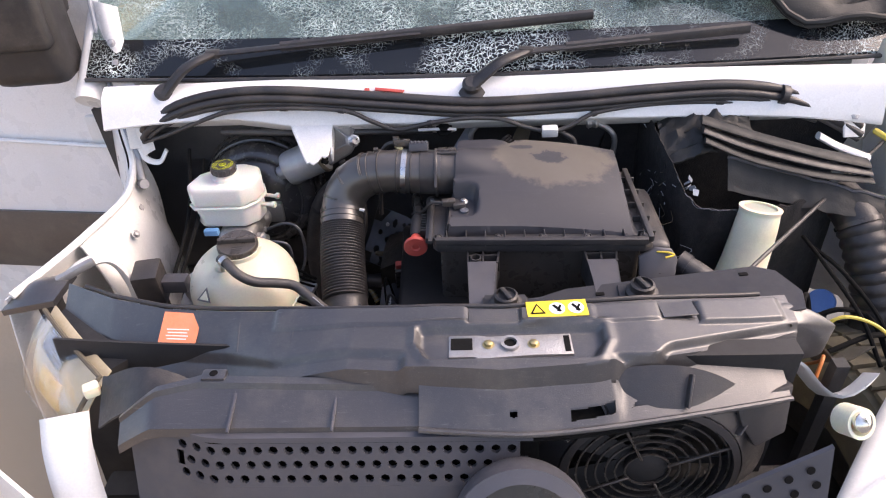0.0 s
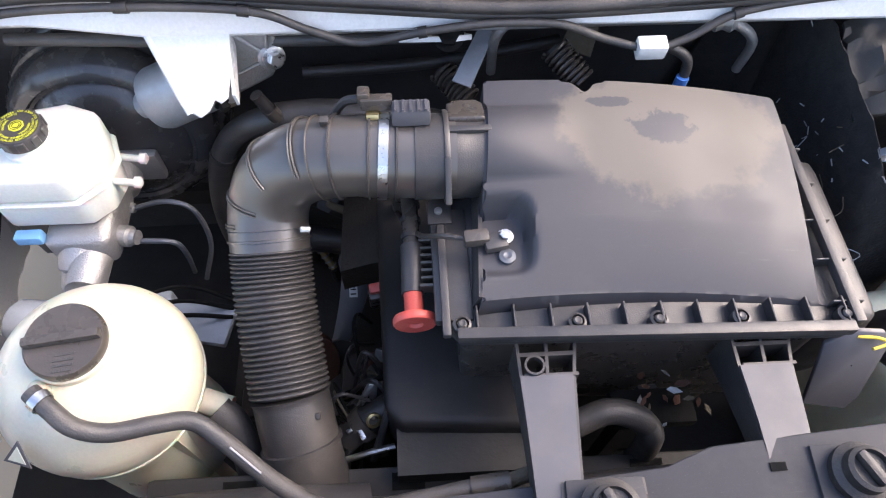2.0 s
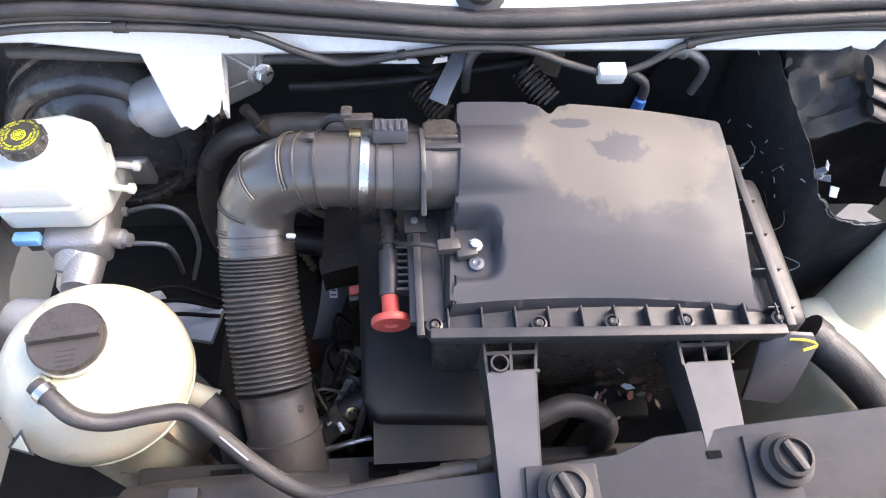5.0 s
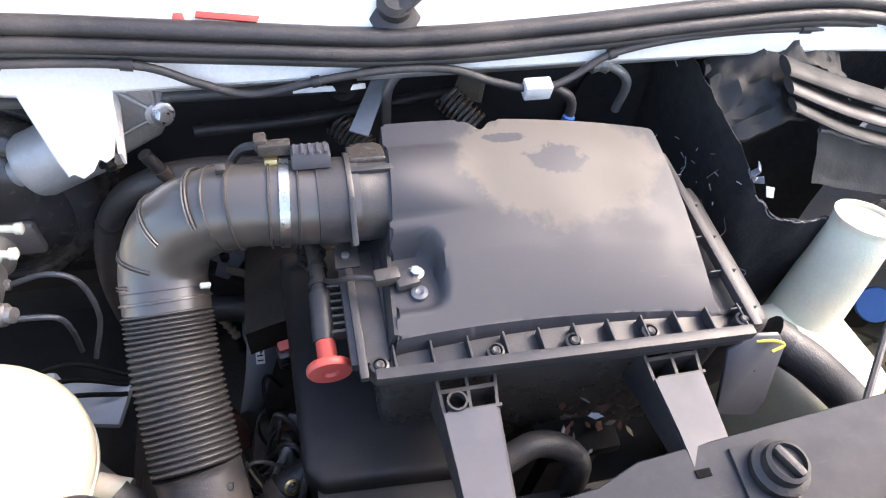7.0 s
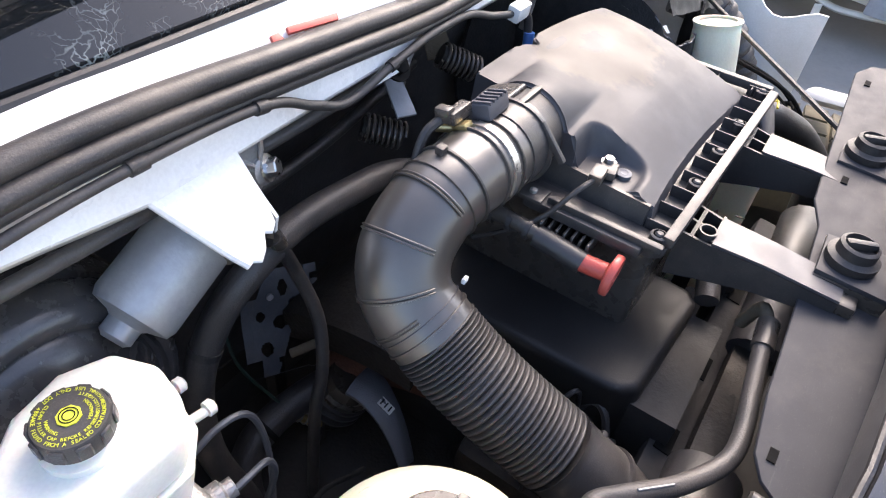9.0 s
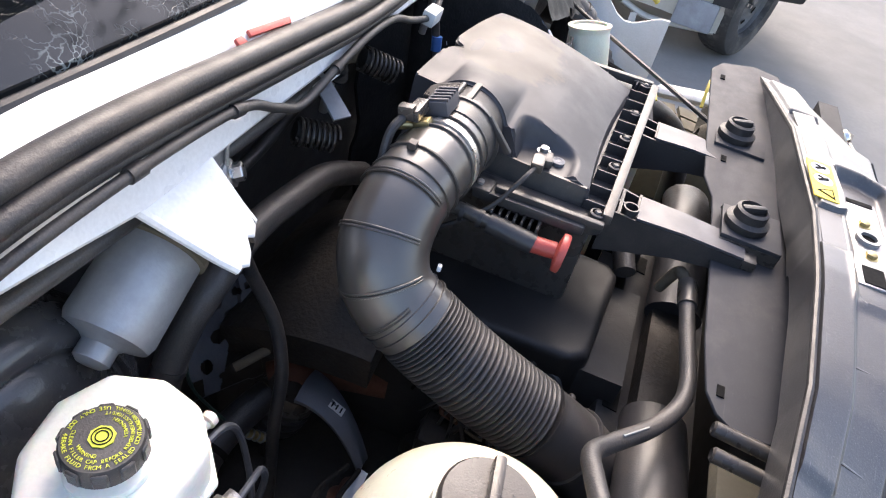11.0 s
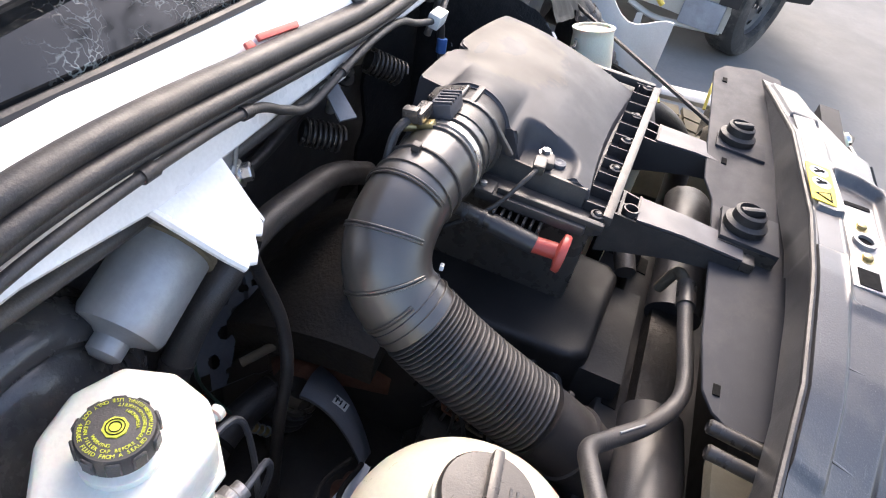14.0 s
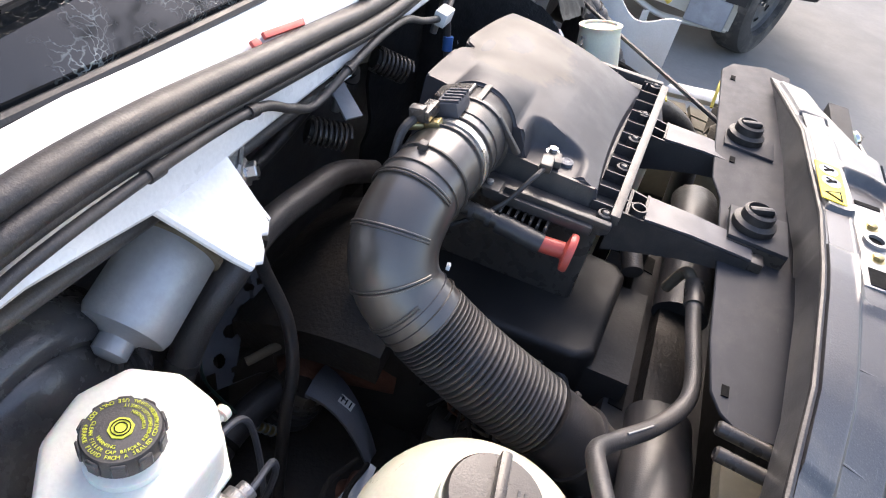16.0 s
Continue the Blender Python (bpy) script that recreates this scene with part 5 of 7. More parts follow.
    # flat air guide plate behind the lip with two rubber mounts
    guide = part("guide_plate", prism([(-0.16, 0.69), (-0.168, 0.745), (-0.153, 0.766), (-0.132, 0.777), (-0.07, 0.784), (0.062, 0.790), (0.165, 0.797), (0.205, 0.811), (0.29, 0.816), (0.50, 0.827), (0.53, 0.812), (0.55, 0.76), (0.54, 0.72)], 0.0, 0.004, Matrix(((1, 0, 0, 0), (0, 1, 0, 0), (0.089, 0, 1, 0.8898), (0, 0, 0, 1))), 0.001, 1), M_GUIDE, p, "satin dark grey guide plate")
    for x, y in ((0.256, 0.790), (-0.127, 0.764), (0.48, 0.808)):
        # no cut: a black bar paints the slot's inner shade
        part("slot", box(0.013, 0.007, 0.0015, at(x, y, 0.8945 + 0.089 * x, 0, -5)), M_INK_SHADE, guide)
    for x, y, z in ((0.106, 0.762, 0.919), (0.317, 0.779, 0.921)):
        k = part("mount_pad", prism([(-0.036, -0.042), (0.036, -0.042), (0.032, 0.026), (-0.032, 0.026)], -0.004, 0.002, at(x, y, z), 0.001), M_GUIDE, p)
        kn = part("mount_knob", lathe([(0.024, 0.0), (0.025, 0.002), (0.025, 0.009), (0.019, 0.012), (0.0185, 0.022), (0.015, 0.024), (0.014, 0.019), (0.0, 0.018)], at(x, y, z + 0.002), 30), M_RUBBER, k, "round black rubber mount")
        part("knob_wing", box(0.008, 0.030, 0.010, at(x, y, z + 0.024, 0, 0, 25), 0.003), M_RUBBER, kn)
        for sd in (-1, 1):
            part("side_web", prism([(-0.042, -0.003), (-0.042, -0.022), (0.026, -0.006), (0.026, -0.003)], -0.0015, 0.0015, Matrix.Translation((x + sd * 0.034, y, z)) @ Matrix(((0, 0, 1, 0), (1, 0, 0, 0), (0, 1, 0, 0), (0, 0, 0, 1)))), M_PLASTIC2, k)
    for x in (-0.188, -0.216):
        part("pin", lathe([(0.007, 0), (0.007, 0.05), (0.005, 0.052), (0.005, 0.03), (0, 0.03)], aim((x, 0.722, 0.893), (0.1, 1, 0)), 14), M_PLASTIC2, p)
    part("foam_strip", box(0.10, 0.045, 0.02, at(-0.235, 0.735, 0.858), 0.003), M_TYREDRY, p, "brown foam strip")
    # support down to the crossmember
    part("lower_wall", sheet(lambda u, v: (lerp(-0.60, 0.50, u), lerp(0.69, 0.64, v) + 0.10 * abs(u - 0.55) ** 2, lerp(0.905, 0.56, v)), 20, 4, 0.004, offset=(0, 1, 0)), M_DARK, p)

    # latch striker
    lt = part("latch_plate", prism([(-0.085, -0.021), (-0.05, -0.021), (-0.045, -0.025), (0.03, -0.020), (0.085, -0.020), (0.085, 0.020), (-0.03, 0.018), (-0.045, 0.021), (-0.085, 0.021)], 0, 0.006, at(0.105, 0.642, 0.948, 0, 0, 1), 0.002), M_ALU, p, "bare aluminium bonnet latch plate")
    # window, hole and slot of the latch are black pieces painting their shade
    part("latch_window", box(0.03, 0.022, 0.001, at(0.038, 0.644, 0.9545)), M_INK_SHADE, lt)
    part("latch_ring", lathe([(0.009, 0), (0.0135, 0), (0.0135, 0.006), (0.009, 0.006), (0.009, 0)], at(0.105, 0.643, 0.9530), 24), M_ALU, lt)
    part("latch_hole", lathe([(0.009, 0), (0.0, 0.0004)], at(0.105, 0.643, 0.9550), 24), M_INK_SHADE, lt)
    for x in (0.075, 0.137):
        part("latch_bolt", bolt((x, 0.643, 0.953), (0, 0, 1), 0.006, 0.006), M_BRASS, lt, "yellow zinc bolt")
    part("latch_slot", box(0.008, 0.03, 0.001, at(0.183, 0.643, 0.9545)), M_INK_SHADE, lt)

    # stickers
    y = part("yellow_sticker", prism([(-0.043, -0.016), (0.043, -0.016), (0.043, 0.016), (-0.043, 0.016)], 0, 0.0012, at(0.174, 0.695, 0.9712, 4, 0, 3)), M_YELLOW, p, "yellow warning sticker with round pictograms")
    m = at(0.174, 0.695, 0.9724, 4, 0, 3)
    part("triangle", prism([(-0.011, -0.009), (0.011, -0.009), (0.0, 0.011)], 0, 0.0005, m @ pose(-0.028, 0, 0)), M_INK_SHADE, y)
    part("triangle_field", prism([(-0.007, -0.007), (0.007, -0.007), (0.0, 0.007)], 0.0005, 0.0009, m @ pose(-0.028, 0, 0)), M_YELLOW, y)
    for x in (0.0, 0.027):
        part("disc", lathe([(0.0115, 0), (0.0115, 0.0005), (0, 0.0005)], m @ pose(x, 0, 0), 28), M_PAPER, y)
        part("mark", box(0.004, 0.016, 0.0005, m @ pose(x, 0, 0.0009, 0, 0, 35)), M_INK_SHADE, y)
        part("mark", box(0.003, 0.013, 0.0005, m @ pose(x + 0.003, 0, 0.0009, 0, 0, -25)), M_INK_SHADE, y)
    om = at(-0.400, 0.732, 0.912, 33, 0, -4)
    o = part("orange_sticker", prism([(-0.031, -0.026), (0.029, -0.026), (0.033, 0.024), (-0.029, 0.026)], 0, 0.0012, om), M_ORANGE, p, "orange notice sticker with faint lines")
    for k in range(4):
        part("print_bar", box(0.036 - 0.005 * (k % 2), 0.0018, 0.0004, om @ pose(-0.002, -0.002 - 0.005 * k, 0.0014)), M_PAPER, o)
    # broken right end
    def end(u, v):
        """Rounded outer end of the cover, drooping where it broke away."""
        a = lerp(-90, 90, v)
        x = 0.505 + 0.085 * u * math.cos(math.radians(a)) ** 0.7 + 0.003
        y = lerp(front(0.515), back(0.515), v)
        return (x, lerp(y, 0.728, 0.35 * u), 0.938 - 0.035 * u * u - 0.004 * math.sin(7 * v))
    part("rounded_end", sheet(end, 12, 16, 0.004), M_PANEL, p, "rounded broken end of the cover")
    part("end_wall", sheet(lambda u, v: tuple(Vector(end(1, u)) - Vector((0.004 * v, 0, 0.05 * v))), 16, 3, 0.004, offset=(-1, 0, 0)), M_PANEL, p)
    def apron(u, v):
        """Sloping apron under the right half; v 0 at its lower lip."""
        x = lerp(-0.02, 0.48, u)
        lip = 0.546 - 0.012 * math.sin(min(1, u * 2.4) * math.pi / 2) + 0.085 * max(0.0, u - 0.25) ** 1.3
        return Vector((x, lerp(lip, front(x) - 0.006, v), lerp(0.896, 0.935, v) - 0.012 * step(0.238, 0.256, x) * v))
    def opening(u, v):
        """The apron's cut-outs: a slot, a trapezium, a triangle and two small holes."""
        s1 = 0.40 < u < 0.52 and abs(v - 0.34 - 0.5 * (u - 0.46)) < 0.13
        s2 = 0.56 < u < 0.68 and 0.36 + 0.4 * (u - 0.62) < v < 0.36 + 0.4 * (u - 0.62) + 0.36 * min(1, (u - 0.56) / 0.06)
        s3 = 0.71 < u < 0.81 and 0.44 + 0.5 * (u - 0.76) < v < 0.44 + 0.5 * (u - 0.76) + 0.5 * (1 - abs(u - 0.76) / 0.05)
        s4 = (u - 0.25) ** 2 / 0.013 ** 2 + (v - 0.42) ** 2 / 0.09 ** 2 < 1 or (u - 0.52) ** 2 / 0.008 ** 2 + (v - 0.9) ** 2 / 0.05 ** 2 < 1
        return s1 or s2 or s3 or s4
    part("apron", sheet(apron, 150, 40, 0.004, skip=opening), M_PANEL, p, "dusty sloping apron with triangular openings", smooth=50)
    part("apron_lip", sweep([apron(i / 30, 0) + Vector((0, -0.002, 0.001)) for i in range(31)], 0.004, 8), M_PANEL, p)
    # added near-black sheet: puts the shade behind the openings into colour
    part("apron_shade_sheet", sheet(lambda u, v: tuple(apron(u, v) + Vector((0, 0.006, -0.022))), 12, 4, 0.004), M_INK_SHADE, p)


lock_panel()


def lower_cover():
    c = thing("air_guide_cover", (-0.2, 0.56, 0.8), "black plastic air guide cover below the lock panel", "cover")

    def f(u, v):
        x = lerp(-0.44, 0.0, u)
        yb = 0.608 + 0.02 * (1 - u) - 0.045 * max(0, 0.25 - u) / 0.25
        z = 0.915 if v > 0.75 else 0.915 - 0.02 * (0.75 - v) / 0.75
        z -= 0.035 * max(0, 0.12 - u) / 0.12
        return (x, lerp(0.552, yb, v), z + 0.008 * (v > 0.75))
    part("shell", sheet(f, 40, 16, 0.004), M_PANEL, c)
    part("front_lip", sheet(lambda u, v: (lerp(-0.44, 0.0, u), 0.552 - 0.004 * v, 0.895 - 0.012 * v - 0.035 * max(0, 0.12 - u) / 0.12), 20, 2, 0.004, offset=(0, 1, 0)), M_PANEL, c)
    for x in (-0.275, -0.135):
        part("ridge", box(0.004, 0.062, 0.005, at(x, 0.572, 0.905, 12), 0.0015), M_GREYPL, c)
    for x in (-0.31, -0.065):
        t = part("tab", box(0.035, 0.02, 0.01, at(x, 0.622, 0.922), 0.004), M_PANEL, c)
        # black disc on the tab paints the dark of its hole
        part("tab_hole", lathe([(0.006, 0), (0, 0.0005)], at(x, 0.622, 0.9275), 16), M_INK_SHADE, t)
    part("end_flap", sheet(lambda u, v: (lerp(-0.36, -0.50, u), 0.585 + 0.055 * v + 0.02 * u, 0.885 + 0.03 * math.sin(math.pi * min(1, u * 0.9 + 0.15)) * (0.4 + 0.6 * v) - 0.05 * u * u * (1 - v)), 16, 8, 0.004), M_RUBBER, c, "dark rounded rubber flap")
    for x in (-0.35, -0.06):
        part("stay", box(0.03, 0.02, 0.34, at(x, 0.59, 0.735)), M_DARK, c)

    g = thing("grille_insert", (-0.1, 0.5, 0.75), "black plastic grille insert with rows of round holes", "grille")
    bm = bmesh.new()
    # perforated plate built as a grid of square cells, each with an octagonal opening
    def place(x, s):
        """s runs down the sloping face."""
        b = 0.03 * max(0.0, -0.30 - x) / 0.1
        return Vector((x, 0.540 - 0.38 * s + b, 0.882 - 0.92 * s))
    cells = 0.0213
    for row in range(3):
        for colm in range(22):
            x = -0.345 + cells * (colm + 0.5 * (row % 2))
            s = 0.014 + 0.0215 * row
            corner = [place(x + cells / 2 * a, s + 0.01075 * b2) for a, b2 in ((-1, -1), (0, -1), (1, -1), (1, 0), (1, 1), (0, 1), (-1, 1), (-1, 0))]
            inner = [place(x + 0.0066 * math.cos(q), s + 0.0066 * math.sin(q)) for q in (math.radians(225 + 45 * k) for k in range(8))]
            deep = [q + Vector((0, 0.006, -0.002)) for q in inner]
            vo, vi, vd = ([bm.verts.new(q) for q in ring] for ring in (corner, inner, deep))
            for k in range(8):
                j = (k + 1) % 8
                bm.faces.new((vo[k], vo[j], vi[j], vi[k]))
                bm.faces.new((vi[k], vi[j], vd[j], vd[k]))
    bmesh.ops.remove_doubles(bm, verts=bm.verts, dist=2e-5)
    part("perforated_plate", bm, M_GREYPL, g, "dark grey plate with round holes", smooth=30)
    # added black sheet, so the holes look onto painted shade
    part("hole_shade_sheet", sheet(lambda u, v: tuple(place(lerp(-0.38, 0.14, u), lerp(0.0, 0.09, v)) + Vector((0, 0.02, -0.006))), 10, 4, 0.004, offset=(0, 1, 0)), M_INK_SHADE, g)
    part("upper_edge", sheet(lambda u, v: tuple(place(lerp(-0.42, 0.13, u), lerp(-0.004, 0.0035, v)) + Vector((0, -0.001, 0.002))), 20, 2, 0.01, offset=(0, 1, 0)), M_GREYPL, g)
    part("lower_edge", sheet(lambda u, v: tuple(place(lerp(-0.3555, 0.10, u), lerp(0.0680, 0.16, v))), 20, 4, 0.006, offset=(0, 1, 0)), M_GREYPL, g)
    part("left_end", sheet(lambda u, v: tuple(place(lerp(-0.43, -0.3555, u), lerp(0.003, 0.16, v))), 8, 4, 0.006, offset=(0, 1, 0)), M_GREYPL, g)
    part("hub", lathe([(0.072, 0.0), (0.088, 0.004), (0.092, 0.02), (0.092, 0.05), (0.074, 0.055), (0.072, 0.0)], aim((0.112, 0.485, 0.785), (0, -0.85, 0.5)), 44), M_GREYPL, g, "round emblem surround")
    part("hub_plate", lathe([(0.072, 0.0), (0.0, 0.002)], aim((0.112, 0.495, 0.785), (0, -0.85, 0.5)), 44), M_PLASTIC2, g)
    part("right_plate", sheet(lambda u, v: (lerp(0.36, 0.50, u), 0.50 + 0.01 * u - 0.03 * v, lerp(0.80, 0.897, u) - 0.08 * v), 10, 4, 0.006, offset=(0, 1, 0)), M_GREYPL, g)
    for k in range(10):
        u, v = 0.15 + 0.17 * (k % 5) + 0.06 * (k // 5), 0.2 + 0.3 * (k // 5)
        q = Vector((lerp(0.36, 0.50, u), 0.50 + 0.01 * u - 0.03 * v - 0.002, lerp(0.80, 0.897, u) - 0.08 * v))
        # holes here are laid-on discs, their depth shade put into black
        part("hole", lathe([(0.0058, 0), (0.0, 0.0006)], aim(q, (0, -0.9, 0.35)), 12), M_INK_SHADE, g)
    part("stay", box(0.9, 0.16, 0.02, at(0.0, 0.56, 0.70)), M_DARK, g)


lower_cover()


def cooling_fan():
    f = thing("cooling_fan", (0.275, 0.53, 0.7), "black electric cooling fan in a wire guard", "fan")
    m = aim((0.300, 0.575, 0.772), (0, -0.995, 0.05))
    part("shroud", lathe([(0.118, -0.03), (0.126, -0.03), (0.130, 0.0), (0.128, 0.012), (0.118, 0.014), (0.118, -0.03)], m, 56), M_PLASTIC, f)
    for r in (0.032, 0.046, 0.06, 0.074, 0.088, 0.102, 0.114):
        part("guard_ring", lathe([(r - 0.0013, 0.004), (r + 0.0013, 0.004), (r + 0.0013, 0.007), (r - 0.0013, 0.007), (r - 0.0013, 0.004)], m, 48), M_PLASTIC2, f)
    for k in range(4):
        part("guard_spoke", box(0.09, 0.004, 0.004, m @ pose(0, 0, 0.01, 0, 0, 90 * k + 25) @ pose(0.073, 0, 0), 0.001, 1), M_PLASTIC2, f)
    part("motor", lathe([(0.03, -0.02), (0.03, 0.002), (0.026, 0.005), (0.0, 0.006)], m, 30), M_DARK, f)
    for k in range(7):
        part("blade", prism([(0.028, -0.012), (0.112, -0.022), (0.116, 0.016), (0.028, 0.012)], -0.001, 0.001, m @ pose(0, 0, -0.012, 0, 0, 360 / 7 * k) @ pose(0, 0, 0, 25)), M_DARK, f)
    part("upper_shroud", sheet(lambda u, v: tuple(m @ Vector(((0.130 + 0.045 * v) * math.cos(math.radians(lerp(-15, 195, u))), (0.130 + 0.045 * v) * math.sin(math.radians(lerp(-15, 195, u))), 0.010 - 0.035 * v))), 40, 3, 0.005, offset=(0, 0.5, -0.8)), M_PLASTIC, f)
    for a in (35, 75, 120, 150):
        part("shroud_rib", box(0.045, 0.004, 0.012, m @ pose(0, 0, 0, 0, 0, a) @ pose(0.152, 0, -0.004, 0, 38, 0), 0.001, 1), M_PLASTIC, f)
    part("core", box(0.6, 0.03, 0.4, at(0.2, 0.645, 0.74)), M_DARK, f)
    part("stub", prism([(0.0, 0.0), (0.085, 0.012), (0.075, -0.06), (0.03, -0.075), (0.01, -0.04)], -0.02, 0.0, at(0.405, 0.585, 0.895, 70, 0, 12), 0.004), M_PLASTIC, f)


cooling_fan()


def headlight():
    h = thing("headlight", (-0.56, 0.66, 0.8), "yellowed headlight with amber indicator behind clear lens", "headlight")

    def face(u, v, d=0.0):
        top = lerp(Vector((-0.665, 0.815, 0.885)), Vector((-0.505, 0.665, 0.880)), u)
        bot = lerp(Vector((-0.690, 0.72, 0.79)), Vector((-0.555, 0.605, 0.785)), u)
        p = lerp(top, bot, v)
        bulge = 0.030 * math.sin(math.pi * v * 0.9 + 0.2) * (0.6 + 0.4 * math.sin(math.pi * u))
        return p + Vector((-0.65, -0.75, 0.15)) * (bulge + d)
    part("lens", sheet(lambda u, v: face(u, v), 16, 20, 0.003, offset=(0.6, 0.7, 0)), M_LENS, h, "clear scratched lens")
    part("reflector", sheet(lambda u, v: face(u, v, -0.016), 16, 16, 0.003, offset=(0.6, 0.7, 0)), M_GOLD, h, "golden yellowed reflector")
    for k in range(14):
        part("flute", sweep([face(0.30 + 0.36 * j / 6, 0.42 + 0.025 * k, -0.014) for j in range(7)], 0.0022, 6), M_AMBER, h)
    for k in range(8):
        part("flute", sweep([face(0.15 + 0.4 * j / 5, 0.10 + 0.03 * k, -0.014) for j in range(6)], 0.002, 6), M_CHROME, h)
    part("rim", sweep([face(i / 12, 0.0) for i in range(13)] + [face(1, j / 12) for j in range(1, 13)], 0.004, 8), M_FOAM, h, "grey-brown rubber rim")
    part("tab", box(0.022, 0.02, 0.018, at(-0.515, 0.645, 0.872, 0, 0, 30), 0.004), M_CREAM, h)
    part("housing", sheet(lambda u, v: face(lerp(0.05, 0.95, u), lerp(0.05, 0.95, v), -0.022), 8, 8, 0.05, offset=(0.6, 0.7, 0)), M_DARK, h)
    part("bulb", lathe([(0.0, -0.012), (0.012, -0.006), (0.014, 0.006), (0.0, 0.016)], at(*face(0.9, 0.95, -0.02)), 16), M_AMBER, h, "amber side lamp")


headlight()


# ---------------------------------------------------------------- engine
def engine():
    e = thing("engine_cover", (0.02, 0.98, 0.4), "black moulded engine cover under the intake duct", "engine cover")
    bm = prism([(-0.082, 0.895), (-0.066, 0.875), (0.085, 0.866), (0.105, 0.88), (0.11, 1.17), (-0.09, 1.17)], 0.70, 0.803, None, 0.022, 4)
    part("cover", bm, M_COVER, e)
    part("front_step", prism([(-0.075, 0.885), (0.02, 0.862), (0.03, 0.90), (-0.07, 0.92)], 0.60, 0.775, None, 0.02, 3), M_COVER, e)
    part("rear_hump", sheet(lambda u, v: (lerp(-0.14, 0.16, u), lerp(1.10, 1.30, v), 0.735 + 0.06 * math.sin(math.pi * u) * math.sin(math.pi * (0.25 + 0.6 * v)) - 0.05 * v * v), 16, 12, 0.05), M_ENGINE, e)
    part("support", box(0.16, 0.34, 0.44, at(0.01, 1.0, 0.56)), M_DARK, e)

    b = thing("engine_block", (-0.08, 1.1, 0.37), "grimy dark metal engine block deep in the bay", "engine")
    part("block", box(0.5, 0.34, 0.14, at(-0.08, 1.12, 0.44), 0.02), M_ENGINE, b)
    part("rusty_pipe", sweep(smooth_path([(-0.12, 1.24, 0.585), (-0.075, 1.18, 0.60), (-0.05, 1.10, 0.60)], 8), 0.028, 16), M_RUST, b, "rust-brown exhaust pipe")
    part("thin_pipe", sweep(smooth_path([(-0.17, 1.26, 0.66), (-0.121, 1.219, 0.68), (-0.07, 1.16, 0.685), (-0.04, 1.113, 0.675)], 8), 0.006, 10), M_FOAM, b)
    for k in range(5):
        part("casting", box(0.05, 0.05, 0.03, at(-0.28 + 0.06 * k, 1.0 + 0.02 * (k % 2), 0.53 + 0.008 * k, 5 * k, 8, 20 * k), 0.008), M_ENGINE, b)

    o = thing("oil_filler", (-0.12, 1.12, 0.6), "black oil filler housing with a lever tab", "oil filler")
    m = aim((-0.122, 1.215, 0.57), (0.15, -0.35, 0.9))
    part("housing", lathe([(0.036, -0.08), (0.036, 0.0), (0.040, 0.004), (0.040, 0.012), (0.036, 0.016), (0.036, 0.026), (0.032, 0.034), (0.0, 0.040)], m, 32), M_PLASTIC2, o)
    for k in range(3):
        part("ridge", lathe([(0.036, 0), (0.0425, 0.002), (0.0425, 0.006), (0.036, 0.008)], m @ pose(0, 0, -0.005 - 0.016 * k), 32), M_PLASTIC, o)
    lv = part("lever", sheet(lambda u, v: (-0.128 - 0.032 * u * u + lerp(-0.027, 0.027, v) * (1 - 0.5 * u), 1.185 - 0.105 * u, 0.625 - 0.065 * u * u + 0.008 * math.sin(math.pi * v)), 14, 6, 0.006), M_LEVER, o, "curved slate-grey lever")
    part("label", box(0.012, 0.022, 0.0012, at(-0.136, 1.135, 0.6175, 27), 0.0), M_PAPER, lv, "tiny white label")
    for k in range(3):
        part("print_bar", box(0.008, 0.002, 0.0005, at(-0.136, 1.129 + 0.006 * k, 0.6185 + 0.003 * (k - 1), 27)), M_INK_SHADE, lv)
    part("red_tab", box(0.018, 0.012, 0.018, at(-0.090, 1.047, 0.785, 20, 0, 10), 0.003), M_RED, o, "small red locking tab")
    part("tab_stem", box(0.02, 0.016, 0.06, at(-0.092, 1.052, 0.75, 15, 0, 10), 0.004), M_PLASTIC2, o)
    part("pulley", lathe([(0.03, 0), (0.055, 0.004), (0.05, 0.014), (0.055, 0.024), (0.05, 0.034), (0.03, 0.038)], aim((-0.225, 1.06, 0.53), (0.5, -0.5, 0.6)), 32), M_RUST, o)

    d = thing("oil_dipstick", (-0.05, 1.0, 0.8), "red dipstick handle in a black guide tube", "dipstick")
    h = part("handle", lathe([(0.0065, 0), (0.010, 0.001), (0.0205, 0.003), (0.0215, 0.005), (0.0215, 0.009), (0.020, 0.011), (0.008, 0.011), (0.006, 0.008), (0.0, 0.008)], aim((-0.0450, 0.953, 0.905), (0.02, -0.99, -0.06)), 30), M_RED, d, "red plastic pull handle")
    part("stem", sweep([(-0.045, 0.952, 0.905), (-0.046, 0.980, 0.9035)], 0.0095, 16), M_RED, h)
    part("tube", sweep(smooth_path([(-0.046, 0.978, 0.903), (-0.045, 1.03, 0.910), (-0.047, 1.085, 0.912), (-0.055, 1.13, 0.89), (-0.06, 1.15, 0.80)], 8), 0.0085, 14), M_PLASTIC2, d)
    part("sleeve", sweep([(-0.046, 0.976, 0.903), (-0.0455, 1.028, 0.909)], 0.0115, 16), M_PLASTIC, d)
    part("slotted_clip", box(0.030, 0.052, 0.003, at(-0.024, 1.004, 0.905, 4), 0.001), M_INK_SHADE, d)
    for y in (0.978, 1.030):
        part("clip_edge", box(0.030, 0.0035, 0.016, at(-0.024, y, 0.911), 0.001, 1), M_PLASTIC2, d)
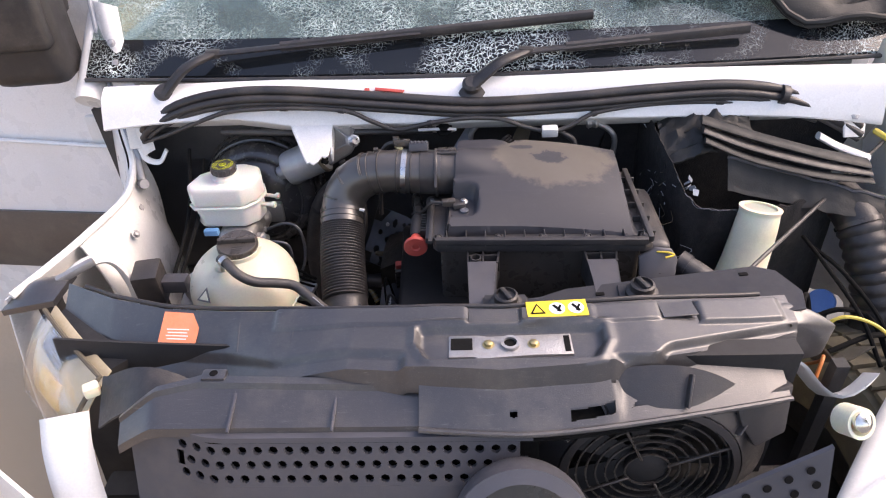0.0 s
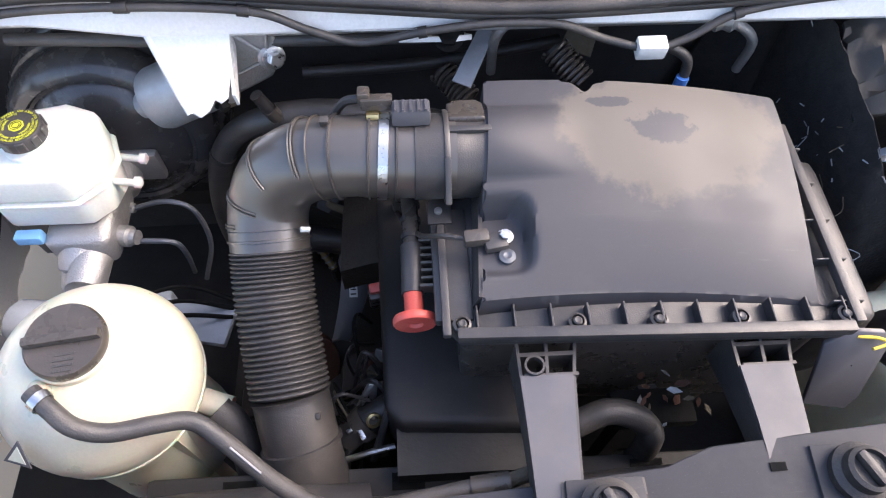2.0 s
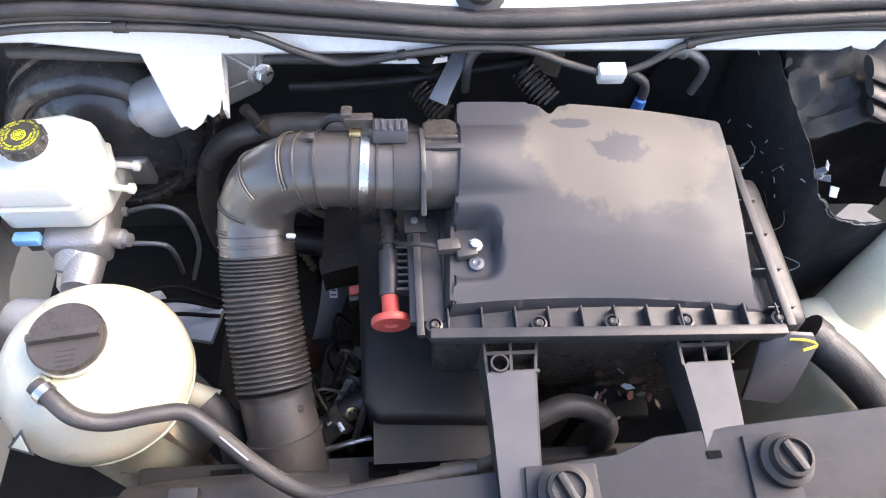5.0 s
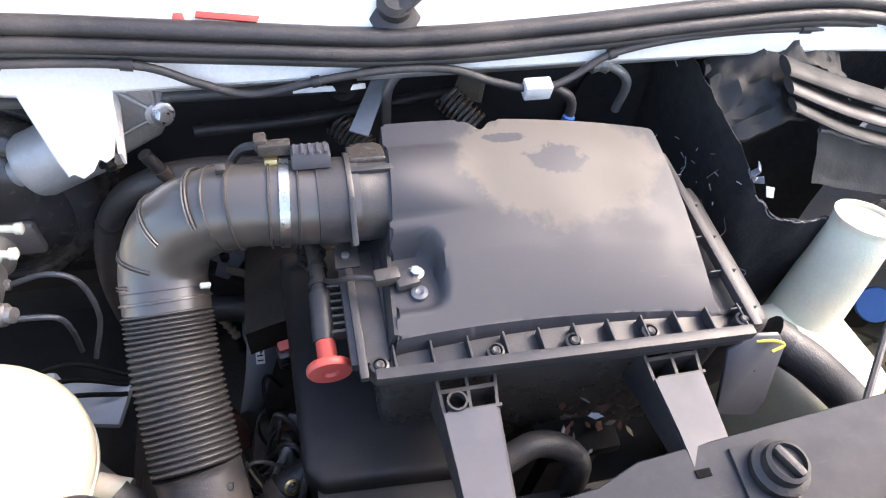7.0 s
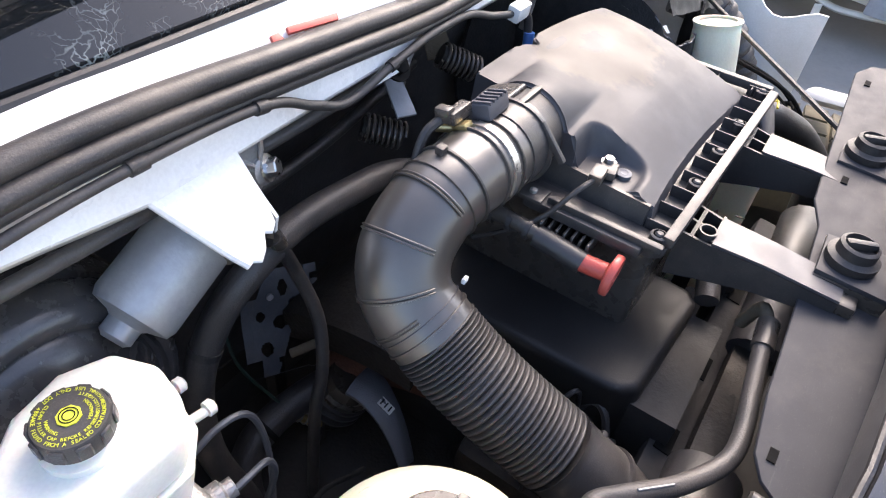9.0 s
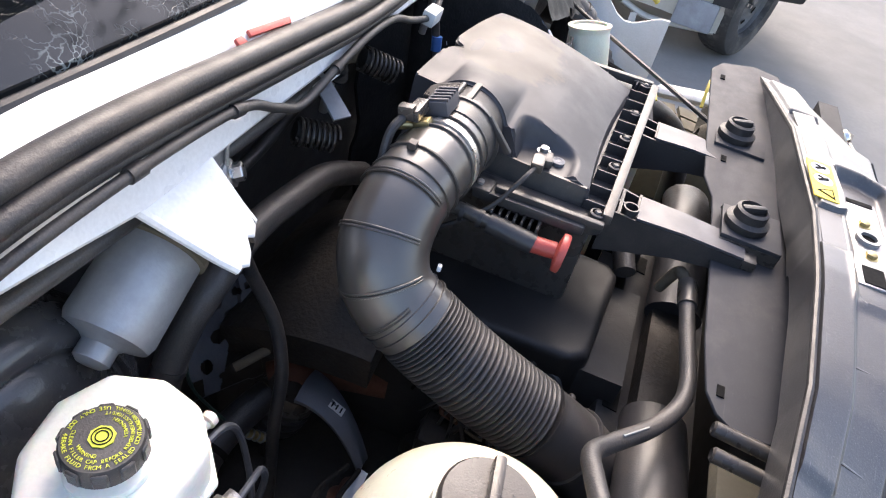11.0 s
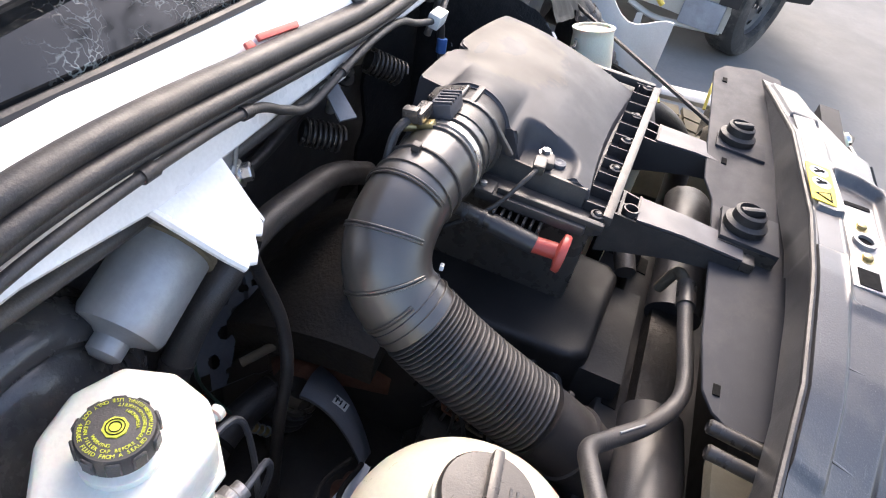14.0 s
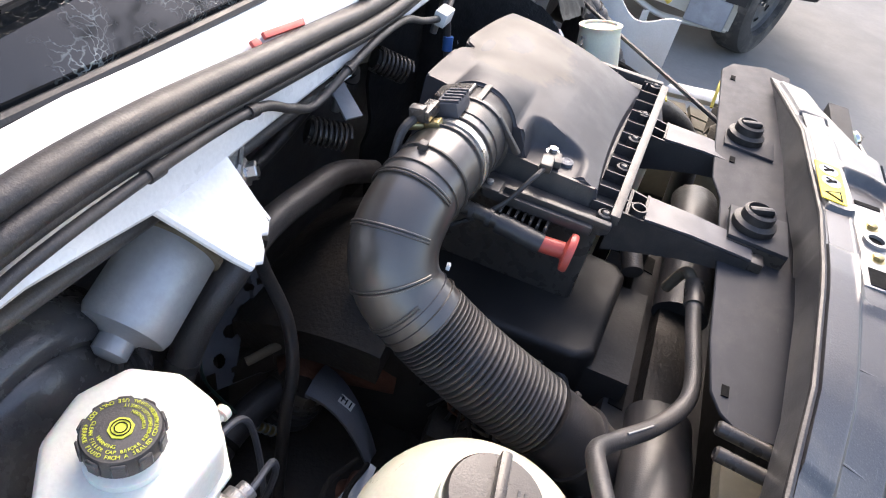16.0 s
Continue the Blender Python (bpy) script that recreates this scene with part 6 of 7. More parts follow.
    for k in range(5):
        part("clip_rib", box(0.026, 0.0028, 0.014, at(-0.024, 0.987 + 0.0085 * k, 0.911), 0.0006, 1), M_PLASTIC2, d)
    part("clip_rail", box(0.004, 0.055, 0.016, at(-0.009, 1.004, 0.911), 0.001, 1), M_PLASTIC2, d)
    for k in range(3):
        part("tube_ring", sweep([(-0.0455, 1.035 + 0.02 * k, 0.9103), (-0.0455, 1.040 + 0.02 * k, 0.9106)], 0.0105, 14), M_PLASTIC, d)

    p = thing("perforated_bracket", (-0.15, 1.3, 0.6), "thin dark steel bracket with punched holes", "bracket")
    pm = at(-0.144, 1.30, 0.677, 62, 10, -25)

    def punched(u, v):
        """Holes and the stepped outline of the pressing."""
        x, y = lerp(-0.05, 0.05, u), lerp(-0.075, 0.065, v)
        if y < -0.02 and x > 0.012 - 0.4 * (y + 0.02) * -1 or y < -0.05 and x < -0.03 or y > 0.03 and x < -0.03 + 0.5 * (y - 0.03):
            return True
        if x > 0.04 and (int(y * 90) % 2 == 0):
            return True
        return any((x - a) ** 2 / rx ** 2 + (y - c) ** 2 / ry ** 2 < 1 for a, c, rx, ry in ((-0.022, -0.038, 0.008, 0.010), (0.0, -0.006, 0.010, 0.010), (-0.026, 0.006, 0.006, 0.008), (0.022, 0.018, 0.011, 0.007), (0.005, 0.040, 0.006, 0.012), (0.03, 0.045, 0.006, 0.006), (-0.004, -0.056, 0.005, 0.005)))
    plate = part("plate", sheet(lambda u, v: tuple(pm @ Vector((lerp(-0.05, 0.05, u), lerp(-0.075, 0.065, v), 0.006 * (lerp(-0.05, 0.05, u) > 0.032) + 0.002 * math.sin(9 * v)))), 60, 84, 0.002, skip=punched), M_DARKSTEEL, p)
    part("rivet", lathe([(0.005, 0), (0.004, 0.002), (0, 0.0025)], pm @ pose(-0.012, 0.03, 0.002), 12), M_ALU, plate)
    part("stay", box(0.02, 0.02, 0.26, at(-0.145, 1.325, 0.49)), M_DARK, p)

    vh = thing("vent_hose", (-0.24, 1.17, 0.45), "thin black vent hose bent down from the bracket", "hose")
    vp = smooth_path([(-0.215, 1.225, 0.93), (-0.185, 1.225, 0.85), (-0.180, 1.20, 0.785), (-0.198, 1.18, 0.73), (-0.222, 1.174, 0.664), (-0.24, 1.17, 0.5), (-0.24, 1.17, 0.45)], 10)
    part("rubber", sweep(vp, 0.0075, 14), M_RUBBER, vh)
    part("clip", sweep(vp[3:6], 0.0092, 14), M_PLASTIC2, vh)
    hh = thing("heater_hose", (-0.30, 1.2, 0.45), "thick black heater hose with a tape band", "hose")
    hp = smooth_path([(-0.31, 1.17, 0.42), (-0.308, 1.20, 0.50), (-0.29, 1.235, 0.545), (-0.26, 1.25, 0.57), (-0.225, 1.25, 0.582), (-0.19, 1.245, 0.586), (-0.15, 1.235, 0.588), (-0.11, 1.22, 0.588)], 10)
    part("rubber", sweep(hp, 0.021, 16), M_RUBBER, hh)
    part("tape_band", sweep(hp[36:39], 0.023, 16), M_INK_SHADE, hh)
    part("end_clamp", sweep(hp[62:64], 0.0235, 16), M_ENGINE, hh)
    hose("return_hose", [(0.10, 0.86, 0.80), (0.15, 0.875, 0.815), (0.19, 0.865, 0.80), (0.20, 0.85, 0.74), (0.2, 0.85, 0.4)], 0.014, M_HOSE, "curved black hose beneath the air filter")
    dh = thing("drain_hose", (0.57, 0.78, 0.37), "wide black hose beside the air filter", "hose")
    dp = smooth_path([(0.42, 0.93, 0.87), (0.47, 0.89, 0.85), (0.53, 0.84, 0.80), (0.56, 0.80, 0.72), (0.57, 0.78, 0.5), (0.57, 0.78, 0.37)], 10)
    part("rubber", sweep(dp, 0.022, 16), M_HOSE, dh)
    part("end_collar", sweep(dp[0:4], 0.0245, 16), M_RUBBER, dh)
    hose("green_pipe", [(-0.262, 1.25, 0.79), (-0.250, 1.26, 0.73), (-0.235, 1.262, 0.68), (-0.205, 1.25, 0.60)], 0.002, mat("green_pipe", (0.012, 0.04, 0.032), 0.5), "thin green plastic pipe", "pipe", 8)
    s = thing("glow_sensor", (-0.17, 1.10, 0.6), "threaded brass sensor on the engine", "sensor")
    part("rod", sweep([(-0.175, 1.105, 0.675), (-0.155, 1.085, 0.645)], 0.006, 10), M_BRASS, s)
    for k in range(4):
        part("thread", sweep([(-0.173 + 0.005 * k, 1.103 - 0.005 * k, 0.672 - 0.0075 * k), (-0.172 + 0.005 * k, 1.102 - 0.005 * k, 0.6705 - 0.0075 * k)], 0.008, 10), M_ALU, s)
    part("stem", sweep([(-0.155, 1.085, 0.645), (-0.15, 1.08, 0.45)], 0.007, 8), M_ENGINE, s)
    s.location += Vector((-0.02, 0.13, -0.10))
    bh = thing("bay_hose", (-0.27, 1.17, 0.37), "thick dusty hose looping behind the intake duct", "hose")
    bp = smooth_path([(0.10, 1.235, 0.80), (0.0, 1.238, 0.855), (-0.08, 1.238, 0.875), (-0.16, 1.238, 0.885), (-0.225, 1.235, 0.875), (-0.272, 1.245, 0.83), (-0.305, 1.25, 0.755), (-0.318, 1.24, 0.66), (-0.305, 1.22, 0.56), (-0.27, 1.19, 0.37)], 10)
    part("rubber", sweep(bp, 0.0160, 16), M_HOSE, bh)
    part("tape_band", sweep(bp[54:56], 0.0172, 16), M_RUBBER, bh)
    # connectors and thin wires in the gap
    w = thing("sensor_lead", (-0.11, 0.87, 0.80), "black sensor plug with thin leads", "cable")
    part("plug", sweep(smooth_path([(-0.128, 0.868, 0.785), (-0.10, 0.885, 0.80), (-0.062, 0.905, 0.805)], 6), 0.017, 16), M_RUBBER, w)
    part("plug_collar", sweep([(-0.112, 0.878, 0.794), (-0.100, 0.885, 0.80)], 0.021, 16), M_PLASTIC2, w)
    part("clip", box(0.006, 0.02, 0.004, at(-0.108, 0.868, 0.812, 0, -10, 30), 0.001), M_STEEL, w)
    part("clip", box(0.012, 0.005, 0.005, at(-0.118, 0.872, 0.81, 0, -10, 30), 0.001), M_STEEL, w)
    for k in range(4):
        part("lead", sweep(smooth_path([(-0.12, 0.875 + 0.004 * k, 0.806), (-0.14, 0.90 + 0.01 * k, 0.79 + 0.005 * k), (-0.13, 0.93, 0.77 - 0.01 * k), (-0.10, 0.95 + 0.01 * k, 0.72)], 8), 0.002, 6), (M_INK_SHADE, M_INK_SHADE, M_FOAM, M_INK_SHADE)[k], w)
    w.location += Vector((-0.005, 0.022, -0.075))
    part("silver_pipe", sweep(smooth_path([(-0.13, 0.845, 0.78), (-0.10, 0.85, 0.79), (-0.07, 0.856, 0.79)], 6), 0.004, 8), M_STEEL, w)


engine()


def gap_wiring():
    """Leads and small pipes in the gap between the duct and the filter."""
    g = thing("engine_wiring", (-0.10, 1.0, 0.5), "tangle of dusty leads and small pipes on the engine", "wiring")
    rnd = random.Random(21)
    for k in range(16):
        x, y, z = rnd.uniform(-0.125, -0.09), rnd.uniform(0.90, 1.02), rnd.uniform(0.64, 0.75)
        d = Vector((rnd.uniform(-0.03, 0.03), rnd.uniform(-0.045, 0.045), rnd.uniform(-0.05, 0.03)))
        p = Vector((x, y, z))
        bend = Vector((rnd.uniform(-0.02, 0.02), rnd.uniform(-0.02, 0.02), rnd.uniform(0.0, 0.03)))
        part("lead", sweep(smooth_path([p - d - Vector((0, 0, 0.05)), p - d * 0.3 + bend, p + d * 0.4 + bend, p + d - Vector((0, 0, 0.06))], 6), rnd.choice((0.0022, 0.003, 0.0045)), 8), (M_RUBBER, M_HOSE, M_INK_SHADE, M_FOAM, M_ZINC, M_RUBBER, M_HOSE)[k % 7], g)
    for k in range(6):
        c = (-0.135 + 0.009 * k, 0.90 + 0.022 * k, 0.655 + 0.006 * (k % 3))
        part("connector", box(0.018, 0.024, 0.016, at(*c, 12 * k, 8, 31 * k), 0.003), (M_PLASTIC, M_GREYPL, M_DARKSTEEL)[k % 3], g)
    part("clip", lathe([(0.006, 0), (0.009, 0.001), (0.009, 0.004), (0.006, 0.005), (0.006, 0)], aim((-0.098, 0.902, 0.742), (0.3, -0.6, 0.7)), 16), M_BRASS, g, "small yellow zinc ring")
    part("bracket", prism([(-0.02, -0.03), (0.02, -0.03), (0.014, 0.03), (-0.014, 0.03)], 0, 0.003, at(-0.10, 0.99, 0.65, 30, 10, 20), 0.001), M_RUST, g)
    part("base", box(0.07, 0.15, 0.14, at(-0.115, 0.955, 0.575), 0.02), M_ENGINE, g)


gap_wiring()


# ---------------------------------------------------------------- right side of the bay
def torn_side():
    l = thing("torn_liner", (0.6, 1.2, 0.5), "torn black felt liner hanging in tatters", "liner")

    def wavy(x0, x1, y, z0, z1, s, lean=0.0):
        def f(u, v):
            x = lerp(x0, x1, u)
            top = z1 + 0.025 * math.sin(11 * u + s) + 0.018 * noise.noise((u * 9, s, 0))
            return (x + 0.02 * math.sin(5 * v + s), y + lean * v + 0.03 * math.sin(7 * u + s) + 0.02 * noise.noise((u * 5, v * 5, s)), lerp(z0, top, v))
        return f
    plan = smooth_path([(0.425, 1.31, 0), (0.435, 1.20, 0), (0.452, 1.11, 0), (0.49, 1.066, 0), (0.56, 1.057, 0), (0.65, 1.072, 0), (0.73, 1.10, 0), (0.79, 1.13, 0)], 10)
    brim = curve1([0.0, 0.14, 0.28, 0.34, 0.44, 0.50, 0.60, 0.68, 0.80, 1.0], [1.0, 0.985, 0.955, 0.925, 0.893, 0.897, 0.890, 0.885, 0.89, 0.885])

    def rim(u):
        return brim(u) + 0.010 * noise.noise((u * 26, 1.0, 0)) + 0.006 * noise.noise((u * 70, 4.0, 0))

    def shell(u, v):
        """A moulded liner that bends round the filler neck, its upper edge torn open."""
        q = plan[min(int(u * (len(plan) - 1)), len(plan) - 1)]
        wob = 0.010 * noise.noise((u * 9, v * 4, 2)) + 0.004 * noise.noise((u * 30, v * 14, 5))
        return (q.x - 0.4 * wob, q.y - wob - 0.02 * (1 - v), lerp(0.50, rim(u), v))
    part("moulded_sheet", sheet(shell, 70, 30, 0.004, offset=(0.3, 1, 0)), M_FELT, l, "torn moulded black sheet")
    part("rear_sheet", sheet(wavy(0.36, 0.90, 1.33, 0.5, 0.985, 2.3), 36, 16, 0.006, offset=(0, 1, 0)), M_FELT, l)

    def cross(u, v):
        """A stiff folded strip across the opening, hanging down in front."""
        x = lerp(0.555, 0.86, u)
        drop = 0.055 * v * (1 - 0.3 * u) + 0.006 * noise.noise((u * 12, v * 3, 7))
        return (x, lerp(1.135, 1.10, u) - 0.035 * v, lerp(0.965, 0.885, u) - drop)
    part("cross_strip", sheet(cross, 30, 8, 0.005, offset=(0, 0.6, 0.8)), M_TORN, l, "stiff folded black strip")
    part("strip_edge", sweep([Vector(cross(k / 20, 0)) for k in range(21)], 0.0035, 6), M_GREYPL, l, "thin grey upper edge")
    part("upper_flap", sheet(lambda u, v: (lerp(0.44, 0.62, u), lerp(1.14, 1.24, v) + 0.02 * u + 0.008 * noise.noise((u * 8, v * 8, 3)), 0.945 + 0.05 * v + 0.03 * math.sin(2.4 * u) + 0.012 * noise.noise((u * 9, v * 9, 1))), 24, 12, 0.004, skip=lambda u, v: (u - 0.72) ** 2 / 0.06 + (v - 0.2) ** 2 / 0.09 < 1), M_TORN, l)
    # scraps and strands in the torn edge
    rnd = random.Random(7)
    for k in range(7):
        x, y, z = shell(rnd.uniform(0.15, 0.40), rnd.uniform(0.75, 1.0))
        x, y = x - 0.004, y - 0.006
        part("strand", sweep(smooth_path([(x, y, z), (x + rnd.uniform(-0.03, 0.03), y - 0.01, z + rnd.uniform(-0.02, 0.02)), (x + rnd.uniform(-0.03, 0.03), y - 0.02, z - 0.02)], 4), 0.0006, 5), M_GREYBAY if k % 3 else M_FOAM, l)
    for k in range(6):
        part("scrap", prism([(-0.007, -0.004), (0.006, -0.006), (0.009, 0.003), (-0.003, 0.007)], 0, 0.001, at(0.475 + 0.02 * rnd.random(), 1.085 + 0.04 * rnd.random(), 0.900 + 0.03 * rnd.random(), rnd.uniform(0, 90), rnd.uniform(0, 60), rnd.uniform(0, 360))), M_GREYBAY, l)

    part("torn_edge", sweep([Vector(shell(0.30 + 0.32 * k / 40, 1.0)) for k in range(41)], 0.0009, 6), M_LEVER, l, "pale torn edge")
    for k in range(14):
        x, y, z = shell(rnd.uniform(0.04, 0.32), rnd.uniform(0.7, 1.0))
        x, y = x - 0.005, y - 0.006
        part("tear", sweep([(x, y, z), (x + rnd.uniform(-0.008, 0.012), y - 0.003, z - rnd.uniform(0.002, 0.012))], 0.0008, 5), M_GREYBAY, l)
    d = thing("wiper_duct", (0.66, 1.2, 0.95), "bundle of black rubber seals pulled loose", "rubber seal")
    for k in range(3):
        part("seal", sweep(smooth_path([(0.51, 1.19 - 0.02 * k, 1.02 - 0.012 * k), (0.60, 1.17 - 0.02 * k, 0.995 - 0.016 * k), (0.72, 1.15 - 0.02 * k, 0.965 - 0.014 * k), (0.83, 1.14 - 0.015 * k, 0.94 - 0.01 * k)], 8), 0.019 - 0.003 * k, 12, flat=0.32), M_TORN if k != 1 else M_RUBBER, d)

    t = thing("washer_filler", (0.62, 1.04, 0.5), "cream plastic washer filler neck with open top", "filler neck")
    path = smooth_path([(0.596, 1.038, 0.906), (0.592, 1.03, 0.87), (0.580, 1.014, 0.80), (0.562, 0.994, 0.73), (0.55, 0.97, 0.62)], 8)
    part("neck", sweep(path, lambda q: 0.036 + 0.012 * q + (0.002 if q < 0.03 else 0), 28), M_CREAM, t)
    part("mouth", lathe([(0.030, 0), (0.038, 0), (0.039, 0.004), (0.030, 0.005), (0.030, 0)], aim(path[0], path[0] - path[1]), 28), M_CREAM, t)
    # darker disc closes the mouth, painting the shade of its inside
    part("mouth_dark", lathe([(0.030, 0), (0.0, 0.0005)], aim(path[0] + Vector((0, 0, 0.001)), path[0] - path[1]), 24), M_TANK, t)
    part("bottle", box(0.14, 0.16, 0.32, at(0.55, 0.95, 0.62, 0, 4, 8), 0.04, 4), M_CREAM, t, "cream washer bottle")
    part("yellow_tag", sweep(smooth_path([(0.372, 0.905, 0.912), (0.392, 0.902, 0.912), (0.400, 0.897, 0.910), (0.385, 0.893, 0.908)], 6), 0.0017, 8), M_YELPL, t)

    c = thing("blue_filler_cap", (0.79, 1.06, 0.37), "bright blue plastic filler cap", "cap")
    part("disc", lathe([(0.0, 0), (0.026, 0.001), (0.028, 0.005), (0.026, 0.012), (0.0, 0.014)], aim((0.783, 1.051, 0.662), (-0.5, -0.5, 0.7)), 26), M_BLUE, c)
    part("neck", sweep([(0.787, 1.056, 0.655), (0.79, 1.06, 0.55), (0.79, 1.06, 0.37)], 0.018, 16), M_DARK, c)
    ah = thing("air_hose", (0.87, 0.98, 0.37), "ribbed black air hose by the torn wing", "hose")
    ap = smooth_path([(0.80, 1.16, 0.86), (0.82, 1.10, 0.84), (0.84, 1.04, 0.77), (0.86, 1.0, 0.68), (0.87, 0.98, 0.5), (0.87, 0.98, 0.37)], 30)
    part("elbow", sweep(ap[:36], 0.041, 20), M_RUBBER, ah)
    part("ribbed_length", sweep(ap[35:], lambda q: 0.039 + 0.005 * abs(math.sin(50 * q)), 20), M_RUBBER, ah)
    part("collar", sweep(ap[33:37], 0.044, 20), M_PLASTIC2, ah)

    w = thing("front_wheel", (0.78, 0.88, 0.34), "dusty front tyre showing through the torn wing", "wheel")
    part("tyre", lathe([(0.20, -0.10), (0.29, -0.105), (0.325, -0.085), (0.335, -0.05), (0.338, 0.05), (0.325, 0.085), (0.29, 0.105), (0.20, 0.10), (0.20, -0.10)], aim((0.83, 0.83, 0.34), (1, 0.15, 0)), 64), M_TYREDRY, w)
    rot = aim((0.83, 0.83, 0.34), (1, 0.15, 0))
    for k in range(40):
        for s in (-0.055, 0.0, 0.055):
            part("tread_block", box(0.010, 0.044, 0.046, rot @ pose(0, 0, 0, 0, 0, 9 * k) @ pose(0.340, 0, s), 0.0), M_TYREDRY, w)
    part("rim", lathe([(0.0, -0.03), (0.10, -0.03), (0.18, -0.06), (0.20, -0.09), (0.20, 0.09), (0.0, 0.06)], rot, 40), M_RIM, w)

    for k, (mt, pts) in enumerate((
        (M_YWIRE, [(0.62, 0.80, 0.82), (0.66, 0.80, 0.85), (0.72, 0.79, 0.83), (0.76, 0.76, 0.78)]),
        (M_OWIRE, [(0.58, 0.70, 0.80), (0.60, 0.73, 0.83), (0.61, 0.75, 0.80), (0.60, 0.78, 0.76)]),
        (M_INK_SHADE, [(0.68, 0.93, 0.72), (0.74, 0.93, 0.75), (0.80, 0.92, 0.73), (0.82, 0.86, 0.68)]),
        (M_INK_SHADE, [(0.70, 0.86, 0.71), (0.78, 0.88, 0.73), (0.84, 0.90, 0.70), (0.86, 0.92, 0.66)]),
        (M_INK_SHADE, [(0.62, 0.84, 0.76), (0.66, 0.92, 0.79), (0.69, 0.95, 0.75), (0.69, 0.9, 0.69)]))):
        hose("loose_wire", pts, 0.003 if k < 2 else 0.005, mt, ("loose yellow wire", "frayed orange wire", "loose black wire", "loose black wire", "loose black wire")[k] + " over the torn wheel arch", "wire", 8)
    hose("bonnet_cable", [(0.438, 0.80, 0.878), (0.541, 0.90, 0.881), (0.644, 1.00, 0.884), (0.747, 1.10, 0.888), (0.85, 1.20, 0.90), (0.94, 1.27, 0.93)], 0.004, M_HOSE, "thin grey bonnet prop cable", "cable", 8)

    r = thing("broken_lamp_mount", (0.6, 0.68, 0.75), "broken white lamp mount with torn metal", "lamp mount")
    part("arm", sheet(lambda u, v: (lerp(0.50, 0.63, u), 0.655 + 0.03 * v + 0.02 * math.sin(6 * u), 0.86 + 0.02 * math.sin(8 * u) - 0.03 * v), 12, 4, 0.006), M_WHITE, r)
    part("plate", sheet(lambda u, v: (lerp(0.56, 0.68, u), 0.74 + 0.05 * v, 0.83 - 0.05 * v + 0.02 * math.sin(7 * u)), 10, 5, 0.004), M_FOAM, r)
    part("socket", lathe([(0.016, 0), (0.022, 0.004), (0.022, 0.035), (0.017, 0.035), (0.016, 0.0)], aim((0.565, 0.60, 0.845), (0.2, -0.7, 0.5)), 22), M_CREAM, r)
    part("bulb", lathe([(0.0, 0), (0.014, 0.004), (0.014, 0.02), (0.0, 0.03)], aim((0.568, 0.585, 0.86), (0.2, -0.7, 0.5)), 16), M_CHROME, r)
    part("stay", box(0.02, 0.02, 0.5, at(0.60, 0.69, 0.61)), M_DARK, r)


torn_side()


def bonnet_liner():
    """The dark torn sheet that lies over the right of the windscreen."""
    b = thing("torn_cover", (0.8, 1.6, 1.2), "torn black plastic cover lying over the windscreen", "cover")

    def f(u, v):
        x = lerp(0.40, 1.15, u)
        y = lerp(1.335 + 0.05 * (1 - u) + 0.02 * math.sin(9 * u), 1.75, v)
        return (x, y, 1.19 + 0.89 * (y - 1.36) + 0.03 * math.sin(8 * u + 2 * v) + 0.05 * v * u + 0.05 * noise.noise((u * 6, v * 6, 2)))
    part("sheet", sheet(f, 26, 14, 0.008), M_TORN, b)
    part("edge_roll", sweep([Vector(f(i / 20, 0)) + Vector((0, 0, 0.004)) for i in range(21)], 0.007, 8), M_TORN, b)
    part("fold", sheet(lambda u, v: (lerp(0.78, 1.0, u), 1.46 + 0.05 * u + 0.02 * v, 1.26 + 0.12 * v + 0.03 * math.sin(6 * u)), 10, 6, 0.005, offset=(0, 1, 0)), M_TORN, b)


bonnet_liner()


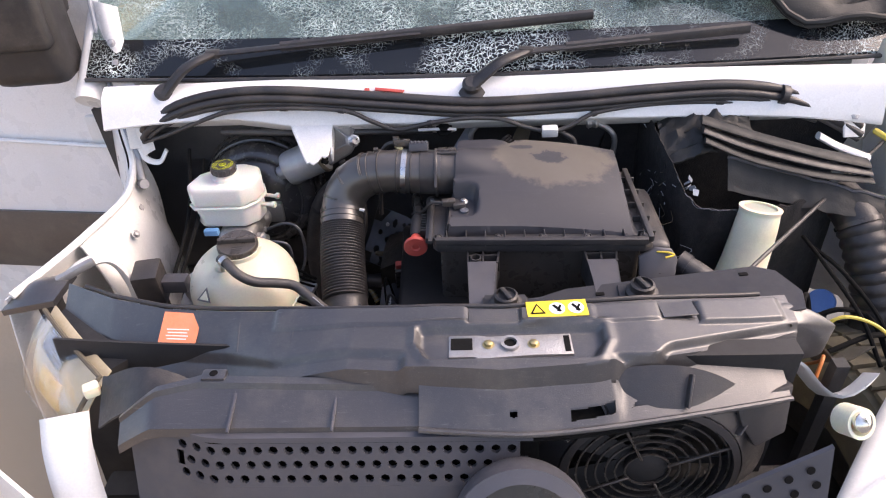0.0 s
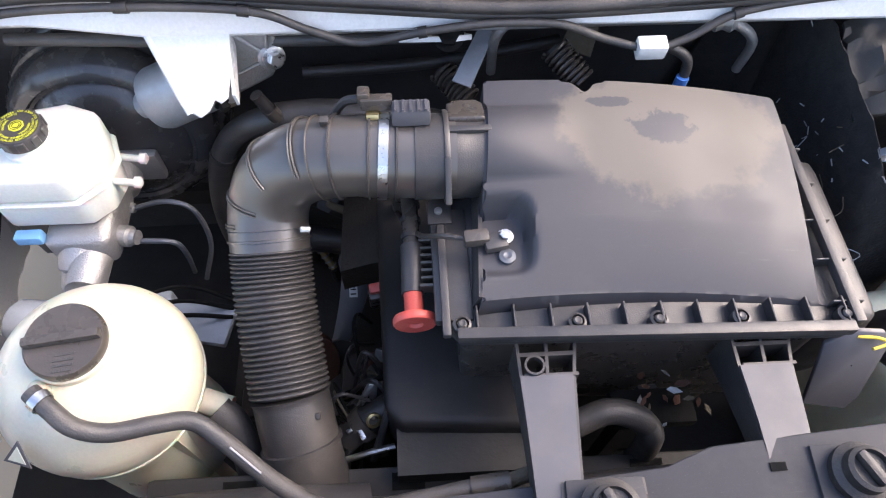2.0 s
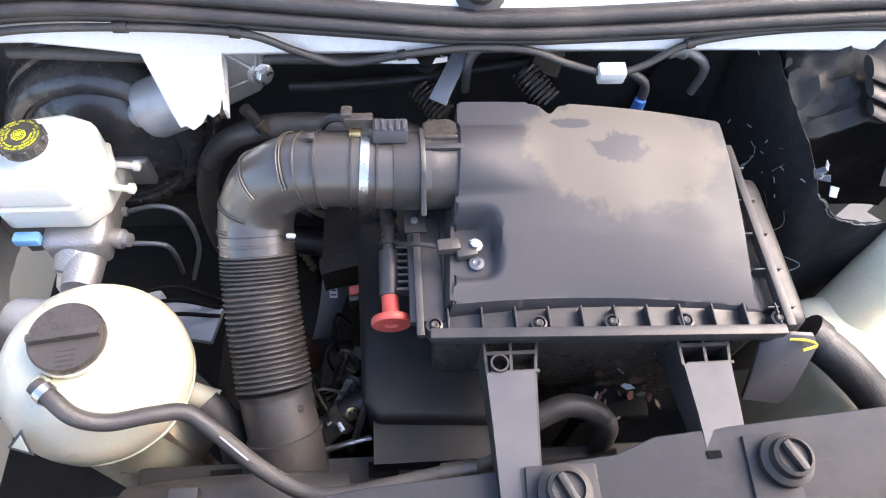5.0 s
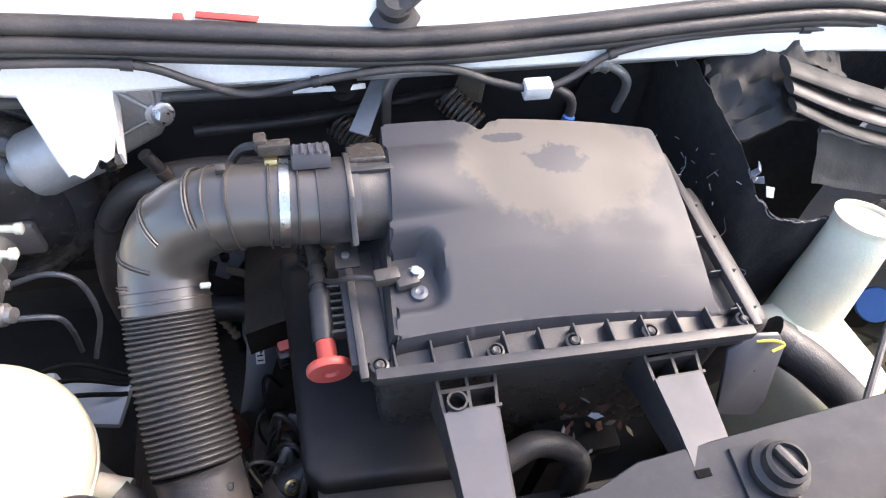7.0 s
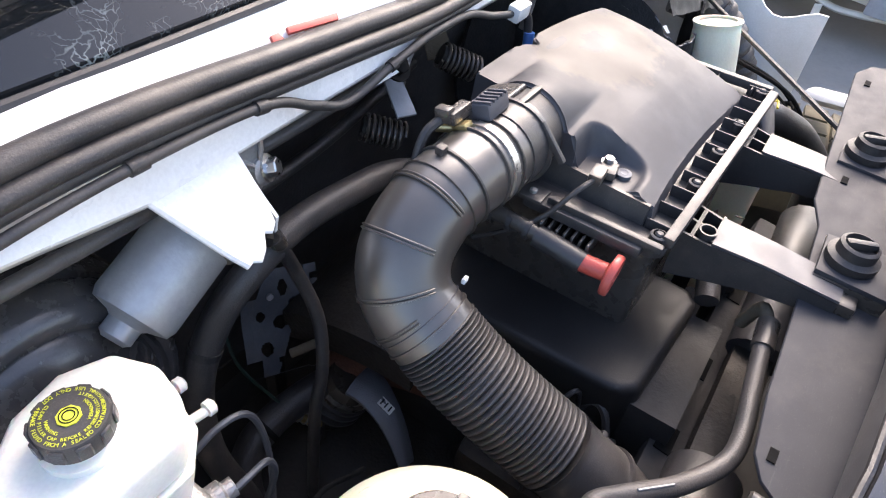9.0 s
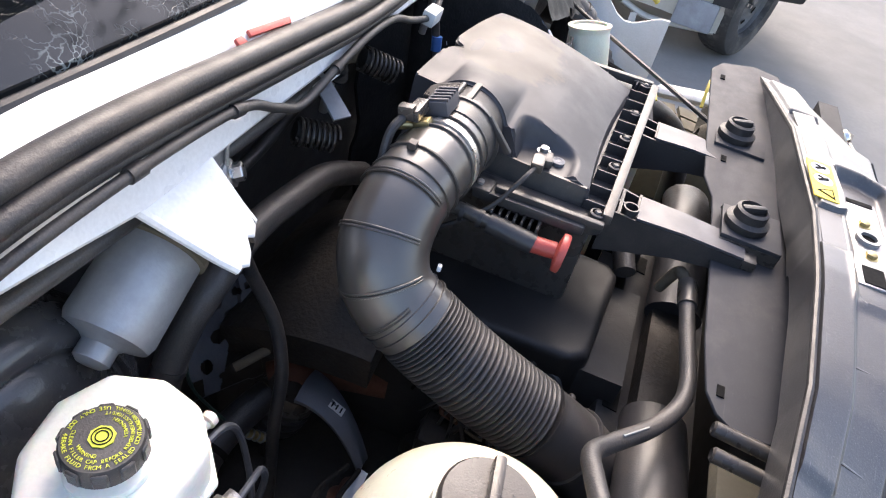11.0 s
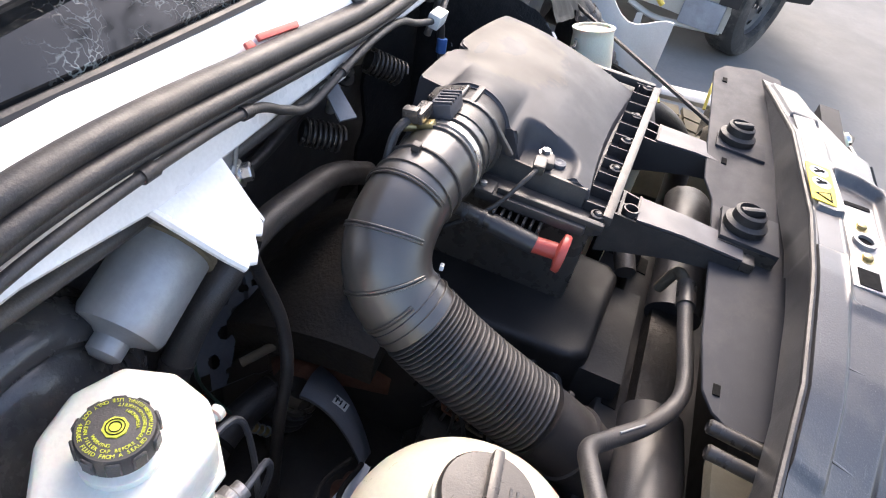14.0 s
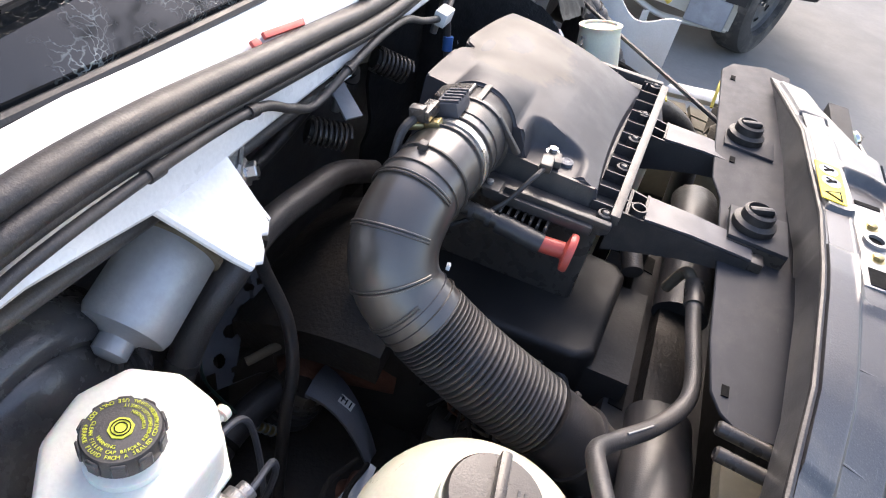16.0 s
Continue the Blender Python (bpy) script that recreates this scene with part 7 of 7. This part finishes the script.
# ---------------------------------------------------------------- fuse box side: clutter left of the tank
def left_clutter():
    s = thing("relay_block", (-0.60, 0.95, 0.6), "dark grey relay block with plugs beside the wing", "relay block")
    part("body", box(0.05, 0.06, 0.08, at(-0.575, 0.985, 0.80, 5, 0, 10), 0.006), M_PLASTIC, s)
    part("plug", box(0.05, 0.03, 0.03, at(-0.525, 0.985, 0.80), 0.006), M_GREYPL, s)
    part("plug", box(0.03, 0.05, 0.03, at(-0.575, 0.93, 0.76, 0, 20, 0), 0.006), M_PLASTIC2, s)
    part("lead", sweep(smooth_path([(-0.56, 0.94, 0.75), (-0.53, 0.93, 0.73), (-0.50, 0.95, 0.74), (-0.48, 0.97, 0.76)], 8), 0.013, 12), M_RUBBER, s)
    part("lead", sweep(smooth_path([(-0.52, 0.99, 0.80), (-0.51, 1.06, 0.84), (-0.51, 1.14, 0.87), (-0.52, 1.25, 0.93)], 8), 0.004, 8), M_INK_SHADE, s)
    part("lead", sweep(smooth_path([(-0.535, 0.99, 0.80), (-0.53, 1.08, 0.84), (-0.535, 1.16, 0.88), (-0.55, 1.26, 0.95)], 8), 0.004, 8), M_INK_SHADE, s)
    part("stay", box(0.03, 0.03, 0.42, at(-0.575, 0.985, 0.57)), M_DARK, s)
    v = thing("brake_valve_block", (-0.47, 1.05, 0.6), "grey metal brake valve block with solenoid", "valve block")
    part("block", box(0.20, 0.07, 0.06, at(-0.45, 1.045, 0.70, 0, 0, 6), 0.008), M_GREYBAY, v)
    part("solenoid", lathe([(0.03, 0), (0.032, 0.004), (0.032, 0.08), (0.026, 0.088), (0, 0.09)], aim((-0.44, 1.03, 0.745), (-1, 0.1, 0.05)), 26), M_GREYBAY, v)
    part("ear", box(0.12, 0.05, 0.012, at(-0.33, 1.04, 0.735, 0, 0, -12), 0.004), M_GREYBAY, v)
    for k in range(3):
        part("brake_pipe", sweep(smooth_path([(-0.46 + 0.03 * k, 1.0, 0.78), (-0.40, 0.995 + 0.02 * k, 0.80 - 0.01 * k), (-0.33, 1.03 + 0.02 * k, 0.77), (-0.27, 1.04 + 0.012 * k, 0.74)], 8), 0.0028, 8), M_INK_SHADE, v)
    part("stay", box(0.1, 0.04, 0.33, at(-0.45, 1.045, 0.53)), M_DARK, v)
    l = thing("wing_lever", (-0.66, 0.9, 0.8), "dark plastic headlight catch with grey lever", "catch")
    part("shell", sheet(lambda u, v: (lerp(-0.76, -0.66, u), lerp(0.83, 0.91, v), 0.87 + 0.02 * math.sin(math.pi * u) * math.sin(math.pi * v) + 0.02 * u), 10, 8, 0.012), M_PANEL, l)
    part("lever", box(0.07, 0.014, 0.014, at(-0.65, 0.90, 0.90, 0, -15, 30), 0.004), M_ALU, l)
    part("stay", box(0.03, 0.03, 0.5, at(-0.70, 0.87, 0.62)), M_DARK, l)


left_clutter()


# ---------------------------------------------------------------- the other car in the yard
def other_car():
    c = thing("parked_car", (5.2, 0.9, 0.0), "old silver white car with broken bumper", "car")
    m = aim((3.90, 0.345, 0.315), (-0.42, -0.9, 0))
    w = part("wheel", lathe([(0.19, -0.08), (0.26, -0.095), (0.298, -0.085), (0.312, -0.06), (0.315, 0.05), (0.30, 0.08), (0.26, 0.092), (0.20, 0.086), (0.19, 0.07), (0.19, -0.08)], m, 64), M_TYRE, c, "worn dusty tyre")
    part("rim", lathe([(0.0, 0.03), (0.05, 0.034), (0.06, 0.02), (0.13, 0.01), (0.165, 0.03), (0.185, 0.035), (0.195, 0.075), (0.205, 0.08), (0.20, -0.05), (0.0, -0.05)], m, 48), M_RIM, w, "grey steel rim")
    part("hub", lathe([(0.032, 0.03), (0.032, 0.055), (0.026, 0.06), (0, 0.06)], m, 20), M_RIM, w)
    for k in range(5):
        part("wheel_nut", lathe([(0.011, 0.02), (0.011, 0.045), (0.0, 0.047)], m @ pose(0, 0, 0, 0, 0, 72 * k) @ pose(0.052, 0, 0), 6), M_STEEL, w)
    for k in range(10):
        # rim openings painted as black bars in place of shaded gaps
        part("rim_slot", box(0.012, 0.035, 0.002, m @ pose(0, 0, 0, 0, 0, 36 * k) @ pose(0.15, 0, 0.0285)), M_INK_SHADE, w)
    for k in range(60):
        part("tread_block", box(0.006, 0.022, 0.03, m @ pose(0, 0, 0, 0, 0, 6 * k) @ pose(0.314, 0, -0.03 + 0.035 * (k % 2))), M_TYRE, w)
    side = Matrix.Translation((4.02, 0.36, 0)) @ pose(0, 0, 0, 0, 0, 25)
    part("body", box(1.5, 3.6, 0.75, side @ pose(0.62, 1.2, 0.80), 0.12, 3), M_BUMPER, c)
    part("floor", box(1.3, 3.3, 0.1, side @ pose(0.65, 1.25, 0.32), 0.03), M_DARK, c)
    part("bumper", sheet(lambda u, v: (3.60 + 0.10 * math.sin(2.2 * u), lerp(0.44, 1.6, u), lerp(0.50, 0.17, v) + 0.02 * math.sin(5 * u)), 16, 8, 0.02, offset=(1, 0, 0)), M_BUMPER, c, "dented silver-white bumper")
    part("lamp_insert", box(0.02, 0.21, 0.15, at(3.60, 0.575, 0.235, 0, 0, -6), 0.012), M_GREYBAY, c, "grey plastic lamp insert")
    part("bumper_edge", sweep(smooth_path([(3.62, 0.45, 0.17), (3.64, 0.70, 0.14), (3.68, 0.82, 0.13), (3.68, 0.95, 0.17)], 6), 0.025, 10, flat=0.6), M_BUMPER, c)
    part("torn_tab", prism([(-0.02, -0.04), (0.02, -0.03), (0.015, 0.04), (-0.02, 0.05)], 0, 0.006, at(3.62, 0.87, 0.10, 80, 0, 70)), M_PAPER, c, "white torn plastic tab")
    part("wheel_arch", sheet(lambda u, v: (3.95 + 0.40 * math.cos(math.pi * u), 0.42 + 0.1 * v, 0.33 + 0.40 * math.sin(math.pi * u)), 18, 3, 0.01), M_DARK, c)
    c.location += Vector((-0.5, 0.15, 0.0))


other_car()


# ---------------------------------------------------------------- radiator behind the lock panel
def radiator():
    r = thing("radiator", (0.0, 0.8, 0.4), "dusty black radiator pack behind the lock panel", "radiator")
    part("core", box(0.80, 0.045, 0.40, at(0.0, 0.79, 0.58), 0.006), M_ENGINE, r)
    part("top_rail", box(0.72, 0.04, 0.03, at(0.02, 0.830, 0.730, 8), 0.006), M_DARK, r, "dusty top rail with slots")
    for x in (-0.24, -0.06, 0.055, 0.20):
        # slot shade painted by a black strip on the solid rail
        part("rail_slot", box(0.035, 0.018, 0.002, at(x, 0.832, 0.7465, 8), 0.0), M_INK_SHADE, r)
    part("end_tank", sweep(smooth_path([(-0.33, 0.785, 0.775), (-0.27, 0.787, 0.79), (-0.18, 0.789, 0.79), (-0.10, 0.79, 0.775)], 6), 0.036, 20, flat=0.8), M_PLASTIC, r, "black end tank")
    part("end_tank", sweep(smooth_path([(0.08, 0.785, 0.775), (0.16, 0.787, 0.79), (0.28, 0.789, 0.79), (0.36, 0.79, 0.775)], 6), 0.036, 20, flat=0.8), M_PLASTIC, r, "black end tank")
    part("clip", box(0.03, 0.012, 0.02, at(-0.26, 0.80, 0.822), 0.003), M_PLASTIC, r)


radiator()


# ---------------------------------------------------------------- tree that the windscreen mirrors
def tree():
    t = thing("tree", (5.2, -3.6, 0.0), "tall dark-leaved tree at the edge of the yard", "tree")
    part("trunk", sweep(smooth_path([(5.2, -3.6, 0.0), (5.15, -3.55, 2.0), (5.05, -3.5, 3.4), (4.9, -3.4, 4.8), (4.85, -3.35, 5.8)], 6), lambda q: 0.2 * (1 - 0.75 * q), 12), mat("bark", (0.10, 0.08, 0.06), 0.9, scale=6, bump=0.8), t)
    rnd = random.Random(11)
    leaves = bmesh.new()
    limbs = bmesh.new()
    for k in range(16):
        z = rnd.uniform(3.0, 5.4)
        root = Vector((5.0 - 0.05 * (z - 4), -3.45 + 0.05 * (z - 4), z))
        a = rnd.uniform(0, 6.28)
        tip = root + Vector((math.cos(a) * rnd.uniform(1.2, 2.4), math.sin(a) * rnd.uniform(1.2, 2.4), rnd.uniform(-0.2, 1.0)))
        sweep(smooth_path([root, lerp(root, tip, 0.5) + Vector((0, 0, 0.2)), tip], 4), lambda q: 0.05 * (1 - 0.8 * q), 6, limbs)
        for j in range(170):
            c = lerp(root, tip, rnd.uniform(0.3, 1.1)) + Vector((rnd.gauss(0, 0.35), rnd.gauss(0, 0.35), rnd.gauss(0, 0.3)))
            m = Matrix.Translation(c) @ Euler((rnd.uniform(-0.9, 0.9), rnd.uniform(-0.9, 0.9), rnd.uniform(0, 6.3))).to_matrix().to_4x4()
            s = rnd.uniform(0.06, 0.13)
            leaves.faces.new([leaves.verts.new(m @ Vector(q)) for q in ((-s, 0, 0), (0, -0.4 * s, 0.1 * s), (s, 0, 0), (0, 0.4 * s, 0.1 * s))])
    part("limbs", limbs, bpy.data.materials["bark"], t)
    tagged(part("crown", leaves, mat("leaf", (0.05, 0.09, 0.03), 0.6, second=(0.07, 0.11, 0.04), scale=3), t, smooth=0), kind="stuff")


tree()


# ---------------------------------------------------------------- small loose things
def scraps():
    r = thing("red_lens_strip", (-0.10, 1.275, 1.045), "red plastic lens splinter lying on the cowl", "lens splinter")
    part("splinter", prism([(-0.030, -0.003), (0.028, -0.0045), (0.031, 0.002), (-0.029, 0.0035)], 0, 0.004, at(-0.104, 1.258, 1.0705, 38, 4, -4), 0.001), M_RED, r)
    part("tip", prism([(-0.006, -0.004), (0.006, -0.003), (0.004, 0.004), (-0.005, 0.003)], 0, 0.004, at(-0.149, 1.258, 1.0725, 38, 4, -4), 0.001), M_RED, r)
    d = thing("dry_leaves", (0.21, 0.90, 0.78), "dry leaves and foil scraps caught under the filter", "debris")
    rnd = random.Random(5)
    for k in range(16):
        c = (0.205 + rnd.gauss(0, 0.022), 0.885 + rnd.gauss(0, 0.014), 0.800 + 0.0015 * k)
        s = rnd.uniform(0.004, 0.011)
        part("leaf", prism([(-s, -0.2 * s), (0, -0.45 * s), (s, 0.1 * s), (0.2 * s, 0.4 * s), (-0.6 * s, 0.3 * s)], 0, 0.0008, at(*c, rnd.uniform(-40, 40), rnd.uniform(-40, 40), rnd.uniform(0, 360))), (M_FOAM, M_RUST, M_ALU, M_RUST)[k % 4], d)
    part("ledge", box(0.09, 0.04, 0.02, at(0.205, 0.885, 0.785), 0.005), M_INK_SHADE, d)
    part("ledge_stay", box(0.02, 0.02, 0.42, at(0.205, 0.90, 0.58)), M_DARK, d)
    hose("wing_cable", [(0.73, 1.06, 0.80), (0.76, 1.0, 0.79), (0.80, 0.92, 0.75), (0.83, 0.86, 0.69)], 0.004, M_INK_SHADE, "black cable hanging along the torn wing", "cable", 8)
    hose("wing_cable", [(0.71, 1.07, 0.82), (0.73, 1.0, 0.80), (0.76, 0.90, 0.76), (0.79, 0.84, 0.69)], 0.004, M_INK_SHADE, "black cable hanging along the torn wing", "cable", 8)
    hose("yellow_hose", [(0.86, 1.20, 0.98), (0.89, 1.10, 0.97), (0.92, 1.0, 0.93), (0.93, 0.94, 0.88)], 0.006, M_YWIRE, "yellowish pipe on the torn wing", "pipe", 8)


scraps()
